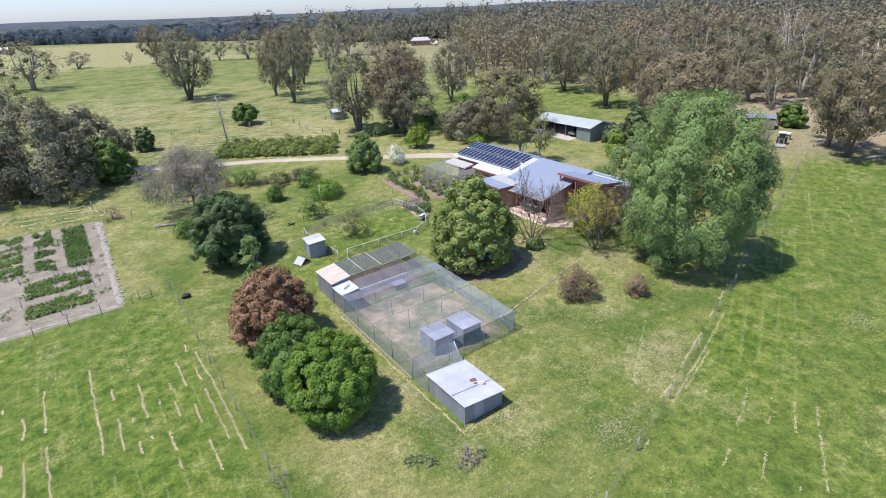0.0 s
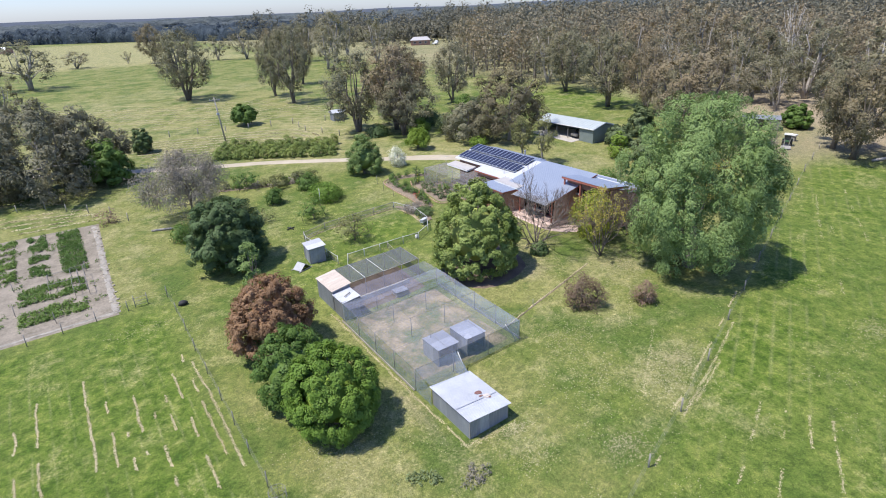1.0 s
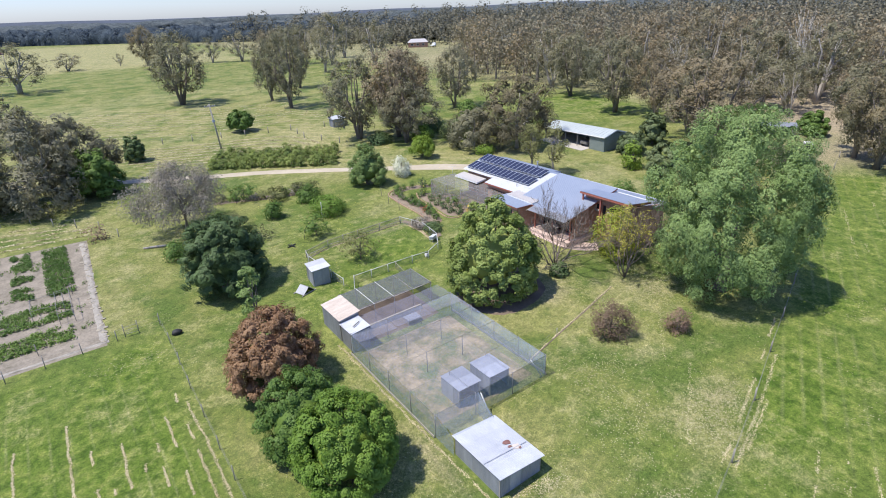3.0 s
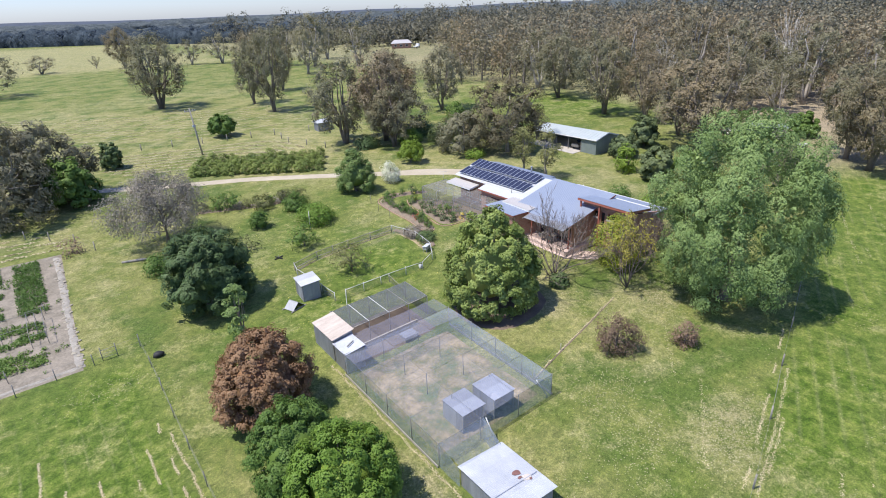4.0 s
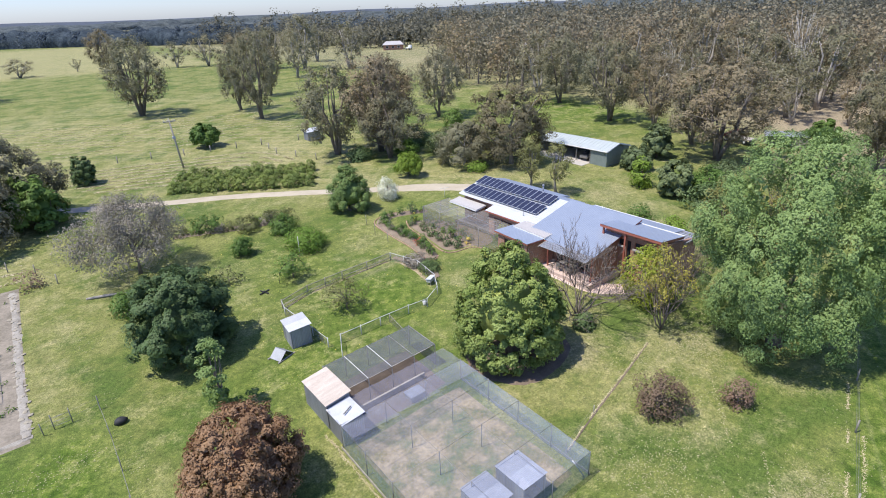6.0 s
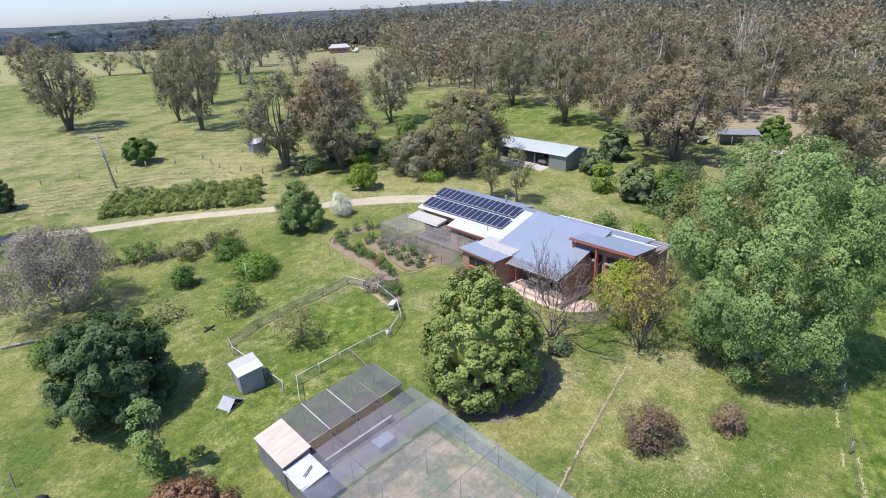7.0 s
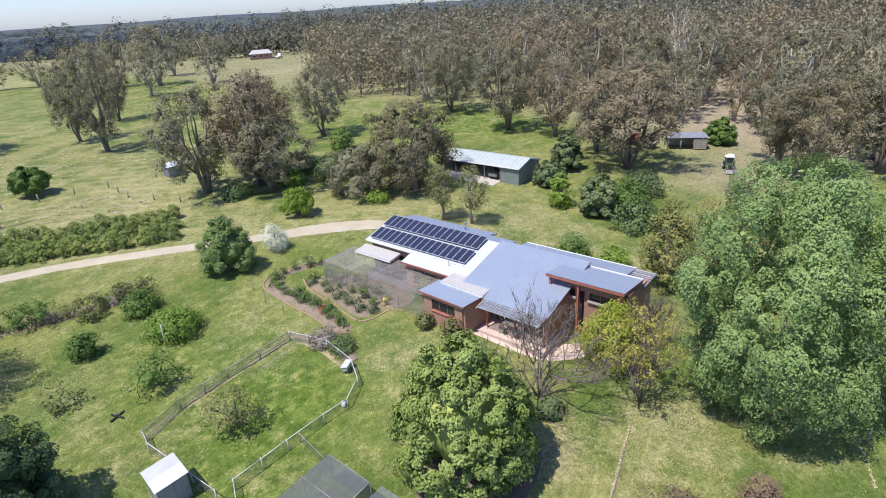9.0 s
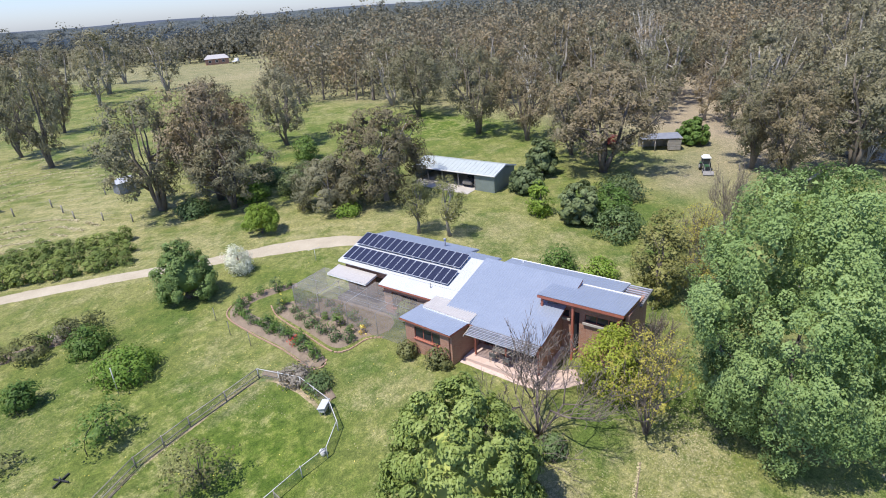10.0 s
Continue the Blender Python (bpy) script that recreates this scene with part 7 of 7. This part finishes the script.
# tree belts and woodland towards the horizon
BELT = [(-220, 860), (-60, 790), (12, 752), (98, 640), (160, 520), (228, 455), (360, 430)]
belt_of_trees("pine_belt", "dark belt of pines across the plain, tinted blue for haze", BELT, 26, 12.5, 3.0, CANOPY_HAZED_PINE, 21)
pines = []
for i in range(260):
    t = rng.random() * (len(BELT) - 1)
    (ax, ay), (bx, by) = BELT[int(t)], BELT[int(t) + 1]
    pines.append((ax + (bx - ax) * (t % 1) + rng.normal() * 7, ay + (by - ay) * (t % 1) + rng.normal() * 9, rng.uniform(12, 17), rng.uniform(8, 13)))
far_wood("pine_tops", "dark pine tops standing out of the belt", pines, L_HAZED_PINE, 93, 7, 14, 1.3, False, 0.6, profile=LOW_PROFILE, full=0.2)
for i in range(120):
    d = 520 + 3500 * (i / 120) ** 1.3
    a = radians(rng.uniform(-6, 110))
    x, y = 25 + d * math.cos(a), 30 + d * math.sin(a)
    if d < 900 and x < 80 + (y - 420) * 0.5:
        continue
    run_ = rng.uniform(60, 260) * (0.5 + d / 1500)
    way = a + radians(90 + rng.normal() * 22)
    pts = [(x + run_ * k * math.cos(way) + rng.normal() * 12, y + run_ * k * math.sin(way) + rng.normal() * 12) for k in (-0.5, -0.15, 0.2, 0.5)]
    belt_of_trees("distant_woods", "distant belt of woodland on the plain, haze put into its colour", pts, rng.uniform(25, 60) * (0.6 + d / 1500), rng.uniform(8, 13) * (1 + d / 5000), 4.0 + d / 180, CANOPY_HAZED_FAR, 200 + i)
# low hills on the horizon, the haze before them painted as blue
v, f = [], []
for i in range(81):
    a = radians(-20 + 150 * i / 80)
    h = 24 + 24 * abs(noise.noise(Vector((i * 0.13, 2.0, 0)))) + 14 * max(0, 1 - abs(i - 62) / 12)
    for r, z in ((4200, -5), (4350, h), (4600, -5)):
        v.append((r * math.cos(a), r * math.sin(a), 8 + z))
for i in range(80):
    for k in range(2):
        f.append((i * 3 + k, i * 3 + 3 + k, i * 3 + 4 + k, i * 3 + 1 + k))
hills = mesh_from("hills", v, f, True)
hills.materials.append(plain("haze_tinted_hills", (0.055, 0.068, 0.092), (0.072, 0.086, 0.108), 0.004, 1.0, 0, 0.02, 0.0))
tagged(new("backdrop_hills", hills), "low hills on the horizon, tinted blue for haze", "hills", "", "structure")

# ---- vines, roses and small growth ----
vine = plant("grape_vine", "leafy green vine in a trellised row", "vine", 22.5, 102.6, 1.6, 2.3, "shrub", 61, "vine rows", leaf=L_VINE, n=34, r=0.15, count=34, size=0.22, up=0.6, wobble=0.4)
for r, (x0, y0, x1, y1) in enumerate(((22.5, 102.6, 39.0, 91.0), (24.0, 105.6, 41.0, 94.0), (25.6, 108.8, 43.0, 97.2))):
    for i in range(13):
        if r or i:
            x, y = x0 + (x1 - x0) * i / 12 + rng.normal() * 0.15, y0 + (y1 - y0) * i / 12 + rng.normal() * 0.15
            ob = copy_thing(vine, pose(x, y, gz(x, y) - 0.03, 0, 0, float(rng.random() * 360)))
            s = rng.uniform(0.8, 1.15)
            ob.scale = (s, s, s * rng.uniform(0.75, 1.3))
roses = [plant("rose_bush", "small leafy rose bush in the soil bed", "rose bush", 38.5, 66 - i, 1.1, 1.1, "shrub", 62 + i, "rose bushes", leaf=(L_SHRUB, L_DARK)[i % 2], n=14, count=22, size=0.15, r=0.2) for i in range(3)]
spots = [(44.6, 69.3), (43.6, 69.9), (42.2, 70.6), (41.0, 70.9), (39.8, 70.6), (39.0, 69.6), (38.6, 68.4), (38.4, 67.2), (38.7, 65.2), (38.2, 64.2), (38.5, 63.0), (38.1, 61.9), (38.3, 60.8), (37.9, 59.8), (37.6, 58.8), (37.3, 57.9)]
spots += [(41.0, 66.4), (42.0, 66.9), (43.0, 66.2), (41.4, 65.0), (42.6, 64.8), (43.6, 64.4), (40.8, 63.6), (42.2, 63.2), (43.6, 62.6), (40.6, 61.8), (41.8, 61.2), (43.0, 60.8), (40.2, 60.0), (41.4, 59.4), (42.8, 58.8), (40.0, 58.2), (41.2, 57.6), (42.4, 57.2), (40.4, 57.0)]
for i, (x, y) in enumerate(spots):
    ob = copy_thing(roses[i % 3], pose(x, y, gz(x, y) + 0.04, 0, 0, float(rng.random() * 360)))
    s = rng.uniform(0.75, 1.3)
    ob.scale = (s, s, s)
for i, (x, y, mat, label, sp, tall) in enumerate(((38.0, 61.0, L_FLOWER_RED, "rose bush covered in red flowers", 1.3, 0.9), (41.6, 56.6, L_FLOWER_YELLOW, "rose bush with pale yellow flowers", 0.8, 1.0), (42.0, 67.2, L_FLOWER_YELLOW, "rose bush with pale flowers", 0.6, 1.2))):
    plant("rose_bush", label, "rose bush", x, y, tall, sp, "shrub", 66 + i, "rose bushes", leaf=mat, n=10, count=9, size=0.16)

# ---- fine growth on the ground ----
def blades(name, label, x, y, lift, size, slim, mat, seed, upright=1.2):
    """Single blades or wisps standing on the ground at x, y."""
    rng = np.random.default_rng(seed)
    n = len(x)
    L = size * rng.uniform(0.6, 1.4, n)
    axis = rng.normal(size=(n, 3)) * np.array([1, 1, 0.12 + upright * 0.2])
    axis /= np.linalg.norm(axis, axis=1, keepdims=True)
    nrm = rng.normal(size=(n, 3)) * 0.25 + np.array([0, 0, 1.0])
    nrm /= np.linalg.norm(nrm, axis=1, keepdims=True)
    c = np.stack([x, y, height(x, y) + lift + np.abs(axis[:, 2]) * L * 0.4 + 0.012], 1)
    me = leaf_mesh(name, c, axis, nrm, L, L * slim)
    me.materials.append(mat)
    return tagged(new(name, me), label, "grass", "", "stuff")


def free_ground(x, y):
    """True where grass grows: off the beds, sheds, runs, drive and house."""
    ok = ~((x > 16.2) & (x < 26.7) & (y > 22.2) & (y < 46.6) & ~((x > 20.1) & (y < 28.3)))
    ok &= ~((x < 0.7) & (y > 55.2) & (y < 83))
    ok &= ~((x > 41) & (x < 54) & (y > 36.5) & (y < 66))
    ok &= ~((x > 36.4) & (x < 46) & (y > 56) & (y < 72))
    ok &= ~((x > 27.6) & (x < 37.2) & (y > 35.8) & (y < 43.6))
    return ok


rng = np.random.default_rng(77)
gx, gy = rng.uniform(-18, 62, 70000), rng.uniform(4, 84, 70000)
tone = np.array([noise.noise(Vector((a * 0.3, b * 0.3, 0.0))) for a, b in zip(gx, gy)]) + rng.normal(size=len(gx)) * 0.12
keep = free_ground(gx, gy) & (tone > 0.27 + 0.004 * np.maximum(gy - 25, 0)) & (gx > 4.5)
blades("grass_wisps", "dry straw-coloured wisps lying in the lawn", gx[keep], gy[keep], 0.0, 0.1, 0.4, L_HAY, 2, 0.3)


def windrow(pts, per_metre, width, gaps, seed):
    """Places of dry cuttings along a line, thick and thin by turns."""
    r = np.random.default_rng(seed)
    xs, ys = [], []
    for (x0, y0), (x1, y1) in zip(pts, pts[1:]):
        ln = math.hypot(x1 - x0, y1 - y0)
        for t in r.random(int(ln * per_metre)):
            x, y = x0 + (x1 - x0) * t, y0 + (y1 - y0) * t
            if noise.noise(Vector((x * 0.35 + seed * 7.1, y * 0.35, 1.0))) < gaps:
                continue
            wob = 0.12 * noise.noise(Vector((x * 0.8, y * 0.8, seed * 3.0)))
            xs.append(x + wob + r.normal() * width)
            ys.append(y + wob + r.normal() * width)
    return xs, ys


xs, ys = [], []
for i, (x, y0, y1, gaps) in enumerate(((-9.0, 28, 44, 0.0), (-7.75, 30, 47, -0.1), (-6.5, 26, 44.5, -0.25), (-3.45, 34.5, 45.3, -0.5), (-2.3, 34, 41.5, -0.3), (-1.4, 33, 41, -0.05), (-0.55, 34, 41, -0.25), (0.4, 30, 40, 0.05), (1.35, 32, 39.5, -0.15), (2.4, 28, 42, 0.0), (3.5, 30, 44.5, -0.2))):
    a, b = windrow([(x, y0), (x + 0.1, y1)], 100, 0.045, gaps + 0.06, i)
    xs += a
    ys += b
for i, (pts, per, wd, gaps) in enumerate((
        ([(4.2, 27.5), (4.2, 36), (4.1, 44)], 90, 0.05, -0.45), ([(29.0, 15.2), (35.7, 17.1), (42, 19.0)], 50, 0.06, -0.3), ([(31.0, 15.5), (36.5, 17.0)], 45, 0.05, -0.15),
        ([(24, 13.8), (29, 15.4)], 60, 0.06, 0.0), ([(28.8, 15.9), (35.5, 17.9), (42, 19.9), (47, 21.5)], 60, 0.06, -0.1), ([(16.05, 22.0), (15.95, 31), (16.05, 42)], 80, 0.06, -0.5), ([(16.0, 22.0), (19.9, 21.6)], 90, 0.14, -0.4),
        ([(21, 59.9), (33.6, 61.0)], 90, 0.25, -0.2), ([(28.6, 18), (36, 22.5)], 24, 0.09, -0.3), ([(35, 24.0), (44, 31)], 20, 0.12, -0.3), ([(26.9, 30.5), (31.0, 31.5), (35.0, 32.3), (40.3, 33.4)], 70, 0.05, -0.4), ([(36.7, 10.9), (28.2, 6.6)], 46, 0.05, -0.05), ([(37.8, 10.0), (29.4, 5.7)], 46, 0.06, -0.15), ([(34.3, 12.8), (25.0, 9.6)], 40, 0.06, 0.0), ([(34.9, 11.5), (27.0, 8.1)], 30, 0.06, 0.05), ([(83.2, 26.8), (60.1, 14.4)], 26, 0.09, 0.0), ([(80.5, 29.2), (62.5, 20.7)], 26, 0.09, 0.0), ([(70, 23.0), (52, 14.6)], 26, 0.09, 0.1))):
    a, b = windrow(pts, per, wd, gaps, 40 + i)
    xs += a
    ys += b
blades("hay_windrows", "pale dry grass cuttings lying in mown rows", np.array(xs), np.array(ys), 0.0, 0.095, 0.35, L_HAY, 3, 0.4)
xs, ys = [], []
for k in range(8):
    pts = [p[:2] for p in spline([(6 + k, 128 - 2.3 * k), (28 - 0.5 * k, 121 - 2.1 * k), (39 - 1.6 * k, 117 - 2.1 * k), (42.6 - 2.0 * k, 112 - 1.2 * k), (43.6 - 2.0 * k, 106 + 0.2 * k)], 3.0)]
    a, b = windrow(pts, 26, 0.2, -0.4, 60 + k)
    xs += a
    ys += b
for k in range(11):
    pts = [p[:2] for p in spline([(-20, 172 + 3.8 * k), (2, 148 + 3.6 * k), (22, 136 + 3.3 * k), (40, 131 + 3.0 * k), (56, 130 + 2.4 * k)], 4.0)]
    a, b = windrow(pts, 14, 0.26, -0.1, 80 + k)
    xs += a
    ys += b
for k in range(5):
    a, b = windrow([(-22, 84 + 2.2 * k), (-8, 85 + 2.0 * k), (2, 84 + 1.2 * k)], 18, 0.16, -0.2, 95 + k)
    xs += a
    ys += b
blades("hay_windrows", "curved rows of pale mown hay in the far paddock", np.array(xs), np.array(ys), 0.0, 0.3, 0.5, L_HAY, 6, 0.05)
r = np.random.default_rng(9)
px, py = [], []
for cx, cy, rx, ry, n in ((32, 18, 2.6, 2.0, 1500), (24.3, 15.4, 1.4, 1.0, 420), (18.6, 18.6, 1.5, 1.0, 300), (9.4, 26.6, 1.6, 1.2, 300), (49.8, 11.5, 2.2, 1.2, 700), (30.5, 26, 2.8, 2.0, 700), (42.7, 30.6, 2.4, 2.2, 1100), (27.5, 21.5, 3.5, 2.5, 700), (34.2, 19.2, 2.6, 1.4, 900), (23.7, 16.2, 1.2, 0.8, 350), (19.4, 21.2, 1.2, 0.4, 300), (44.0, 31.4, 3.4, 2.0, 1100), (1.5, 50.5, 3, 1.5, 300), (38, 31.5, 2, 3.5, 600)):
    px += list(cx + r.normal(size=n) * rx * 0.6)
    py += list(cy + r.normal(size=n) * ry * 0.6)
blades("dry_patches", "scattered pale dry grass patches on the lawn", np.array(px), np.array(py), 0.0, 0.1, 0.4, L_HAY, 4, 0.3)
lx, ly = r.uniform(14, 62, 900), r.uniform(48, 84, 900)
blades("lawn_daisies", "small yellow flowers dotted over the lawn", lx[free_ground(lx, ly)], ly[free_ground(lx, ly)], 0.02, 0.07, 0.9, L_FLOWER_YELLOW, 5, 0.4)

# ---- woodland pond and dead trees ----
strip_thing("pond", "dark still pond glimpsed between the gum trees", "pond", patch([(111, 16), (118, 12), (127, 15), (129, 24), (122, 29), (113, 26)], 0.04, 6, 0.1, 1.0), WATER)


def dead_tree(label, x, y, tall, spread, seed):
    ob = bare_tree("dead_tree", label, x, y, tall, spread, seed, 3)
    for c in ob.children:
        c.data.materials[0] = DEAD_WOOD
    return ob


dead_tree("bleached dead tree at the edge of the woods", 110.5, 22.5, 9.0, 6.0, 61)
dead_tree("tall bleached dead tree standing above the woods", 146.0, 64.0, 21.0, 12.0, 62)
dead_tree("bleached dead limbs in the woods", 128.0, 84.0, 15.0, 10.0, 63)
fallen = thing("fallen_log", "grey fallen log at the edge of the woods", "log", at(101.5, 28.0, 0))
part("stem", tube([(-2.5, 1.2, 0.2), (0, 0.2, 0.25), (2.6, -0.6, 0.2)], [0.2, 0.25, 0.12], 8), PALE_BARK, fallen)

# ---- orchard supports, sprinkler, bricks ----
for x, y, rx, h, rz in ((28.6, 76.6, 1.5, 1.9, 20), (22.4, 73.5, 1.1, 1.6, 50), (24.2, 64.4, 1.7, 2.2, 10), (21.3, 83.0, 1.6, 1.7, 35)):
    hoop = thing("support_hoop", "dark bent pipe hoop over an orchard tree", "hoop", at(x, y, 0), "orchard hoops", rz=rz)
    part("pipe", tube([(rx * math.cos(a), 0.15 * math.sin(3 * a), -0.1 + h * math.sin(a)) for a in np.linspace(0, math.pi, 13)], 0.03, 6), BLACK, hoop)
sprink = thing("sprinkler", "dark lawn sprinkler on a cross-shaped stand", "sprinkler", at(20.6, 63.4, 0), rz=20)
part("arm", box(-0.6, 0.6, -0.05, 0.05, 0.05, 0.14), BLACK, sprink)
part("arm", box(-0.05, 0.05, -0.6, -0.054, 0.05, 0.14), BLACK, sprink)
part("arm", box(-0.05, 0.05, 0.054, 0.6, 0.05, 0.14), BLACK, sprink)
part("head", tube([(0, 0, 0.14), (0, 0, 0.4)], [0.05, 0.03], 6), STEEL, sprink)
for x, y in ((37.1, 70.8), (36.3, 67.6), (36.1, 64.5)):
    st = thing("lawn_stake", "thin dark steel stake standing in the lawn by the rose bed", "stake", at(x, y, 0), "lawn stakes")
    part("pole", tube([(0, 0, -0.2), (random.uniform(-0.06, 0.06), 0.03, 1.35)], 0.028, 6), STEEL, st)
    part("cap", tube([(0, 0.03, 1.33), (0, 0.03, 1.4)], [0.04, 0.03], 6), BLACK, st)
bucket = thing("bucket", "white plastic bucket hung inside the pen fence", "bucket", at(30.8, 50.4, 0))
part("tub", tube([(0, 0, 0.02), (0, 0, 0.1), (0, 0, 0.38), (0, 0, 0.4), (0, 0, 0.34), (0, 0, 0.1)], [0.15, 0.16, 0.2, 0.21, 0.18, 0.14], 14), WHITE, bucket)
part("handle", tube([(0.2 * math.cos(a), 0.0, 0.38 + 0.16 * math.sin(a)) for a in np.linspace(0, math.pi, 9)], 0.012, 5), STEEL, bucket, "thin wire handle")
truck = thing("parked_truck", "white farm truck parked beside the distant house", "truck", at(190.0, 275.0, 0), rz=35)
part("cab", box(0.6, 2.2, -0.95, 0.95, 0.7, 2.3, None, 0.2), WHITE, truck)
part("windscreen", box(2.205, 2.23, -0.8, 0.8, 1.4, 2.1), GLASS, truck, "dark glass")
part("tray", box(-3.0, 0.5, -1.05, 1.05, 0.8, 1.25, None, 0.05), WHITE, truck)
for x in (-2.0, 1.4):
    for y in (-0.9, 0.9):
        wheel(truck, x, y, 0.42, 0.25)
table = thing("patio_table", "outdoor table under the verandah slats", "table", (44.0, 44.4, 3.5))
part("tabletop", box(-0.5, 0.5, -0.9, 0.9, 0.7, 0.75, None, 0.02), TIMBER, table)
for x in (-0.42, 0.42):
    for y in (-0.8, 0.8):
        part("leg", box(x - 0.03, x + 0.03, y - 0.03, y + 0.03, 0, 0.702), TIMBER, table)
chair = thing("patio_chair", "dark outdoor chair beside the table", "chair", (43.2, 43.8, 3.5), "patio chairs")
part("seat", box(-0.23, 0.23, -0.23, 0.23, 0.42, 0.47, None, 0.015), STEEL, chair)
part("backrest", box(-0.24, -0.2, -0.23, 0.23, 0.474, 0.9, None, 0.015), STEEL, chair)
for x in (-0.2, 0.2):
    for y in (-0.2, 0.2):
        part("leg", box(x - 0.02, x + 0.02, y - 0.02, y + 0.02, 0, 0.422), STEEL, chair)
for x, y, a in ((43.25, 45.0, 0), (44.8, 43.9, 180), (44.8, 44.9, 180)):
    copy_thing(chair, pose(x, y, 3.5, 0, 0, a))

# brick edging of the rose beds, brick by brick
edge = thing("bed_edging", "low edging of red and pale bricks round the rose beds", "edging", at(38, 62, 0))
brick_me = None
lines = (spline([(45.2, 69.6), (43.2, 71.0), (40.6, 71.9), (38.1, 70.6), (37.3, 66), (37.0, 61.6), (36.4, 57.6), (37.0, 56.7), (37.9, 57.2)], 0.26), spline([(41.2, 68.0), (40.2, 65.8), (39.4, 61.5), (38.7, 57.5), (39.4, 56.3), (41.2, 55.8), (42.0, 54.6)], 0.26))
for line in lines:
    for p, q in zip(line[:-1], line[1:]):
        a = math.degrees(math.atan2(q[1] - p[1], q[0] - p[0]))
        if brick_me is None:
            ob = part("brick", box(-0.115, 0.115, -0.055, 0.055, -0.04, 0.07, None, 0.008), EDGING, edge)
            brick_me = ob.data
        else:
            ob = new("brick", brick_me)
            ob.parent = edge
        ob.matrix_basis = edge.matrix_basis.inverted() @ pose(p[0], p[1], gz(p[0], p[1]) + 0.03, random.uniform(-4, 4), random.uniform(-4, 4), a + random.uniform(-6, 6))
